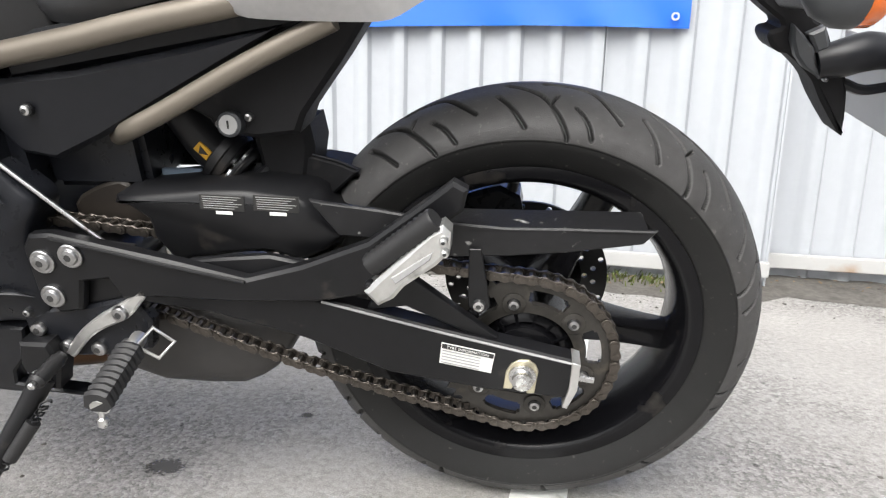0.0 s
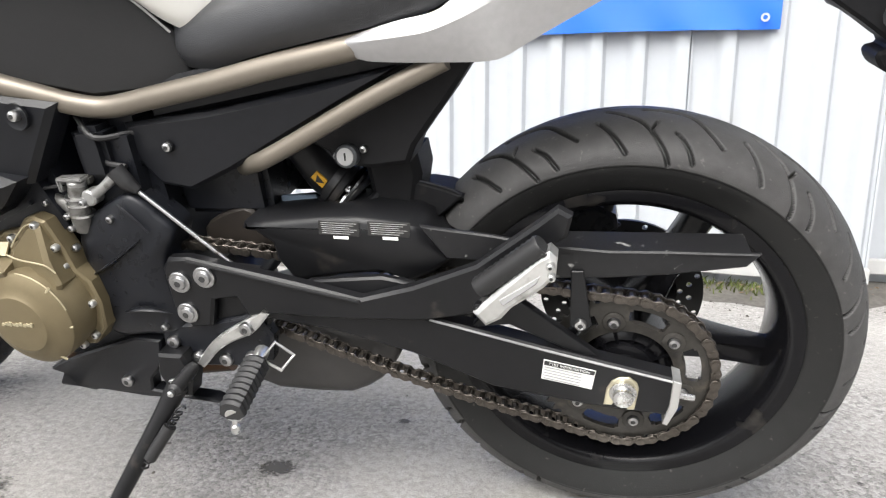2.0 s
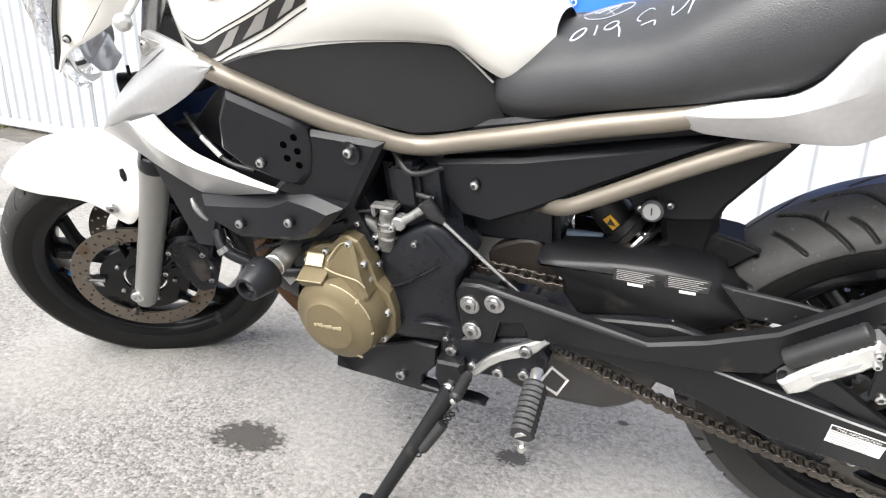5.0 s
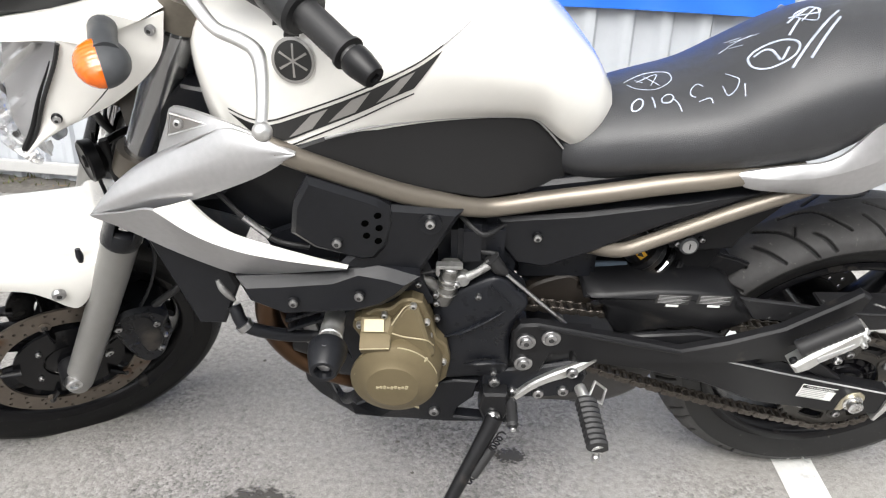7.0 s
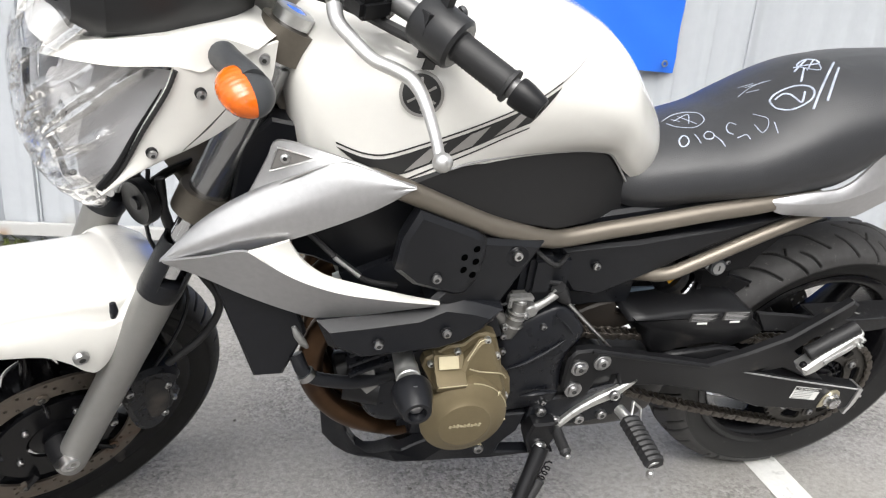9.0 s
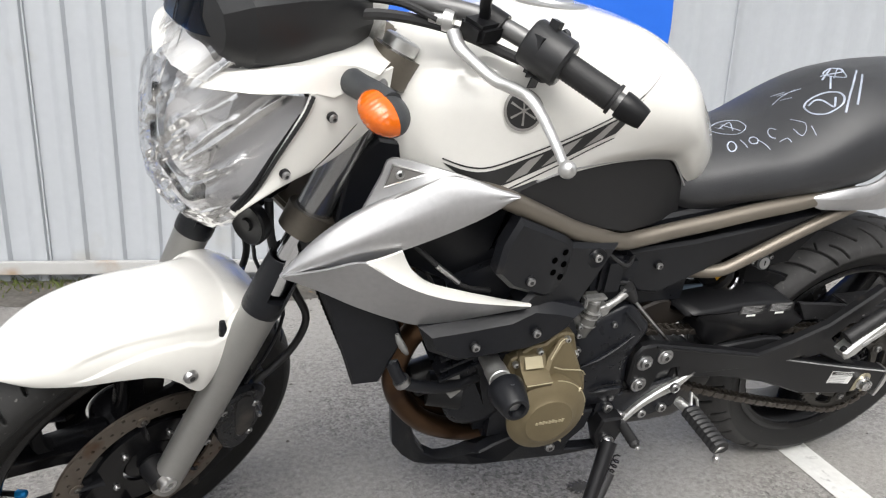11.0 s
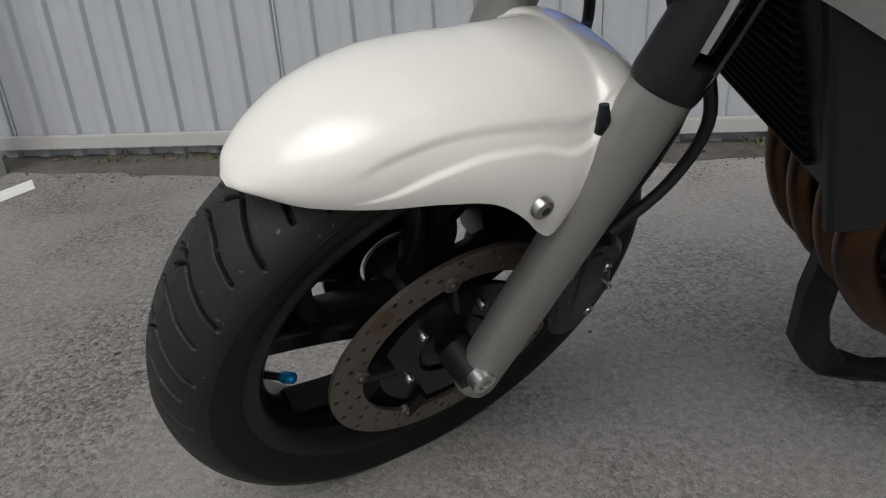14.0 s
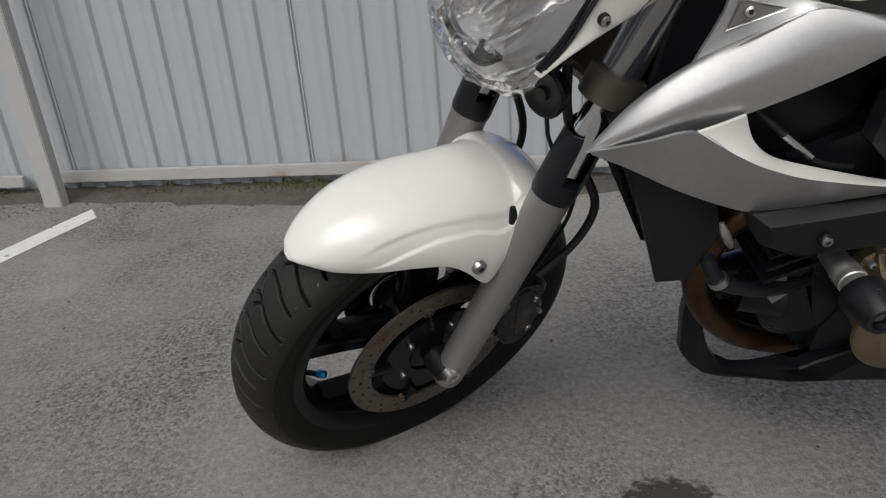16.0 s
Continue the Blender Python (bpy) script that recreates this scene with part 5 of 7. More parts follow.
emblem_ring(0.0005, 0.0235, 0.0020, INK, "emblem", "round dark emblem")
emblem_ring(0.0225, 0.0262, 0.0035, GRAPHIC, "emblem_ring")
for k in range(3):
    a = radians(90 + 60 * k)
    bars = []
    for q in (-1, 1):
        pts = [(ec[0] + r * math.cos(a) + w * q * math.sin(a), ec[1] + r * math.sin(a) - w * q * math.cos(a)) for r, w in ((-0.019, 0.0015), (-0.006, 0.0011), (0.006, 0.0011), (0.019, 0.0015))]
        bars.append([(x, tank_y(x, z) - 0.0036, z) for x, z in pts])
    part("emblem_bar", grid_mesh(bars), GRAPHIC, tank)
part("filler_cap", lathe([(-0.01, 0.058), (0.004, 0.058), (0.006, 0.054), (0.006, 0.036), (0.009, 0.034), (0.009, 0.004)], (-0.79, 0.0, 1.011), (0.05, 0, 1), 40), ALLOY, tank, "round bright filler cap")

SIDE = lambda x, z: -(0.112 + 0.31 * (-0.59 - x))  # flank of the frame and tank, widening forwards


def flank(name, outline, thick, mat, parent, label="", bevel=0.004, shift=0.0, rise=0.0, rounds=0, lat=None, both=False):
    bm = plate(outline, shift, thick, bevel, lat or SIDE, rise, rounds)
    ob = part(name, bm, mat, parent, label)
    if both:
        part(name, mirrored(plate(outline, shift, thick, bevel, lat or SIDE, rise, rounds)), mat, parent)
    return ob


panel = [(-0.905, 0.803), (-0.860, 0.816), (-0.804, 0.824), (-0.708, 0.824), (-0.620, 0.815), (-0.592, 0.808), (-0.572, 0.790), (-0.545, 0.757), (-0.533, 0.700), (-0.600, 0.690), (-0.655, 0.690), (-0.740, 0.718), (-0.818, 0.755), (-0.861, 0.778)]
flank("tank_side_panel", panel, 0.05, PANEL, bike, "grained matt black side panel below the tank", 0.004, 0.002, 0.0, 0, None, True)
part("panel_trim", tube([(x, SIDE(x, z) - 0.001, z) for x, z in panel[1:8]], 0.0016, 6), GREY_INK, bike)

# frame tubes
for sy in (1, -1):
    main = [(-0.960, -0.170, 0.800), (-0.930, -0.198, 0.803), (-0.905, -0.206, 0.797), (-0.854, -0.196, 0.770), (-0.779, -0.173, 0.728), (-0.715, -0.152, 0.699), (-0.672, -0.137, 0.681), (-0.635, -0.127, 0.6755), (-0.567, -0.124, 0.686), (-0.486, -0.125, 0.700), (-0.405, -0.127, 0.716), (-0.318, -0.129, 0.731), (-0.22, -0.125, 0.750)]
    spar = part("frame_tube", tube([(x, y * sy, z) for x, y, z in main], 0.0142, 16), BRONZE, bike, "champagne painted tubular frame")
    part("rear_stay", tube([(x, y * sy, z) for x, y, z in [(-0.515, -0.060, 0.568), (-0.480, -0.098, 0.586), (-0.445, -0.127, 0.602), (-0.40, -0.130, 0.623), (-0.30, -0.130, 0.672), (-0.20, -0.128, 0.716)]], 0.0115, 14), BRONZE, spar)
    part("head_gusset", tube([(x, y * sy, z) for x, y, z in [(-0.960, -0.170, 0.800), (-1.00, -0.11, 0.815), (-1.05, -0.03, 0.86)]], 0.016, 12), BRONZE, spar)
part("head_stock", tube([(-1.085, 0, 0.80), (-1.035, 0, 0.93)], 0.032, 18), SATIN, bike, "black steering head")

# seat
SEATS = [(-0.560, 0.070, 0.745, 0.770), (-0.548, 0.095, 0.720, 0.788), (-0.52, 0.108, 0.712, 0.797), (-0.476, 0.118, 0.716, 0.810), (-0.430, 0.127, 0.727, 0.822), (-0.352, 0.142, 0.742, 0.842), (-0.294, 0.150, 0.752, 0.876), (-0.246, 0.153, 0.760, 0.906), (-0.200, 0.154, 0.772, 0.926), (-0.150, 0.152, 0.805, 0.934), (-0.110, 0.148, 0.832, 0.939), (-0.050, 0.140, 0.850, 0.944), (0.03, 0.125, 0.872, 0.948), (0.10, 0.105, 0.890, 0.947), (0.155, 0.078, 0.905, 0.941), (0.18, 0.045, 0.910, 0.930)]
seat_st = smooth_curve(SEATS, 4)


def seat_section(w, zb, zt):
    h = zt - zb
    half = smooth_curve([(-w * 0.90, zb), (-w * 0.975, zb + 0.22 * h), (-w * 0.955, zb + 0.45 * h), (-w * 0.855, zb + 0.67 * h), (-w * 0.62, zb + 0.85 * h), (-w * 0.3, zb + 0.965 * h), (0, zt)], 4)
    return np.vstack([half, (half * [-1, 1])[-2::-1]])


seat = part("seat", grid_mesh([[(x, y, z) for y, z in seat_section(w, zb, zt)] for x, w, zb, zt in seat_st], False, True, True), SEAT, bike, "black vinyl dual seat with chalk marks", 50)


def seat_top(x, y):
    k = int(np.clip(np.searchsorted(seat_st[:, 0], x), 1, len(seat_st) - 1))
    t = (x - seat_st[k - 1, 0]) / (seat_st[k, 0] - seat_st[k - 1, 0])
    row = seat_section(*(seat_st[k - 1, 1:] * (1 - t) + seat_st[k, 1:] * t))
    half = row[: len(row) // 2 + 1]
    return float(np.interp(-abs(y), half[:, 0], half[:, 1]))


def chalk(strokes, r=0.0016):
    bms = []
    for s in strokes:
        p = smooth_curve(s, 5) if len(s) > 2 else even(s, 6)
        bms.append(tube([(x, y, seat_top(x, y) + 0.0003) for x, y in p], r, 6, 1, flat=0.6))
    part("chalk_mark", join(*bms), CHALK, seat, "white chalk mark")


chalk([[(-0.442, -0.054), (-0.449, -0.061), (-0.451, -0.072), (-0.445, -0.075), (-0.437, -0.069), (-0.435, -0.059), (-0.438, -0.054), (-0.442, -0.054)]], 0.0013)
chalk([[(-0.422, -0.056), (-0.421, -0.067), (-0.421, -0.077)]], 0.0012)
chalk([[(-0.397, -0.058), (-0.403, -0.057), (-0.410, -0.063), (-0.410, -0.071), (-0.401, -0.073), (-0.395, -0.065), (-0.397, -0.058)], [(-0.396, -0.067), (-0.391, -0.079), (-0.389, -0.093)]], 0.0011)
chalk([[(-0.355, -0.057), (-0.361, -0.049), (-0.370, -0.056), (-0.373, -0.068), (-0.368, -0.075)], [(-0.366, -0.084), (-0.352, -0.083), (-0.350, -0.093)]], 0.0010)
chalk([[(-0.326, -0.050), (-0.320, -0.061), (-0.315, -0.073), (-0.321, -0.086), (-0.331, -0.091), (-0.334, -0.080)], [(-0.334, -0.071), (-0.333, -0.082)], [(-0.311, -0.084), (-0.314, -0.103)]], 0.0009)
chalk([[(-0.451, -0.004), (-0.426, 0.011), (-0.404, 0.012), (-0.389, 0.0), (-0.388, -0.019), (-0.398, -0.033), (-0.417, -0.040), (-0.438, -0.029), (-0.448, -0.013)], [(-0.435, -0.011), (-0.405, 0.001), (-0.418, -0.028)], [(-0.422, 0.001), (-0.407, -0.033)], [(-0.436, -0.004), (-0.427, -0.016)]], 0.0008)
chalk([[(-0.320, 0.005), (-0.298, 0.012), (-0.278, 0.009)], [(-0.302, 0.020), (-0.272, 0.002)], [(-0.306, 0.030), (-0.289, 0.019)], [(-0.308, 0.004), (-0.294, -0.006)]], 0.0007)
chalk([[(-0.297, -0.041), (-0.288, -0.035), (-0.274, -0.034), (-0.258, -0.040), (-0.246, -0.053), (-0.245, -0.066), (-0.254, -0.077), (-0.269, -0.080), (-0.285, -0.077), (-0.297, -0.064), (-0.299, -0.049), (-0.297, -0.041)], [(-0.292, -0.045), (-0.279, -0.042), (-0.272, -0.050), (-0.270, -0.062), (-0.267, -0.074), (-0.255, -0.059)]], 0.0017)
chalk([[(-0.249, -0.037), (-0.227, -0.008)], [(-0.236, 0.005), (-0.204, -0.009), (-0.206, 0.017), (-0.230, 0.005), (-0.214, -0.028), (-0.202, 0.005), (-0.228, -0.017)], [(-0.242, -0.007), (-0.210, 0.014)]], 0.0017)
chalk([[(-0.260, -0.094), (-0.233, -0.065), (-0.183, -0.016)], [(-0.238, -0.091), (-0.218, -0.068), (-0.188, -0.035)]], 0.0018)
chalk([[(-0.076, -0.013), (-0.034, -0.004), (-0.091, -0.067)], [(-0.103, -0.057), (0.023, 0.012)], [(-0.103, -0.072), (-0.017, -0.040)], [(-0.096, -0.100), (-0.078, -0.101)]], 0.0008)
# tail
tail_low = [(-0.313, -0.136, 0.736), (-0.293, -0.140, 0.722), (-0.256, -0.142, 0.718), (-0.205, -0.143, 0.716), (-0.151, -0.142, 0.715), (-0.130, -0.141, 0.720), (-0.108, -0.140, 0.732), (-0.057, -0.134, 0.757), (0.028, -0.118, 0.797), (0.14, -0.092, 0.845), (0.25, -0.050, 0.880)]
tail_mid = [(-0.314, -0.138, 0.738), (-0.285, -0.149, 0.742), (-0.255, -0.155, 0.745), (-0.216, -0.158, 0.749), (-0.190, -0.159, 0.756), (-0.163, -0.159, 0.766), (-0.128, -0.157, 0.782), (-0.080, -0.150, 0.803), (0.010, -0.132, 0.836), (0.12, -0.104, 0.868), (0.25, -0.055, 0.895)]
tail_up = [(-0.314, -0.136, 0.742), (-0.275, -0.143, 0.754), (-0.239, -0.147, 0.762), (-0.204, -0.149, 0.768), (-0.181, -0.149, 0.782), (-0.164, -0.148, 0.804), (-0.145, -0.146, 0.825), (-0.085, -0.138, 0.846), (0.010, -0.120, 0.868), (0.12, -0.094, 0.890), (0.25, -0.050, 0.905)]
tail = part("tail_fairing", patch(tail_low, tail_up, 56, 6, 0.004, 0.001, [tail_mid]), SILVER, bike, "silver tail fairing under the seat", 24)
part("tail_half", mirrored(patch(tail_low, tail_up, 56, 6, 0.004, 0.001, [tail_mid])), SILVER, tail, "", 24)
part("tail_filler", plate([(-0.30, 0.735), (-0.16, 0.735), (-0.06, 0.80), (0.14, 0.86), (0.25, 0.885), (0.25, 0.90), (-0.1, 0.87), (-0.2, 0.76)], -0.05, 0.10, 0.004), BLACK, tail)
part("tail_lamp", lathe([(0, 0.03), (0.02, 0.028), (0.026, 0.02), (0.027, 0.002)], (0.245, 0, 0.885), (1, 0, 0), 20), RED, tail, "red tail lamp")

# under-tail, plate bracket, rear signals
part("rear_inner_guard", plate([(-0.170, 0.716), (-0.205, 0.668), (-0.228, 0.640), (-0.252, 0.610), (-0.262, 0.588), (-0.312, 0.582), (-0.359, 0.587), (-0.366, 0.604), (-0.400, 0.622), (-0.30, 0.690), (-0.25, 0.72)], -0.102, 0.06, 0.006), MATT, bike, "matt black inner rear mudguard")
part("wheel_hugger", plate([(-0.30, 0.552), (-0.262, 0.549), (-0.232, 0.541), (-0.205, 0.530), (-0.240, 0.500), (-0.277, 0.470), (-0.31, 0.470)], -0.064, 0.012, 0.003), MATT, bike, "matt black hugger ahead of the rear tyre")
part("hugger_top", plate([(-0.31, 0.530), (-0.262, 0.531), (-0.236, 0.527), (-0.216, 0.520), (-0.245, 0.490), (-0.277, 0.465), (-0.31, 0.465)], -0.051, 0.070, 0.004), MATT, bike, "matt black hugger behind its lip")
part("hugger_lip", tube([(-0.262, -0.062, 0.551), (-0.232, -0.062, 0.543), (-0.208, -0.062, 0.533)], 0.0018, 8), BLACK, bike, "thin black lip along the hugger")
part("inner_fender", plate([(-0.335, 0.585), (-0.262, 0.590), (-0.258, 0.560), (-0.272, 0.500), (-0.318, 0.498), (-0.330, 0.534)], -0.068, 0.07, 0.01), MATT, bike, "black inner fender ahead of the wheel")
holder = part("plate_bracket", plate([(0.10, 0.83), (0.235, 0.717), (0.263, 0.696), (0.264, 0.688), (0.256, 0.686), (0.253, 0.680), (0.259, 0.669), (0.269, 0.662), (0.277, 0.661), (0.297, 0.644), (0.310, 0.630), (0.322, 0.609), (0.350, 0.571), (0.353, 0.575), (0.350, 0.605), (0.343, 0.634), (0.325, 0.660), (0.311, 0.690), (0.285, 0.717), (0.25, 0.86)], -0.030, 0.050, 0.004, None, 0.0, 2), MATT, bike, "black number plate bracket")
part("bracket_cheek", plate([(0.273, 0.694), (0.286, 0.682), (0.298, 0.669), (0.304, 0.653), (0.314, 0.635), (0.291, 0.649), (0.281, 0.661), (0.274, 0.677)], -0.045, 0.014, 0.003), HOUSING, holder, "dusty grey bracket cheek")
part("bracket_cheek", plate([(0.289, 0.684), (0.305, 0.692), (0.314, 0.669), (0.301, 0.664)], -0.045, 0.014, 0.003), HOUSING, holder, "dusty grey bracket cheek")
bolt(holder, (0.314, -0.047, 0.637), 0.003)
part("plate", box(0.396, 0.400, -0.10, 0.10, 0.563, 0.668, 0.001, -12), PLATE, holder, "grey metal number plate seen from behind")
part("plate_lamp", tube([(0.306, -0.036, 0.652), (0.330, -0.038, 0.658), (0.356, -0.034, 0.664), (0.392, -0.020, 0.660)], [0.017, 0.0205, 0.021, 0.017], 18), BLACK, holder, "black rounded plate lamp housing")
part("plate_arm", tube([(0.343, -0.022, 0.628), (0.365, -0.022, 0.620), (0.396, -0.015, 0.622)], 0.006, 8), BLACK, holder)
for sy in (-1, 1):
    stalk = part("rear_turn_signal", tube([(0.262, sy * 0.04, 0.725), (0.268, sy * 0.10, 0.730), (0.272, sy * 0.13, 0.732)], 0.015, 12), HOUSING, bike, "charcoal rear signal with an amber lens")
    part("signal_body", lathe([(-0.035, 0.006), (-0.02, 0.022), (0.0, 0.030), (0.014, 0.030)], (0.268, sy * 0.150, 0.735), (1, -0.15 * sy, -0.1), 20), HOUSING, stalk)
    part("amber_lens", lathe([(0.0, 0.0295), (0.015, 0.028), (0.028, 0.018), (0.032, 0.004)], (0.281, sy * 0.149, 0.734), (1, -0.15 * sy, -0.1), 20), AMBER, stalk, "amber turn signal lens")
lock = part("lock_barrel", lathe([(-0.03, 0.014), (0.012, 0.0145), (0.014, 0.012)], (-0.337, -0.103, 0.601), (0, -1, 0.15), 20), HOUSING, bike, "grey seat lock barrel")
part("lock_face", lathe([(0, 0.0112), (0.0012, 0.0108)], (-0.337, -0.1165, 0.6030), (0, -1, 0.15), 20), PLATE, lock, "dull metal lock face")
part("key_slot", box(-0.3378, -0.3362, -0.1190, -0.1170, 0.5990, 0.6080), INK, lock)
bolt(bike, (-0.316, -0.106, 0.609), 0.006)
bolt(bike, (-0.352, -0.106, 0.601), 0.006)

part("seat_base", plate([(-0.60, 0.650), (-0.25, 0.705), (-0.20, 0.735), (-0.22, 0.752), (-0.30, 0.742), (-0.45, 0.722), (-0.60, 0.700)], -0.105, 0.21, 0.006), BLACK, bike, "black seat base behind the frame tube")
# side cover behind the frame bend
cover = flank("rear_side_cover", [(-0.632, 0.652), (-0.505, 0.664), (-0.36, 0.690), (-0.262, 0.708), (-0.300, 0.684), (-0.400, 0.634), (-0.490, 0.588), (-0.555, 0.560), (-0.600, 0.568), (-0.628, 0.605)], 0.09, BLACK, bike, "matt black side cover", 0.006, -0.120, 0.0, 0, lambda x, z: -0.002 - 0.10 * max(0.0, z - 0.64), True)
bolt(cover, (-0.571, -0.128, 0.622), 0.008, (0, -1, 0), STEEL, 0.010)

# ---- radiator shrouds ----
nose = (-1.197, -0.184, 0.688)
lower_edge = [nose, (-1.150, -0.192, 0.699), (-1.105, -0.197, 0.707), (-1.035, -0.204, 0.729), (-0.946, -0.214, 0.770), (-0.893, -0.221, 0.806)]
ridge = [nose, (-1.150, -0.180, 0.737), (-1.099, -0.180, 0.773), (-1.040, -0.186, 0.803), (-0.985, -0.194, 0.826), (-0.935, -0.208, 0.818), (-0.893, -0.221, 0.808)]
belly_line = [nose, (-1.150, -0.196, 0.719), (-1.102, -0.202, 0.742), (-1.036, -0.207, 0.770), (-0.970, -0.212, 0.795), (-0.893, -0.222, 0.807)]
wing = part("radiator_shroud", patch(lower_edge, ridge, 44, 6, 0.005, 0.002, [belly_line]), SILVER, bike, "silver radiator shroud with a white lower edge", 50)
part("shroud_half", mirrored(patch(lower_edge, ridge, 44, 6, 0.005, 0.002, [belly_line])), SILVER, wing)
# the tab above the crease carries on into the wing's rear
tab_low = [(-1.090, -0.176, 0.769), (-1.040, -0.184, 0.800), (-0.990, -0.192, 0.824), (-0.940, -0.206, 0.818), (-0.897, -0.220, 0.808)]
tab_up = [(-1.088, -0.172, 0.776), (-1.066, -0.170, 0.820), (-1.057, -0.168, 0.840), (-1.034, -0.172, 0.841), (-0.978, -0.188, 0.829), (-0.93, -0.206, 0.817), (-0.895, -0.220, 0.808)]
for flip in (False, True):
    tab = patch(tab_low, tab_up, 40, 5, 0.005, -0.001)
    part("shroud_tab", mirrored(tab) if flip else tab, SILVER, wing, "", 30)
low_upper = [(-1.042, -0.213, 0.731), (-1.034, -0.208, 0.712), (-1.022, -0.204, 0.692), (-0.998, -0.203, 0.671), (-0.957, -0.206, 0.657), (-0.889, -0.210, 0.638), (-0.843, -0.212, 0.627)]
crease = [(-1.090, -0.218, 0.719), (-1.053, -0.226, 0.695), (-1.020, -0.229, 0.677), (-0.980, -0.229, 0.661), (-0.940, -0.227, 0.650), (-0.893, -0.222, 0.638), (-0.845, -0.214, 0.625)]
blade_top = [(-1.193, -0.190, 0.691), (-1.140, -0.206, 0.706), (-1.092, -0.217, 0.719)] + crease[1:]
low_lower = [(-1.192, -0.188, 0.687), (-1.150, -0.186, 0.664), (-1.096, -0.187, 0.632), (-1.040, -0.190, 0.606), (-1.003, -0.194, 0.596), (-0.960, -0.198, 0.600), (-0.900, -0.206, 0.612), (-0.845, -0.212, 0.622)]
part("lower_blade", patch(low_lower, blade_top, 44, 5, 0.005, 0.0), SILVER, wing, "silver lower shroud blade", 30)
part("white_edge", patch(crease, low_upper, 44, 4, 0.005, 0.001), WHITE, wing, "white upper edge of the blade", 30)
part("blade_half", mirrored(patch(low_lower, blade_top, 44, 5, 0.005, 0.0)), SILVER, wing)
part("recess_floor", plate([(-1.053, 0.836), (-1.010, 0.826), (-1.062, 0.809)], -0.1795, 0.004, 0.001, lambda x, z: -0.10 * (x + 1.04)), GRAPHIC, wing, "sunken triangular seat")
part("recess_rim", tube([(-1.054, -0.178, 0.838), (-1.008, -0.183, 0.826), (-1.064, -0.177, 0.807)], 0.0014, 6, 1, True), ALLOY, wing)
bolt(wing, (-1.045, -0.182, 0.826), 0.0075, (-0.1, -1, 0.2), STEEL)
part("crease_shadow", tube([(-1.09, -0.1775, 0.770), (-1.04, -0.1865, 0.801), (-0.995, -0.194, 0.824)], [0.0030, 0.0030, 0.0004], 6, flat=0.35), GRAPHIC, wing)
part("front_inner_panel", plate([(-1.118, 0.722), (-1.097, 0.815), (-1.060, 0.850), (-0.98, 0.835), (-0.93, 0.80), (-1.03, 0.735)], -0.118, 0.04, 0.004), BLACK, bike, "black panel inside the shroud", 30)
part("duct_lining", plate([(-1.08, 0.690), (-1.03, 0.700), (-0.95, 0.765), (-0.895, 0.795), (-0.865, 0.77), (-0.90, 0.66), (-0.96, 0.640), (-1.01, 0.665)], -0.150, 0.05, 0.004), BLACK, bike, "black duct behind the shroud")
part("clutch_cable_run", tube([(-1.02, -0.17, 0.720), (-0.985, -0.185, 0.690), (-0.945, -0.190, 0.655), (-0.90, -0.185, 0.640)], 0.004, 8), GRIPS, bike)
part("cable_ferrule", tube([(-0.985, -0.186, 0.690), (-0.952, -0.191, 0.662)], 0.0045, 8), STEEL, bike, "bright cable end")

# radiator
rad = part("radiator", plate([(-1.101, 0.510), (-1.165, 0.705), (-1.125, 0.715), (-1.058, 0.520)], -0.155, 0.31, 0.004), SATIN, bike, "black radiator with fins")
for k in range(20):
    z0 = 0.520 + 0.0092 * k
    x0 = -1.094 - 0.331 * (z0 - 0.478)
    part("radiator_fin", box(x0 - 0.0022, x0 + 0.004, -0.132, 0.132, z0, z0 + 0.0022), FIN, rad)
part("radiator_side", plate([(-1.155, 0.690), (-1.137, 0.632), (-1.095, 0.474), (-1.054, 0.474), (-1.02, 0.55), (-1.05, 0.66)], -0.168, 0.012, 0.004), BLACK, rad, "black radiator side shield")
part("radiator_side", mirrored(plate([(-1.155, 0.690), (-1.137, 0.632), (-1.095, 0.474), (-1.054, 0.474), (-1.02, 0.55), (-1.05, 0.66)], -0.168, 0.012, 0.004)), BLACK, rad)
part("radiator_stay", tube([(-1.038, -0.195, 0.585), (-1.033, -0.197, 0.572), (-1.026, -0.196, 0.558), (-1.020, -0.193, 0.546)], [0.003, 0.0055, 0.0055, 0.003], 10), CAST, rad, "bright radiator stay")
part("hose_clip", lathe([(-0.005, 0.0135), (0.005, 0.0135)], (-1.020, -0.178, 0.481), (-0.6, 0.1, 1), 14), FASTENER, rad, "bright hose clip")
part("coolant_hose", tube([(-1.035, -0.165, 0.51), (-1.018, -0.178, 0.480), (-0.967, -0.165, 0.450), (-0.92, -0.150, 0.436), (-0.88, -0.14, 0.44)], 0.0105, 12), BLACK, bike, "black rubber coolant hose")

# ---- engine ----
engine = part("engine", box(-0.865, -0.60, -0.142, 0.142, 0.278, 0.520, 0.02), DARK, bike, "black four-cylinder engine")
part("cylinder_block", box(-0.945, -0.74, -0.165, 0.165, 0.47, 0.70, 0.015, -22), DARK, engine)
part("gearbox", box(-0.72, -0.60, -0.135, 0.135, 0.48, 0.66, 0.02), DARK, engine)
for k in range(6):
    part("cylinder_fin", box(-0.965, -0.76, -0.172, 0.172, 0.50 + 0.02 * k, 0.506 + 0.02 * k, 0.001, -22), DARK, engine)
part("oil_filter", join(lathe([(0, 0.034), (0.06, 0.034), (0.066, 0.028)], (-0.90, -0.03, 0.37), (-1, 0, -0.3), 24), tube([(-0.955, -0.11, 0.40), (-0.90, -0.125, 0.395)], 0.03, 16)), SATIN, engine)
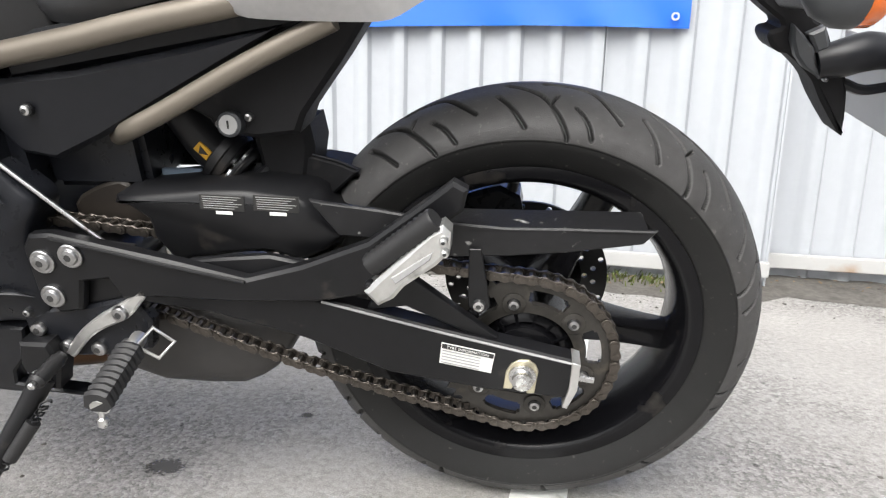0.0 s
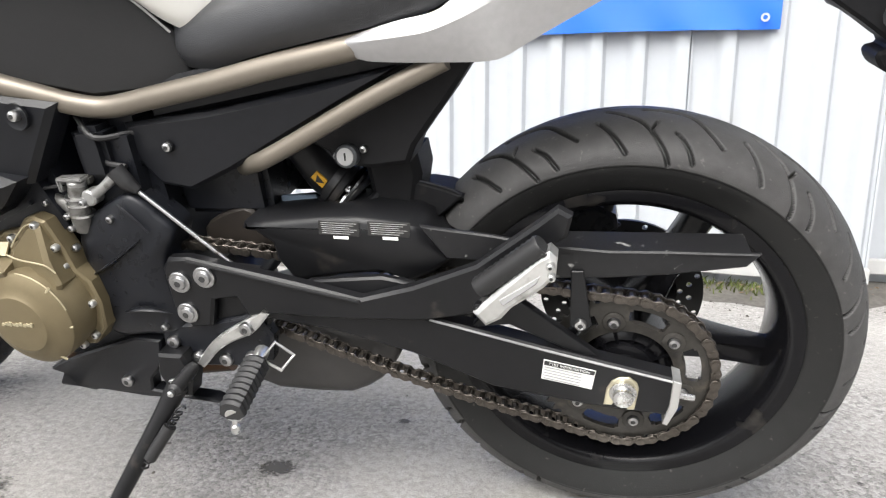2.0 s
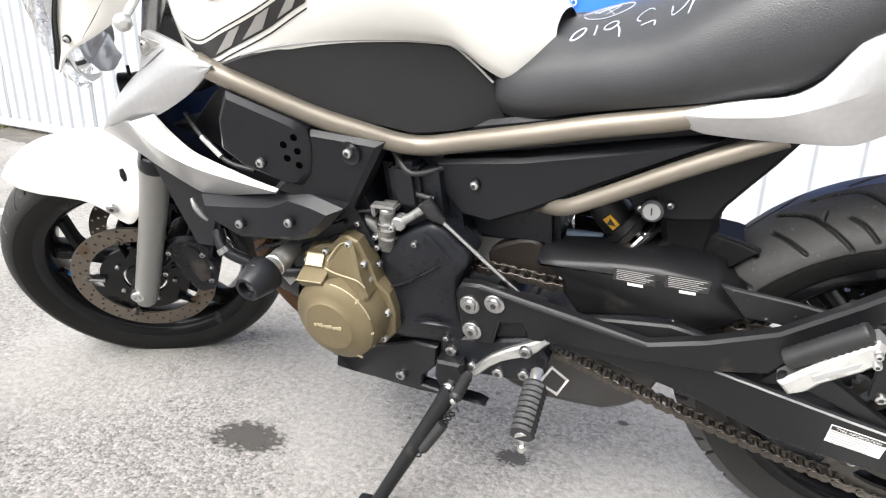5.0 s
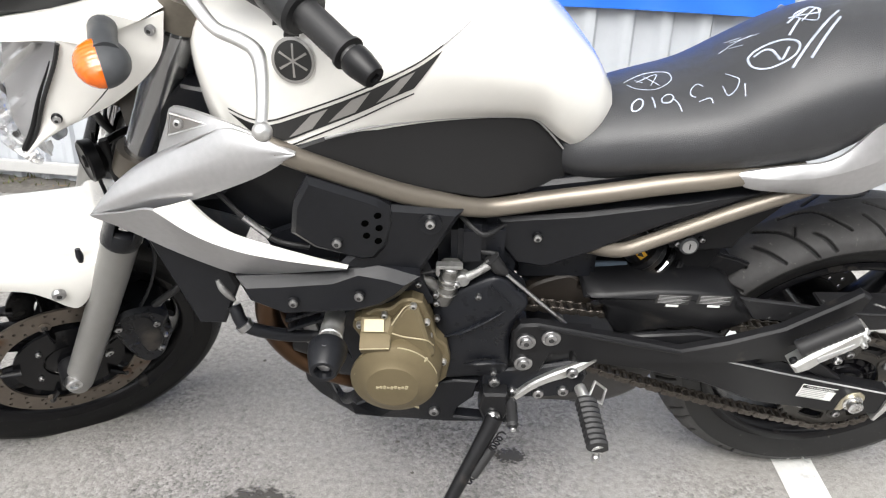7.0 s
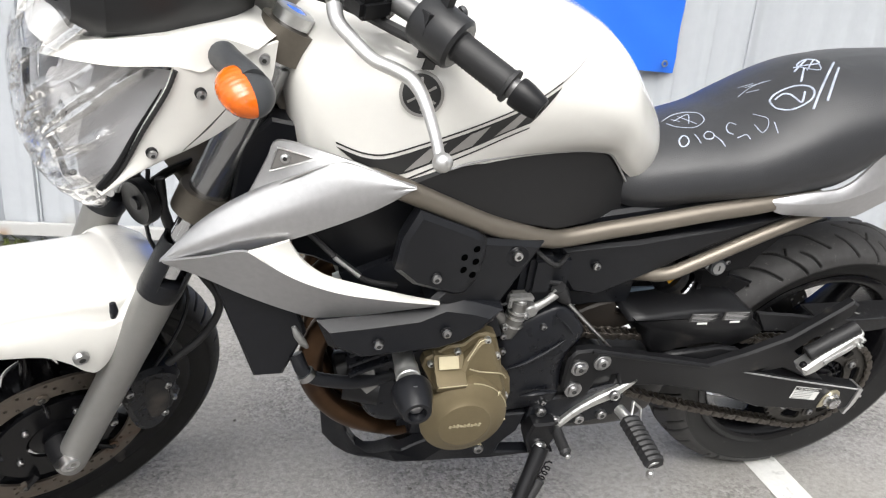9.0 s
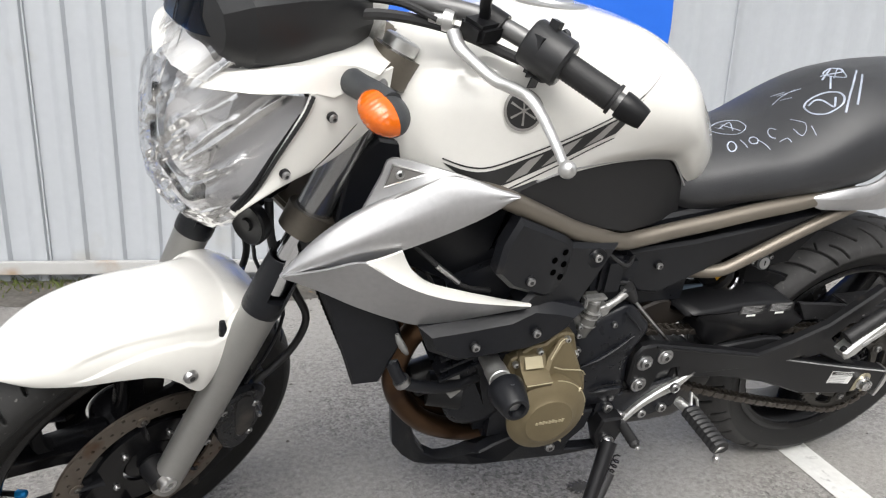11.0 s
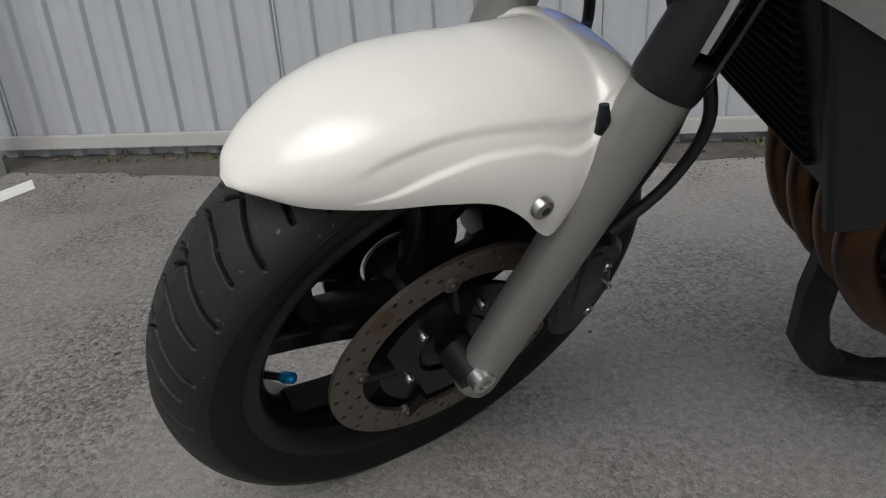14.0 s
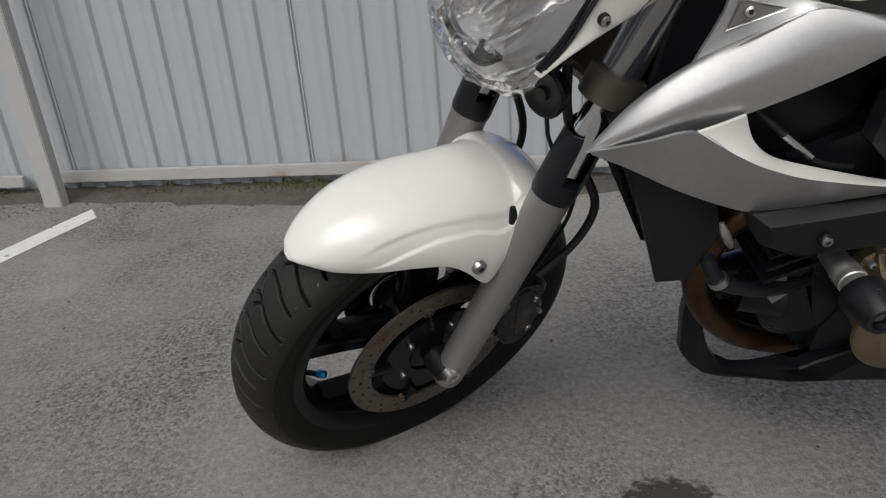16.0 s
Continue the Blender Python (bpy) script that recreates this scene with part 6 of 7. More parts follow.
part("engine_mount_plate", plate([(-0.938, 0.47), (-0.918, 0.47), (-0.908, 0.42), (-0.925, 0.405), (-0.936, 0.42)], -0.150, 0.006, 0.001), CAST, engine, "bare metal clutch cable bracket")


part("front_case", plate([(-0.940, 0.540), (-0.90, 0.552), (-0.82, 0.548), (-0.80, 0.47), (-0.815, 0.37), (-0.850, 0.325), (-0.905, 0.330), (-0.932, 0.370), (-0.942, 0.44)], -0.142, 0.03, 0.012, None, 0.004, 3), DARK, engine, "black rounded engine case")


def ellipse(cx, cz, rx, rz, n=40):
    return [(cx + rx * math.cos(a), cz + rz * math.sin(a)) for a in np.linspace(0, 2 * math.pi, n, endpoint=False)]


PALE_GOLD = material("pale_gold_edge", (0.42, 0.37, 0.25), 0.4, 0.4, 0, 0.05, 200)
gold_rings = []
for y, cx, cz, rx, rz in ((-0.158, -0.768, 0.420, 0.056, 0.062), (-0.186, -0.769, 0.418, 0.060, 0.067), (-0.206, -0.777, 0.415, 0.0655, 0.0695), (-0.2165, -0.784, 0.413, 0.0688, 0.0712), (-0.2205, -0.785, 0.413, 0.0690, 0.0715), (-0.2240, -0.785, 0.413, 0.0680, 0.0705), (-0.2275, -0.785, 0.413, 0.0640, 0.0660), (-0.2325, -0.786, 0.413, 0.0520, 0.0540), (-0.2355, -0.787, 0.412, 0.0440, 0.0455), (-0.2385, -0.787, 0.412, 0.0405, 0.0420), (-0.2400, -0.787, 0.412, 0.0300, 0.0310), (-0.2405, -0.787, 0.412, 0.0020, 0.0020)):
    gold_rings.append([(x, y, z) for x, z in ellipse(cx, cz, rx, rz, 56)])
gold = part("clutch_cover", grid_mesh(gold_rings, False, True, True), GOLD, engine, "gold painted round engine cover", 24)
part("cover_flange", plate([(-0.757, 0.548), (-0.741, 0.541), (-0.727, 0.500), (-0.721, 0.470), (-0.704, 0.452), (-0.698, 0.420), (-0.704, 0.378), (-0.730, 0.350), (-0.770, 0.344), (-0.806, 0.354), (-0.822, 0.385), (-0.826, 0.440), (-0.850, 0.488), (-0.846, 0.504), (-0.812, 0.526), (-0.790, 0.528), (-0.772, 0.545)], -0.186, 0.030, 0.003), GOLD, gold, angle=30)
part("cover_lobe", plate([(-0.757, 0.540), (-0.748, 0.536), (-0.734, 0.496), (-0.722, 0.462), (-0.735, 0.430), (-0.79, 0.430), (-0.800, 0.480), (-0.788, 0.512), (-0.768, 0.537)], -0.2165, 0.034, 0.005, lambda x, z: 0.46 * max(0.0, z - 0.484)), GOLD, gold, angle=24)
wedge = [[(x, y, z) for y, z in ((-0.168, 0.520), (-0.190, 0.5135), (-0.2045, 0.4965), (-0.2290, 0.4875), (-0.2300, 0.4855), (-0.2240, 0.4720), (-0.168, 0.462))] for x in (-0.8350, -0.8335, -0.7905, -0.7890)]
for row, k in ((wedge[0], 0.93), (wedge[3], 0.93)):
    row[:] = [(x, -0.195 + (y + 0.195) * k, 0.492 + (z - 0.492) * k) for x, y, z in row]
part("cover_block", grid_mesh(wedge, False, True, True), GOLD, gold, "square housing on the cover", 24)
boss = [[(x, -0.1915 - 0.0125 * q - 0.0026, 0.5115 - 0.0140 * q + 0.0022) for x in (-0.829, -0.8275, -0.8005, -0.799)] for q in (0.0, 0.08, 0.92, 1.0)]
boss_bm = grid_mesh(boss)
bmesh.ops.solidify(boss_bm, geom=list(boss_bm.faces), thickness=-0.0025)
part("cover_boss", boss_bm, PALE_GOLD, gold, "pale square boss on the cover")
rim_arc = [(-0.785 + 0.0683 * math.cos(a), -0.2236, 0.413 + 0.0708 * math.sin(a)) for a in np.linspace(radians(84), radians(14), 12)]
for pts, r in ((rim_arc, 0.0010), ([(-0.786, -0.2175, 0.5075), (-0.770, -0.2170, 0.5005), (-0.748, -0.2165, 0.496), (-0.733, -0.2150, 0.491), (-0.724, -0.2130, 0.480)], 0.0011), ([(-0.787, -0.2060, 0.513), (-0.777, -0.1995, 0.527), (-0.768, -0.1935, 0.537), (-0.757, -0.1910, 0.541)], 0.0010), ([(-0.834, -0.2310, 0.4865), (-0.811, -0.2305, 0.4870), (-0.790, -0.2300, 0.4875)], 0.0009)):
    part("cover_rib", tube(pts, r, 8), PALE_GOLD, gold)
for x0, z0, x1, z1 in ((-0.742, 0.452, -0.733, 0.463), (-0.727, 0.405, -0.717, 0.404), (-0.846, 0.430, -0.838, 0.428), (-0.753, 0.356, -0.748, 0.349)):
    part("cover_tick", tube([(x0, -0.2270, z0), (x1, -0.2235, z1)], 0.0020, 8), PALE_GOLD, gold)
for k, x in enumerate(np.linspace(-0.810, -0.765, 9)):
    part("raised_mark", box(x - 0.0020, x + 0.0022, -0.2418, -0.2396, 0.4118 + 0.0010 * (k % 2), 0.4158 + 0.0012 * (k % 3), 0, 18), PALE_GOLD, gold)
for x, z in ((-0.755, 0.537), (-0.799, 0.518), (-0.838, 0.497), (-0.7315, 0.477), (-0.709, 0.420), (-0.722, 0.368), (-0.748, 0.350), (-0.735, 0.505)):
    bolt(gold, (x, -0.190, z), 0.0068, (0, -1, 0), ALLOY)
SPR = [(-0.730, 0.352), (-0.730, 0.430), (-0.726, 0.500), (-0.712, 0.524), (-0.680, 0.547), (-0.636, 0.567), (-0.616, 0.560), (-0.597, 0.540), (-0.578, 0.515), (-0.594, 0.480), (-0.602, 0.440), (-0.598, 0.395), (-0.606, 0.358), (-0.660, 0.350)]
spr_line = smooth_curve(SPR, 4, True)
spr_rings = [[(-0.660 + (x + 0.660) * s, y, 0.455 + (z - 0.455) * s) for x, z in spr_line] for s, y in ((1.0, -0.106), (1.0, -0.150), (0.985, -0.1545), (0.955, -0.157), (0.90, -0.1595), (0.80, -0.163), (0.65, -0.1665), (0.45, -0.1685), (0.2, -0.1695), (0.01, -0.1697))]
spr = part("sprocket_cover", grid_mesh(spr_rings, False, True, True), DARK, engine, "black sprocket cover with a swollen face", 60)
part("cover_ridge", tube([(-0.676, -0.172, 0.398), (-0.655, -0.176, 0.405), (-0.628, -0.174, 0.405), (-0.604, -0.168, 0.397)], [0.001, 0.006, 0.0055, 0.001], 10, flat=0.45), BLACK, spr)
part("cover_seam", tube([(-0.640, -0.1665, 0.558), (-0.622, -0.1675, 0.542), (-0.604, -0.1675, 0.520)], 0.0016, 8), BLACK, spr)
part("cover_fold", tube([(-0.715, -0.1675, 0.452), (-0.680, -0.1715, 0.470), (-0.645, -0.1715, 0.492), (-0.615, -0.1690, 0.512)], [0.001, 0.0045, 0.0045, 0.001], 10, flat=0.5), DARK, spr)
for x, y, z in ((-0.721, -0.160, 0.523), (-0.720, -0.166, 0.497), (-0.657, -0.160, 0.537), (-0.625, -0.160, 0.372)):
    bolt(spr, (x, y - 0.006, z), 0.0065, (0, -1, 0), FASTENER)
# water pump and cast fittings above it
pump = part("water_pump", join(tube([(-0.712, -0.150, 0.520), (-0.705, -0.158, 0.548), (-0.700, -0.155, 0.580)], [0.016, 0.0135, 0.0115], 14), tube([(-0.745, -0.15, 0.560), (-0.728, -0.152, 0.552), (-0.715, -0.150, 0.530)], 0.009, 10), box(-0.714, -0.686, -0.150, -0.135, 0.578, 0.590, 0.003)), material("dull_grey_casting", (0.15, 0.147, 0.14), 0.45, 0.5, 0, 0.25, 120, 0.3, 500, (0.04, 0.035, 0.03), 0.3, 60), engine, "dull grey cast thermostat fitting with a bright cap")
part("fitting_cap", lathe([(-0.004, 0.0115), (0.004, 0.0115), (0.006, 0.009), (0.006, 0.005), (0.012, 0.0045)], (-0.700, -0.155, 0.582), (0.1, -0.05, 1), 16), CAST, pump, "dull alloy cap")
for px_, pz_ in ((-0.722, 0.540), (-0.690, 0.560), (-0.748, 0.560)):
    bolt(pump, (px_, -0.166, pz_), 0.006)
for z in (0.541, 0.556, 0.566):
    part("hose_clip", lathe([(-0.002, 0.0145), (-0.0015, 0.0165), (0.0015, 0.0165), (0.002, 0.0145)], (-0.7035 + 0.1 * (z - 0.556), -0.156, z), (0.12, 0, 1), 18), STEEL, pump)
part("cap_bracket", join(box(-0.722, -0.682, -0.166, -0.150, 0.588, 0.594, 0.002), box(-0.722, -0.716, -0.166, -0.150, 0.574, 0.592, 0.002)), CAST, pump, "bright cast bracket")
part("cable", tube([(-0.775, -0.158, 0.574), (-0.745, -0.162, 0.579), (-0.716, -0.160, 0.583)], 0.0022, 8), GRIPS, pump)
part("shift_shaft_lever", join(tube([(-0.684, -0.156, 0.564), (-0.660, -0.156, 0.578), (-0.640, -0.152, 0.592)], [0.0085, 0.0062, 0.0075], 10), lathe([(-0.01, 0.0112), (0.006, 0.0112), (0.008, 0.009), (0.008, 0.004)], (-0.682, -0.156, 0.565), (0, -1, 0), 14)), CAST, engine, "cast shift shaft lever")
part("pickup_cover", box(-0.69, -0.648, -0.15, -0.10, 0.585, 0.655, 0.008), BLACK, engine)
for k, (a, b) in enumerate((((-0.70, -0.12, 0.64), (-0.63, -0.14, 0.60)), ((-0.69, -0.13, 0.665), (-0.62, -0.12, 0.64)))):
    part("wire", tube([a, ((a[0] + b[0]) / 2, a[1] - 0.02, (a[2] + b[2]) / 2 - 0.01), b], 0.004, 8), GRIPS, engine)

COV = lambda x, z: -(0.183 + 0.24 * (-0.73 - x))
big = flank("upper_engine_cover", [(-0.884, 0.774), (-0.800, 0.730), (-0.783, 0.716), (-0.782, 0.690), (-0.790, 0.652), (-0.806, 0.633), (-0.825, 0.634), (-0.885, 0.664), (-0.912, 0.692), (-0.905, 0.735)], 0.03, BLACK, bike, "matt black upper engine cover with five vent holes", 0.007, -0.003, 0.0, 0, COV)
for x, z in ((-0.799, 0.707), (-0.816, 0.697), (-0.798, 0.687), (-0.815, 0.677), (-0.800, 0.666)):
    part("vent_hole", lathe([(0.0, 0.0052), (0.0004, 0.0050)], (x, COV(x, z) - 0.0033, z), (0.24, -1, 0), 14), VOID, big, "dark round vent hole")
bolt(big, (-0.854, COV(-0.854, 0) - 0.006, 0.672), 0.0085, (0, -1, 0), FASTENER, 0.0105)
back = flank("frame_cover", [(-0.786, 0.713), (-0.740, 0.703), (-0.684, 0.690), (-0.696, 0.670), (-0.722, 0.628), (-0.745, 0.590), (-0.775, 0.590), (-0.860, 0.622), (-0.84, 0.64), (-0.80, 0.66)], 0.04, BLACK, bike, "matt black frame cover", 0.007, 0.006, 0.0, 0, COV)
part("screw_recess", lathe([(0.0, 0.017), (0.003, 0.0165), (0.001, 0.012)], (-0.730, -0.178, 0.679), (0, -1, 0), 20), BLACK, back)
bolt(back, (-0.730, -0.183, 0.681), 0.009, (0, -1, 0), STEEL)
low = flank("lower_engine_cover", [(-1.008, 0.598), (-0.94, 0.602), (-0.870, 0.608), (-0.832, 0.622), (-0.790, 0.615), (-0.744, 0.602), (-0.772, 0.572), (-0.800, 0.552), (-0.835, 0.540), (-0.945, 0.532), (-0.992, 0.556)], 0.05, BLACK, bike, "matt black lower engine cover", 0.012, -0.216, 0.0, 0, lambda x, z: 0.28 * max(0.0, z - 0.585))
bolt(low, (-0.925, -0.221, 0.566), 0.0085, (0, -1, 0), FASTENER, 0.0105)
bolt(low, (-0.830, -0.221, 0.580), 0.0085, (0, -1, 0), FASTENER, 0.0105)

slider = part("crash_slider", lathe([(0, 0.018), (0.0035, 0.0280), (0.006, 0.0292), (0.018, 0.0285), (0.050, 0.0205), (0.0525, 0.0185), (0.0525, 0.0135), (0.040, 0.0125)], (-0.8775, -0.2385, 0.500), (0, -1, 0), 36), BLACK, bike, "black crash slider cone", 30)
part("slider_collar", lathe([(-0.06, 0.0160), (0.0, 0.0160), (0.001, 0.0178), (0.013, 0.0178), (0.015, 0.0168), (0.018, 0.0168), (0.019, 0.0182), (0.026, 0.0182), (0.0275, 0.0168), (0.031, 0.0168), (0.032, 0.0178), (0.043, 0.0178)], (-0.8775, -0.196, 0.500), (0, -1, 0), 28), ALLOY, slider, "bright turned collar")
part("slider_bolt", join(lathe([(0, 0.0105), (0.006, 0.0105), (0.006, 0.006)], (-0.8775, -0.274, 0.500), (0, -1, 0), 6), lathe([(-0.006, 0.004), (0.0, 0.004)], (-0.8775, -0.262, 0.5265), (0, 0, 1), 8)), STEEL, slider)

# exhaust headers and silencer box
for y in (-0.085, -0.03, 0.03, 0.085):
    k = 1.0 if y < -0.05 else 0.992
    part("header_pipe", tube([(-0.93, y * 1.25, 0.545), (-0.985, y * 1.2, 0.515), (-1.010 * k, y * 1.1, 0.44), (-1.002 * k, y * 1.05, 0.375), (-0.962, y, 0.312), (-0.905, y * 0.9, 0.268), (-0.82, y * 0.75, 0.235), (-0.70, y * 0.6, 0.225), (-0.62, y * 0.5, 0.23)], 0.0205, 16), PIPE, bike, "heat-tinted brown exhaust header pipe")
    part("port_collar", lathe([(0, 0.03), (0.012, 0.03)], (-0.95, y * 1.23, 0.535), (-1, 0, -0.5), 16), ALLOY, bike)
silencer = []
for x, zt, zb, w in ((-0.66, 0.31, 0.262, 0.05), (-0.60, 0.33, 0.230, 0.075), (-0.56, 0.345, 0.208, 0.086), (-0.52, 0.355, 0.197, 0.092), (-0.455, 0.362, 0.196, 0.093), (-0.40, 0.352, 0.200, 0.093), (-0.372, 0.345, 0.213, 0.090), (-0.350, 0.335, 0.229, 0.086), (-0.330, 0.325, 0.254, 0.078), (-0.316, 0.32, 0.280, 0.07)):
    silencer.append([(x, w * math.copysign(abs(math.cos(a)) ** 0.42, math.cos(a)), (zt + zb) / 2 + (zt - zb) / 2 * math.copysign(abs(math.sin(a)) ** 0.5, math.sin(a))) for a in np.linspace(0, 2 * math.pi, 48, endpoint=False)])
part("silencer_box", grid_mesh(silencer, False, True, True), BOX, bike, "dark grey under-engine silencer box", 60)
# belly guard: a folded hoop ahead of the pipes, running back under the engine
GUARD = lambda x, z: -0.020 - 0.138 * min(1.0, max(0.0, (x + 0.930) / 0.068))
hoop = part("belly_guard", plate([(-0.985, 0.335), (-0.990, 0.268), (-0.984, 0.182), (-0.962, 0.146), (-0.935, 0.120), (-0.915, 0.142), (-0.890, 0.192), (-0.866, 0.236), (-0.820, 0.242), (-0.771, 0.240), (-0.699, 0.234), (-0.640, 0.236), (-0.575, 0.234), (-0.588, 0.240), (-0.640, 0.244), (-0.688, 0.250), (-0.684, 0.270), (-0.656, 0.300), (-0.648, 0.341), (-0.690, 0.343), (-0.721, 0.333), (-0.798, 0.306), (-0.836, 0.291), (-0.862, 0.277), (-0.874, 0.262), (-0.880, 0.244), (-0.893, 0.210), (-0.908, 0.178), (-0.922, 0.166), (-0.936, 0.182), (-0.950, 0.228), (-0.952, 0.290), (-0.955, 0.335)], 0.0, 0.022, 0.003, GUARD), BLACK, bike, "black folded belly guard hoop under the engine", 40)
part("guard_half", mirrored(plate([(-0.876, 0.240), (-0.771, 0.240), (-0.700, 0.240), (-0.690, 0.30), (-0.721, 0.333), (-0.798, 0.306), (-0.862, 0.277)], -0.150, 0.012, 0.003)), BLACK, hoop)
bolt(hoop, (-0.724, -0.162, 0.266), 0.0095, (0, -1, 0), FASTENER, 0.0)
# ---- footrests, stand, shift linkage ----
hang = part("footrest_hanger", plate([(-0.600, 0.465), (-0.588, 0.482), (-0.560, 0.484), (-0.495, 0.470), (-0.410, 0.452), (-0.326, 0.432), (-0.255, 0.452), (-0.175, 0.484), (-0.100, 0.540), (-0.078, 0.558), (-0.062, 0.549), (-0.068, 0.524), (-0.100, 0.500), (-0.150, 0.455), (-0.178, 0.418), (-0.245, 0.404), (-0.345, 0.400), (-0.440, 0.402), (-0.488, 0.398), (-0.500, 0.425), (-0.535, 0.420), (-0.548, 0.378), (-0.580, 0.374), (-0.600, 0.405)], -0.168, 0.016, 0.004), SATIN, bike, "black forged footrest hanger")
part("hanger_backing", plate([(-0.602, 0.365), (-0.48, 0.36), (-0.455, 0.40), (-0.47, 0.46), (-0.60, 0.472)], -0.150, 0.012, 0.003), SATIN, hang)
part("hanger_ridge", tube([(-0.560, -0.169, 0.480), (-0.495, -0.170, 0.466), (-0.410, -0.170, 0.447), (-0.326, -0.169, 0.429)], 0.0025, 8), SATIN, hang)
part("hanger_web", plate([(-0.41, 0.440), (-0.33, 0.425), (-0.25, 0.440), (-0.262, 0.448), (-0.300, 0.455), (-0.345, 0.451), (-0.40, 0.446)], -0.150, 0.010, 0.003), SATIN, hang)
for x, z in ((-0.577, 0.448), (-0.538, 0.457), (-0.578, 0.400)):
    bolt(hang, (x, -0.172, z), 0.0105, (0, -1, 0), FASTENER, 0.0155)
pivot_plate = part("pivot_plate", plate([(-0.640, 0.375), (-0.600, 0.372), (-0.545, 0.380), (-0.485, 0.395), (-0.465, 0.36), (-0.475, 0.318), (-0.52, 0.305), (-0.60, 0.300), (-0.645, 0.298)], -0.158, 0.02, 0.004), DARK, bike, "black frame pivot plate")
for x, z in ((-0.622, 0.344), (-0.626, 0.316), (-0.589, 0.318), (-0.545, 0.318), (-0.503, 0.325)):
    bolt(pivot_plate, (x, -0.162, z), 0.0098, (0, -1, 0), FASTENER)
arm_line = even(smooth_curve([(-0.457, 0.412), (-0.472, 0.397), (-0.494, 0.379), (-0.528, 0.361), (-0.556, 0.341), (-0.586, 0.309)], 6), 24)
arm_dir = np.gradient(arm_line, axis=0)
arm_side = np.stack([-arm_dir[:, 1], arm_dir[:, 0]], -1) / np.linalg.norm(arm_dir, axis=1)[:, None]
arm_half = np.interp(np.linspace(0, 1, 24), [0, 0.12, 0.3, 0.42, 0.6, 1], [0.0060, 0.0068, 0.0105, 0.0100, 0.0082, 0.0065])[:, None]
shift = part("shift_lever", plate(np.vstack([arm_line + arm_side * arm_half, (arm_line - arm_side * arm_half)[::-1]]), -0.168, 0.010, 0.003), ALLOY, bike, "bare alloy shift lever")
bolt(shift, (-0.495, -0.171, 0.379), 0.010, (0, -1, 0), FASTENER)
part("shift_peg", lathe([(0, 0.008)] + [(0.006 + 0.004 * k, 0.0092 + 0.0012 * (k % 2)) for k in range(12)] + [(0.055, 0.007)], (-0.592, -0.172, 0.3115), (0, -1, -0.06), 14), GRIPS, shift, "black ribbed rubber peg")
part("peg_tip", lathe([(0, 0.004), (0.006, 0.005), (0.008, 0.003)], (-0.592, -0.227, 0.309), (0, -1, 0), 10), STEEL, shift)
rod = part("shift_rod", tube([(-0.616, -0.147, 0.568), (-0.512, -0.140, 0.462)], 0.0032, 10), STEEL, bike, "bright shift rod")
part("rod_joint", tube([(-0.640, -0.150, 0.600), (-0.628, -0.149, 0.582), (-0.616, -0.147, 0.570)], [0.012, 0.011, 0.006], 12), GRIPS, rod, "black rubber rod joint")

peg = part("footrest", tube([(-0.474, -0.205, 0.347), (-0.464, -0.285, 0.329)], 0.011, 12), ALLOY, bike, "rubber-topped rider footrest")
rub = []
for k in range(19):
    q = k / 18
    c = np.array([-0.472, -0.200, 0.347]) * (1 - q) + np.array([-0.465, -0.286, 0.336]) * q
    w, t = 0.0178 - 0.0012 * q + 0.0012 * (k % 2), 0.0125 + 0.0018 * (k % 2)
    rub.append([(c[0] + w * a, c[1], c[2] + t * b) for a, b in ((-1, -0.4), (-0.8, 0.7), (-0.3, 1), (0.3, 1), (0.8, 0.7), (1, -0.4), (0.5, -0.9), (-0.5, -0.9))])
part("footrest_rubber", grid_mesh(rub, False, True, True), GRIPS, peg, "black ribbed rubber", 25)
part("footrest_bracket", join(tube([(-0.455, -0.172, 0.362), (-0.433, -0.169, 0.340), (-0.443, -0.192, 0.331), (-0.467, -0.195, 0.349)], 0.0027, 8, 1, True), tube([(-0.478, -0.17, 0.345), (-0.470, -0.21, 0.345)], 0.010, 10)), ALLOY, peg, "bare alloy footrest bracket")
part("feeler", lathe([(0, 0.0035), (0.012, 0.0035), (0.014, 0.006), (0.022, 0.006), (0.025, 0.003)], (-0.466, -0.281, 0.327), (0.02, -0.2, -1), 10), STEEL, peg, "bright feeler bolt")

pass_peg = part("passenger_footrest", plate([(-0.172, 0.447), (-0.158, 0.430), (-0.140, 0.440), (-0.128, 0.455), (-0.092, 0.482), (-0.078, 0.497), (-0.076, 0.520), (-0.084, 0.528), (-0.098, 0.520), (-0.150, 0.470)], -0.214, 0.026, 0.005), ALLOY, bike, "folded bare alloy passenger footrest")
part("passenger_rubber", tube(even([(-0.165, -0.200, 0.474), (-0.092, -0.203, 0.532)], 25).tolist(), [0.0125 + 0.0014 * (k % 2) for k in range(25)], 10, 1), GRIPS, pass_peg, "black rubber pad")
part("recess", plate([(-0.136, 0.460), (-0.098, 0.490), (-0.094, 0.500), (-0.140, 0.468)], -0.2155, 0.003, 0.001), GREY_INK, pass_peg)
bolt(pass_peg, (-0.166, -0.205, 0.452), 0.008, (0, -1, 0), SATIN)
for x, z in ((-0.083, 0.513), (-0.082, 0.500)):
    bolt(pass_peg, (x, -0.217, z), 0.006, (0, -1, 0), ALLOY)

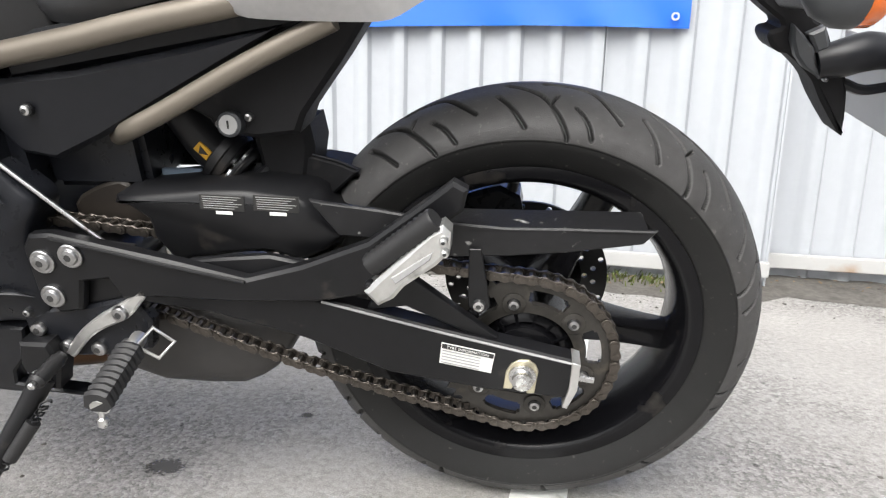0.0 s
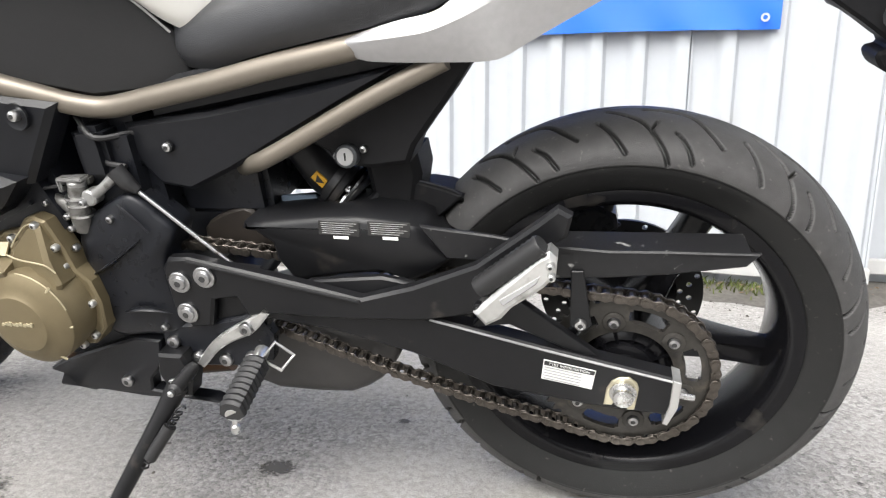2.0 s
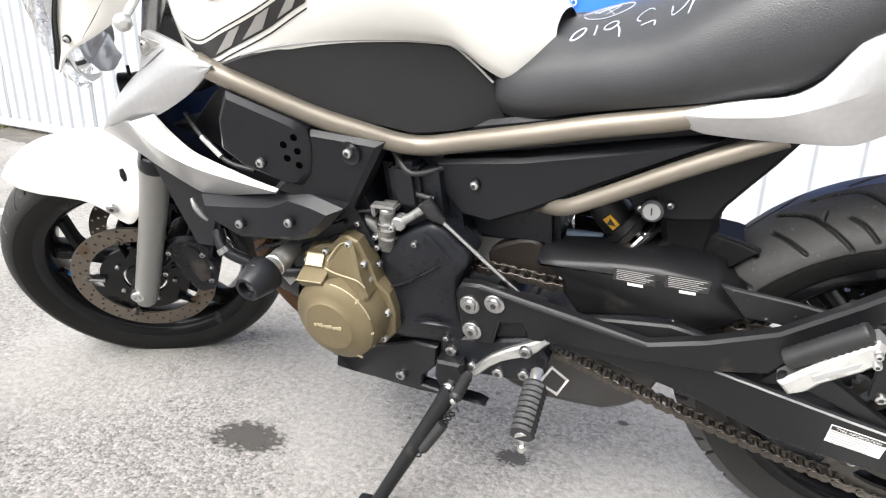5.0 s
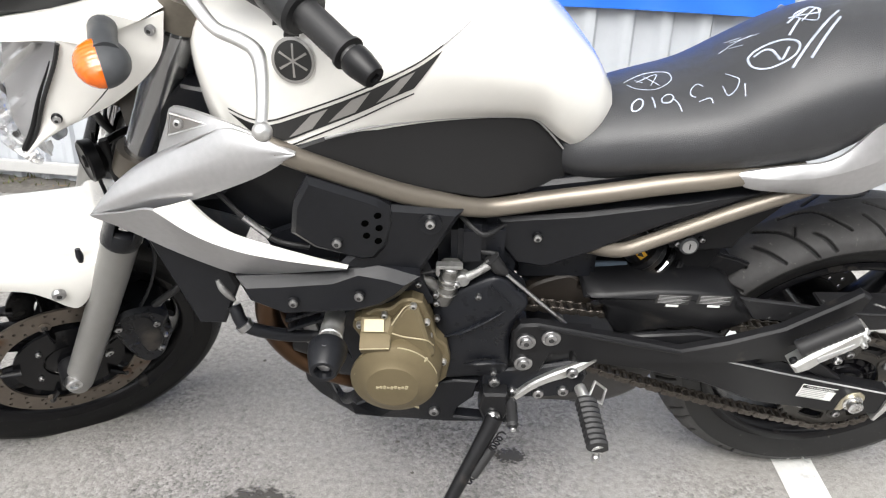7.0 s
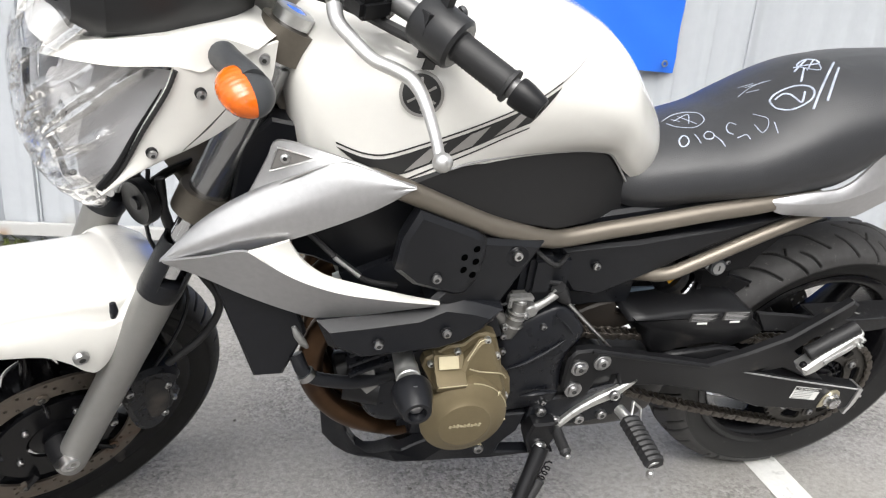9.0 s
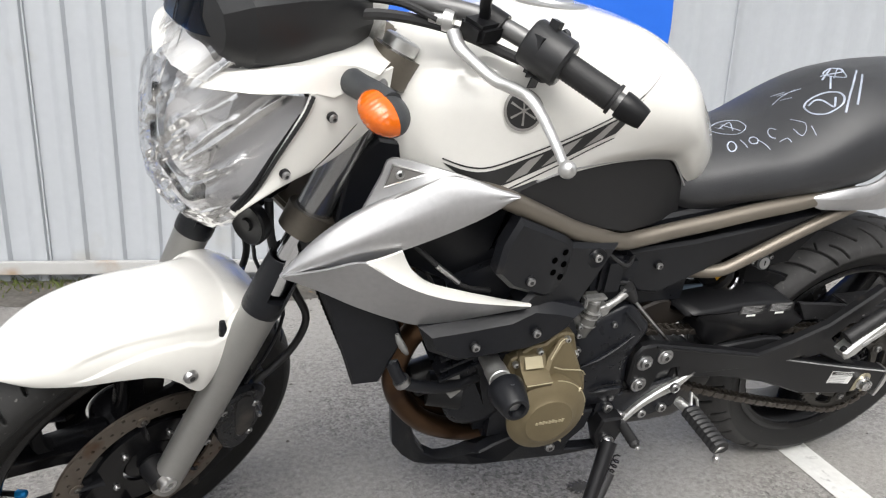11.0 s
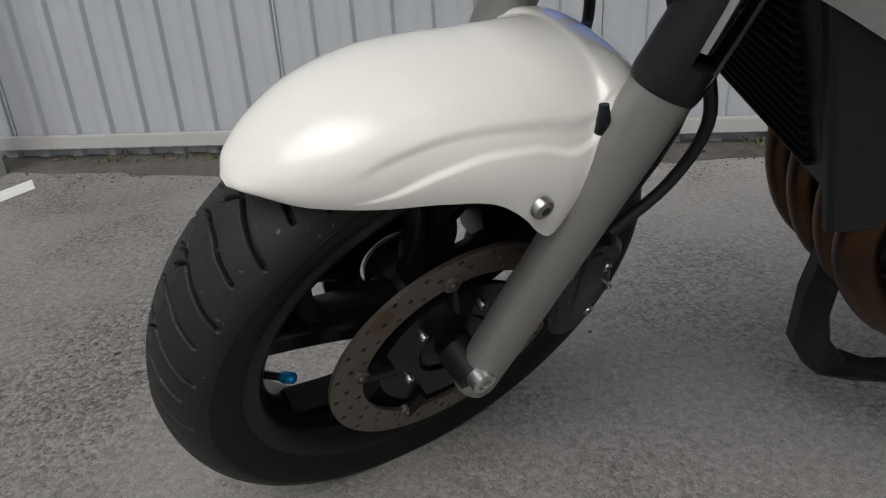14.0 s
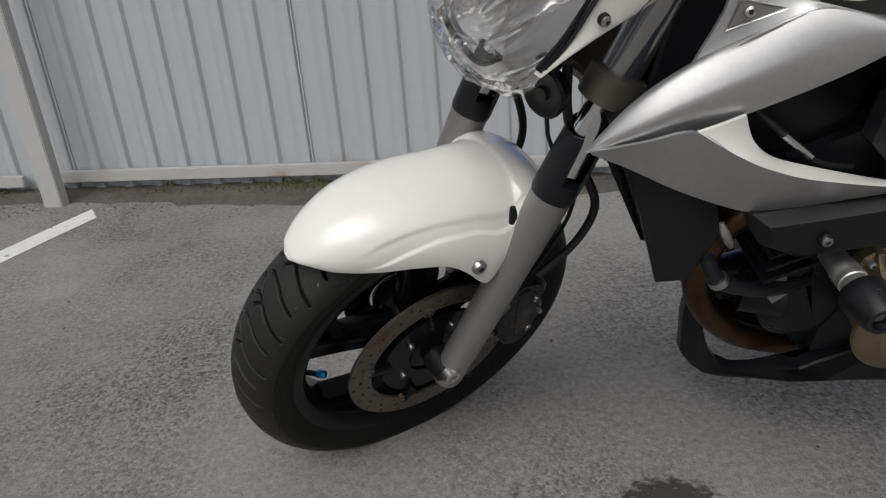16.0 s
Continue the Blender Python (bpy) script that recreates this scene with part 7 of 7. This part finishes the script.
INV = BIKE.inverted()
foot_w = Vector((-0.628, 0.760, 0.012))
foot_b = INV @ foot_w
stand = part("side_stand", tube([(-0.618, -0.185, 0.285), (-0.636, -0.205, 0.252), tuple((Vector((-0.636, -0.205, 0.252)) * 0.5 + foot_b * 0.5)), tuple(foot_b)], [0.016, 0.014, 0.0125, 0.011], 14), SATIN, bike, "black side stand")
part("stand_bracket", plate([(-0.640, 0.335), (-0.600, 0.335), (-0.592, 0.300), (-0.605, 0.262), (-0.635, 0.262), (-0.648, 0.300)], -0.182, 0.03, 0.004), SATIN, stand)
bolt(stand, (-0.622, -0.188, 0.283), 0.010, (0, -1, 0), STEEL, 0.013)
part("stand_foot", box(-0.035, 0.035, -0.022, 0.022, -0.010, 0.0, 0.003), SATIN, stand, move=Matrix.Translation(foot_b) @ BIKE.to_3x3().inverted().to_4x4())
top_s, end_s = Vector((-0.606, -0.205, 0.262)), Vector((-0.636, -0.205, 0.252)) * 0.55 + foot_b * 0.45 + Vector((0.014, 0, 0))
coil = []
for q in np.linspace(0, 1, 70):
    c = top_s.lerp(end_s, q)
    coil.append((c.x + 0.0065 * math.cos(q * 70), c.y + 0.0065 * math.sin(q * 70), c.z))
part("stand_spring", tube(coil, 0.0016, 6, 1), SATIN, stand, "dark return spring")
part("spring_sleeve", tube([tuple(top_s.lerp(end_s, 0.3)), tuple(top_s.lerp(end_s, 0.85))], 0.0095, 12), GRIPS, stand)

# ---- swing arm, chain and final drive ----
arm = part("swing_arm", plate([(-0.500, 0.450), (-0.400, 0.435), (-0.300, 0.418), (-0.240, 0.402), (-0.098, 0.366), (0.063, 0.329), (0.058, 0.272), (-0.044, 0.280), (-0.164, 0.299), (-0.268, 0.344), (-0.380, 0.375), (-0.500, 0.390)], -0.157, 0.026, 0.005), SATIN, bike, "black box-section swing arm")
part("right_arm", mirrored(plate([(-0.500, 0.450), (-0.400, 0.435), (-0.300, 0.418), (-0.240, 0.402), (-0.098, 0.366), (0.063, 0.329), (0.058, 0.272), (-0.044, 0.280), (-0.164, 0.299), (-0.268, 0.344), (-0.380, 0.375), (-0.500, 0.390)], -0.157, 0.026, 0.005)), SATIN, arm)
part("cross_tube", tube([(-0.535, -0.13, 0.42), (-0.535, 0.13, 0.42)], 0.032, 18), SATIN, arm)
part("arm_edge_seam", tube([(-0.240, -0.1575, 0.400), (-0.098, -0.1575, 0.364), (0.060, -0.1575, 0.327)], 0.0016, 6), GREY_INK, arm)
part("arm_brace", plate([(-0.190, 0.385), (-0.156, 0.428), (-0.134, 0.434), (-0.030, 0.352), (-0.055, 0.352), (-0.140, 0.392)], -0.148, 0.012, 0.002), SATIN, arm)
label_plate = part("tyre_label", plate([(-0.097, 0.350), (-0.033, 0.337), (-0.038, 0.308), (-0.101, 0.320)], -0.1576, 0.0008, 0.0002), PAPER, arm, "white tyre information sticker")
part("label_heading", plate([(-0.096, 0.3485), (-0.034, 0.3362), (-0.0353, 0.3300), (-0.097, 0.3422)], -0.1585, 0.0006, 0.0001), INK, label_plate)
for k in range(5):
    part("text_bar", plate([(-0.096 - 0.0007 * k, 0.3395 - 0.0042 * k), (-0.050 - 0.0007 * k, 0.3303 - 0.0042 * k), (-0.050 - 0.0007 * k, 0.3293 - 0.0042 * k), (-0.096 - 0.0007 * k, 0.3385 - 0.0042 * k)], -0.1585, 0.0006, 0.0001), GREY_INK, label_plate)
txt = bpy.data.curves.new("heading", "FONT")
txt.body, txt.size, txt.extrude = "TYRE INFORMATION", 0.0055, 0.0001
txt.materials.append(PAPER)
heading = new("heading", txt)
heading.parent = label_plate
heading.matrix_basis = Matrix.Translation((-0.0915, -0.1593, 0.3430)) @ Matrix(((0.981, 0.195, 0, 0), (0, 0, -1, 0), (-0.195, 0.981, 0, 0), (0, 0, 0, 1)))
axle = part("rear_axle", lathe([(-0.3, 0.012), (-0.002, 0.012), (0.0, 0.0125), (0.010, 0.0125), (0.012, 0.009), (0.012, 0.006)], (0.000, -0.163, 0.3075), (0, -1, 0), 20), STEEL, bike, "bright rear axle")
part("axle_washer", lathe([(0, 0.0165), (0.003, 0.0165), (0.004, 0.015)], (0.000, -0.159, 0.3075), (0, -1, 0), 24), STEEL, axle)
part("adjuster_plate", plate([(-0.023, 0.287), (-0.020, 0.312), (-0.014, 0.324), (-0.005, 0.330), (0.007, 0.331), (0.016, 0.324), (0.019, 0.315), (0.015, 0.282), (0.006, 0.281), (0.004, 0.290), (-0.003, 0.296), (-0.009, 0.293), (-0.013, 0.287)], -0.1595, 0.003, 0.001), material("yellow_zinc", (0.52, 0.48, 0.36), 0.35, 0.85, 0, 0.15, 90), axle, "yellowish zinc adjuster plate")
part("adjuster_end", plate([(0.058, 0.332), (0.068, 0.328), (0.066, 0.290), (0.055, 0.262), (0.049, 0.264), (0.056, 0.292)], -0.161, 0.03, 0.001), ALLOY, arm, "bright adjuster end plate")
part("adjuster_bolt", tube([(0.06, -0.148, 0.302), (0.086, -0.148, 0.298)], 0.004, 8), STEEL, arm)

# sprocket and chain
RC = (0.002, 0.307)
rs = 0.1115
# the toothed plate: rings from the hub bore out to the teeth, with six kidney-shaped windows cut through
N = 144
rings = []
for r in (0.062, 0.068, 0.0755, 0.0785, 0.0925, 0.0955, 0.1020, 0.1060):
    rings.append([(RC[0] + r * math.cos(2 * math.pi * k / N), -0.1160 + (0.0016 if r < 0.07 else 0.0), RC[1] + r * math.sin(2 * math.pi * k / N)) for k in range(N)])
rings.append([(RC[0] + (rs + (0.0045 if k % 3 == 0 else -0.0035)) * math.cos(2 * math.pi * k / N), -0.1150, RC[1] + (rs + (0.0045 if k % 3 == 0 else -0.0035)) * math.sin(2 * math.pi * k / N)) for k in range(N)])
plate_bm = grid_mesh(rings, False, True)
gone = []
for f in plate_bm.faces:
    c = f.calc_center_median()
    r, a = math.hypot(c.x - RC[0], c.z - RC[1]), math.degrees(math.atan2(c.z - RC[1], c.x - RC[0]))
    off = abs((a - 71 + 30) % 60 - 30)
    if 0.0785 < r < 0.0925 and off < 17 or 0.0755 < r < 0.0955 and off < 14:
        gone.append(f)
bmesh.ops.delete(plate_bm, geom=gone, context="FACES")
bmesh.ops.solidify(plate_bm, geom=list(plate_bm.faces), thickness=0.0065)
sprocket = part("rear_sprocket", plate_bm, SPROCKET, bike, "dusty steel rear sprocket with kidney-shaped windows")
for k in range(6):
    a = radians(101 + 60 * k)
    c = (RC[0] + 0.0775 * math.cos(a), RC[1] + 0.0775 * math.sin(a))
    part("bolt_seat", lathe([(-0.002, 0.0145), (0.0018, 0.0145), (0.0028, 0.0130)], (c[0], -0.116, c[1]), (0, -1, 0), 20), SPROCKET, sprocket)
    bolt(sprocket, (c[0], -0.1195, c[1]), 0.0090, (0, -1, 0), FASTENER, 0.0095)
part("sprocket_carrier", lathe([(0.05, 0.064), (0.098, 0.063), (0.106, 0.054), (0.109, 0.046), (0.104, 0.042), (0.112, 0.038), (0.116, 0.028), (0.110, 0.016)], (RC[0], 0, RC[1]), (0, -1, 0), 48), RIM, sprocket)
for k in range(14):
    a = 2 * math.pi * k / 14
    part("carrier_rib", box(-0.012, 0.012, -0.0022, 0.0022, -0.0022, 0.0022, 0.0006), RIM, sprocket, move=Matrix.Translation((RC[0] + 0.048 * math.cos(a), -0.107, RC[1] + 0.048 * math.sin(a))) @ Matrix.Rotation(-a, 4, "Y"))
FS, rf = (-0.585, 0.440), 0.040


def tangent(c0, r0, c1, r1, side):
    d = np.array(c1) - np.array(c0)
    L = np.linalg.norm(d)
    base = math.atan2(d[1], d[0])
    off = math.acos((r0 - r1) / L)
    a = base + side * off
    n = np.array([math.cos(a), math.sin(a)])
    return np.array(c0) + r0 * n, np.array(c1) + r1 * n, a


t0, t1, at = tangent(RC, rs, FS, rf, -1)
b0, b1, ab = tangent(RC, rs, FS, rf, 1)
path = []
lo_pt, hi_pt = (b0, b1), (t0, t1)
if t0[1] < b0[1]:
    lo_pt, hi_pt, at, ab = (t0, t1), (b0, b1), ab, at
ang0 = math.atan2(lo_pt[0][1] - RC[1], lo_pt[0][0] - RC[0])
ang1 = math.atan2(hi_pt[0][1] - RC[1], hi_pt[0][0] - RC[0])
while ang1 < ang0:
    ang1 += 2 * math.pi
path += [(RC[0] + rs * math.cos(a), RC[1] + rs * math.sin(a)) for a in np.linspace(ang0, ang1, 60)]
g0 = math.atan2(hi_pt[1][1] - FS[1], hi_pt[1][0] - FS[0])
g1 = math.atan2(lo_pt[1][1] - FS[1], lo_pt[1][0] - FS[0])
while g1 < g0:
    g1 += 2 * math.pi
path += [(FS[0] + rf * math.cos(a), FS[1] + rf * math.sin(a)) for a in np.linspace(g0, g1, 24)]
sag = [lo_pt[1] + (lo_pt[0] - lo_pt[1]) * q + np.array([0, -0.016 * math.sin(math.pi * q)]) for q in np.linspace(0, 1, 20)[1:-1]]
path += [tuple(q) for q in sag]
loop = np.array(path + path[:1])
lens_ = np.r_[0, np.cumsum(np.linalg.norm(np.diff(loop, axis=0), axis=1))]
links = 2 * round(lens_[-1] / 0.015875 / 2)
pos = even(loop, links + 1)[:-1]


def chain_link(wide):
    """One link lying along x, its pins half a pitch apart from the middle: two waisted side plates and two rollers."""
    h = 0.015875 / 2
    out = []
    prof = [(h + 0.0068 * math.cos(a), 0.0068 * math.sin(a)) for a in np.linspace(-math.pi / 2, math.pi / 2, 7)] + [(0, 0.0050)] + [(-h + 0.0068 * math.cos(a), 0.0068 * math.sin(a)) for a in np.linspace(math.pi / 2, 1.5 * math.pi, 7)] + [(0, -0.0050)]
    y0 = 0.0098 if wide else 0.0072
    for s in (-1, 1):
        out.append(plate(prof, s * y0 - 0.001, 0.002, 0.0004))
    for s in (-1, 1):
        out.append(lathe([(-0.0118, 0.003), (-0.0118, 0.0036), (0.0118, 0.0036), (0.0118, 0.003)] if wide else [(-0.006, 0.0051), (0.006, 0.0051)], (s * h, 0, 0), (0, 1, 0), 8))
    me = bpy.data.meshes.new("chain_link")
    bm = join(*out)
    bm.to_mesh(me)
    bm.free()
    me.materials.append(CHAIN)
    return me


chain = thing("drive_chain", "", "")
chain.parent = bike
tagged(chain, "greasy brown drive chain")
link_meshes = (chain_link(True), chain_link(False))
for k in range(links):
    a, b = pos[k], pos[(k + 1) % links]
    d = b - a
    ob = new("chain_link", link_meshes[k % 2])
    ob.parent = chain
    ob.matrix_basis = Matrix.Translation(((a[0] + b[0]) / 2, -0.1125, (a[1] + b[1]) / 2)) @ Matrix.Rotation(-math.atan2(d[1], d[0]), 4, "Y")

SCUFFED = material("scuffed_black_plastic", (0.010, 0.010, 0.011), 0.42, 0, 0, 0.3, 90, 0.25, 1300, (0.30, 0.30, 0.29), 0.10, 70, 0.3)
# chain guard, arm cover with stickers
guard = part("chain_guard", join(plate([(-0.246, 0.524), (-0.230, 0.521), (-0.164, 0.513), (-0.086, 0.500), (-0.021, 0.495), (0.041, 0.496), (0.141, 0.495), (0.127, 0.479), (0.043, 0.466), (-0.021, 0.460), (-0.082, 0.457), (-0.176, 0.478), (-0.215, 0.480)], -0.142, 0.006, 0.002), box(-0.10, 0.132, -0.142, -0.085, 0.4890, 0.4945, 0.002)), SCUFFED, bike, "scuffed black chain guard")
part("guard_stay", plate([(-0.064, 0.470), (-0.050, 0.470), (-0.040, 0.395), (-0.052, 0.384), (-0.066, 0.395)], -0.146, 0.004, 0.001), SATIN, guard)
bolt(guard, (-0.053, -0.149, 0.398), 0.009, (0, -1, 0), STEEL)
acover = part("arm_cover", plate([(-0.484, 0.522), (-0.455, 0.523), (-0.377, 0.531), (-0.325, 0.532), (-0.262, 0.524), (-0.244, 0.516), (-0.242, 0.503), (-0.207, 0.477), (-0.235, 0.456), (-0.267, 0.442), (-0.304, 0.454), (-0.347, 0.450), (-0.412, 0.438), (-0.428, 0.439), (-0.447, 0.470), (-0.449, 0.492), (-0.470, 0.508), (-0.488, 0.512)], -0.140, 0.10, 0.008), SATIN, bike, "black swing arm cover with warning stickers", 60)
for x0, x1 in ((-0.376, -0.322), (-0.311, -0.257)):
    st_ = part("warning_sticker", plate([(x0, 0.5285), (x1, 0.5265), (x1 - 0.002, 0.507), (x0 - 0.002, 0.509)], -0.1408, 0.0007, 0.0002), INK, acover, "black warning sticker with pale print")
    for k in range(6):
        part("text_bar", plate([(x0 + 0.003, 0.5262 - 0.0028 * k), (x1 - 0.004 - 0.005 * (k % 3), 0.5246 - 0.0028 * k), (x1 - 0.004 - 0.005 * (k % 3), 0.5239 - 0.0028 * k), (x0 + 0.003, 0.5255 - 0.0028 * k)], -0.1414, 0.0005, 0.0001), GREY_INK, st_)
    part("text_tag", plate([(x0 + 0.017, 0.5075), (x0 + 0.037, 0.5068), (x0 + 0.037, 0.5028), (x0 + 0.017, 0.5035)], -0.1412, 0.0007, 0.0002), PAPER, acover)

# shock absorber and the dark parts round it
shock = part("shock_absorber", tube([(-0.425, -0.050, 0.605), (-0.398, -0.050, 0.560), (-0.378, -0.050, 0.540)], [0.026, 0.0275, 0.0275], 20), SATIN, bike, "black shock absorber")
sd, su = np.array([0.76, 0, -0.65]), np.array([0.65, 0, 0.76])
hel = [tuple(np.array([-0.372, -0.050, 0.540]) + sd * 0.085 * q + 0.031 * math.cos(q * 24) * su + 0.031 * math.sin(q * 24) * np.array([0, 1, 0])) for q in np.linspace(0, 1, 110)]
part("spring", tube(hel, 0.006, 8, 1), SATIN, shock, "black shock spring")
part("damper_rod", tube([(-0.378, -0.050, 0.545), (-0.310, -0.050, 0.487)], 0.013, 14), CHROME, shock)
part("adjuster_ring", lathe([(-0.004, 0.036), (0.006, 0.038), (0.008, 0.036), (0.016, 0.036), (0.018, 0.034)], (-0.382, -0.050, 0.548), tuple(sd), 28), SATIN, shock)
part("spring_seat", lathe([(0, 0.038), (0.003, 0.040), (0.006, 0.038)], (-0.365, -0.050, 0.533), tuple(sd), 28), CHROME, shock, "bright spring seat")
part("shock_sticker", plate([(-0.406, 0.562), (-0.396, 0.571), (-0.383, 0.557), (-0.392, 0.547)], -0.0785, 0.004, 0.0005), YELLOW, shock, "yellow warning sticker")
part("sticker_mark", plate([(-0.400, 0.556), (-0.396, 0.566), (-0.388, 0.554)], -0.0792, 0.002, 0.0002), INK, shock)
part("battery_box", box(-0.60, -0.465, -0.09, 0.09, 0.512, 0.64, 0.01), DARK, bike)
part("reservoir_strip", box(-0.461, -0.408, -0.066, -0.059, 0.516, 0.531, 0.001), material("dull_blue_strip", (0.13, 0.17, 0.22), 0.5, 0.0), bike, "dull blue strip by the battery box")
part("pivot_bracket", plate([(-0.575, 0.490), (-0.545, 0.512), (-0.505, 0.524), (-0.488, 0.512), (-0.488, 0.500), (-0.455, 0.488), (-0.447, 0.478), (-0.470, 0.462), (-0.560, 0.455)], -0.092, 0.02, 0.004, None, 0.0, 2), material("brown_stained_casting", (0.020, 0.016, 0.013), 0.5, 0.2, 0, 0.4, 40, 0.3, 400, (0.05, 0.038, 0.028), 0.2, 20), bike, "brown-stained cast pivot bracket above the chain")
# black sheet added so that the shaded gap behind the shock stays dark
part("shock_gap_shade", plate([(-0.60, 0.50), (-0.60, 0.68), (-0.34, 0.68), (-0.335, 0.600), (-0.352, 0.592), (-0.362, 0.575), (-0.350, 0.560), (-0.33, 0.545), (-0.33, 0.50)], 0.035, 0.012, 0.002), MATT, bike, "black sheet standing in for the shade behind the shock absorber")
part("airbox", box(-0.90, -0.55, -0.095, 0.095, 0.66, 0.81, 0.02), BLACK, bike, "black air box under the tank")
rear_cal = part("rear_caliper", plate([(-0.098, 0.425), (-0.092, 0.450), (-0.060, 0.460), (-0.038, 0.465), (-0.010, 0.450), (-0.006, 0.428), (-0.03, 0.410), (-0.08, 0.410)], 0.062, 0.055, 0.006), DARK, bike, "black rear brake caliper")
part("caliper_bracket", plate([(-0.045, 0.41), (0.035, 0.41), (0.028, 0.33), (-0.02, 0.30), (-0.07, 0.34)], 0.104, 0.014, 0.003, None, 0.0, 3), SATIN, rear_cal)
part("brake_hose", tube([(-0.03, 0.09, 0.445), (-0.06, 0.10, 0.475), (-0.14, 0.11, 0.47), (-0.25, 0.12, 0.46)], 0.005, 8), GRIPS, rear_cal)
part("bleed_nipple", lathe([(0, 0.008), (0.014, 0.008), (0.016, 0.004), (0.026, 0.004)], (-0.022, 0.075, 0.455), (0.2, 0, 1), 10), GRIPS, rear_cal)
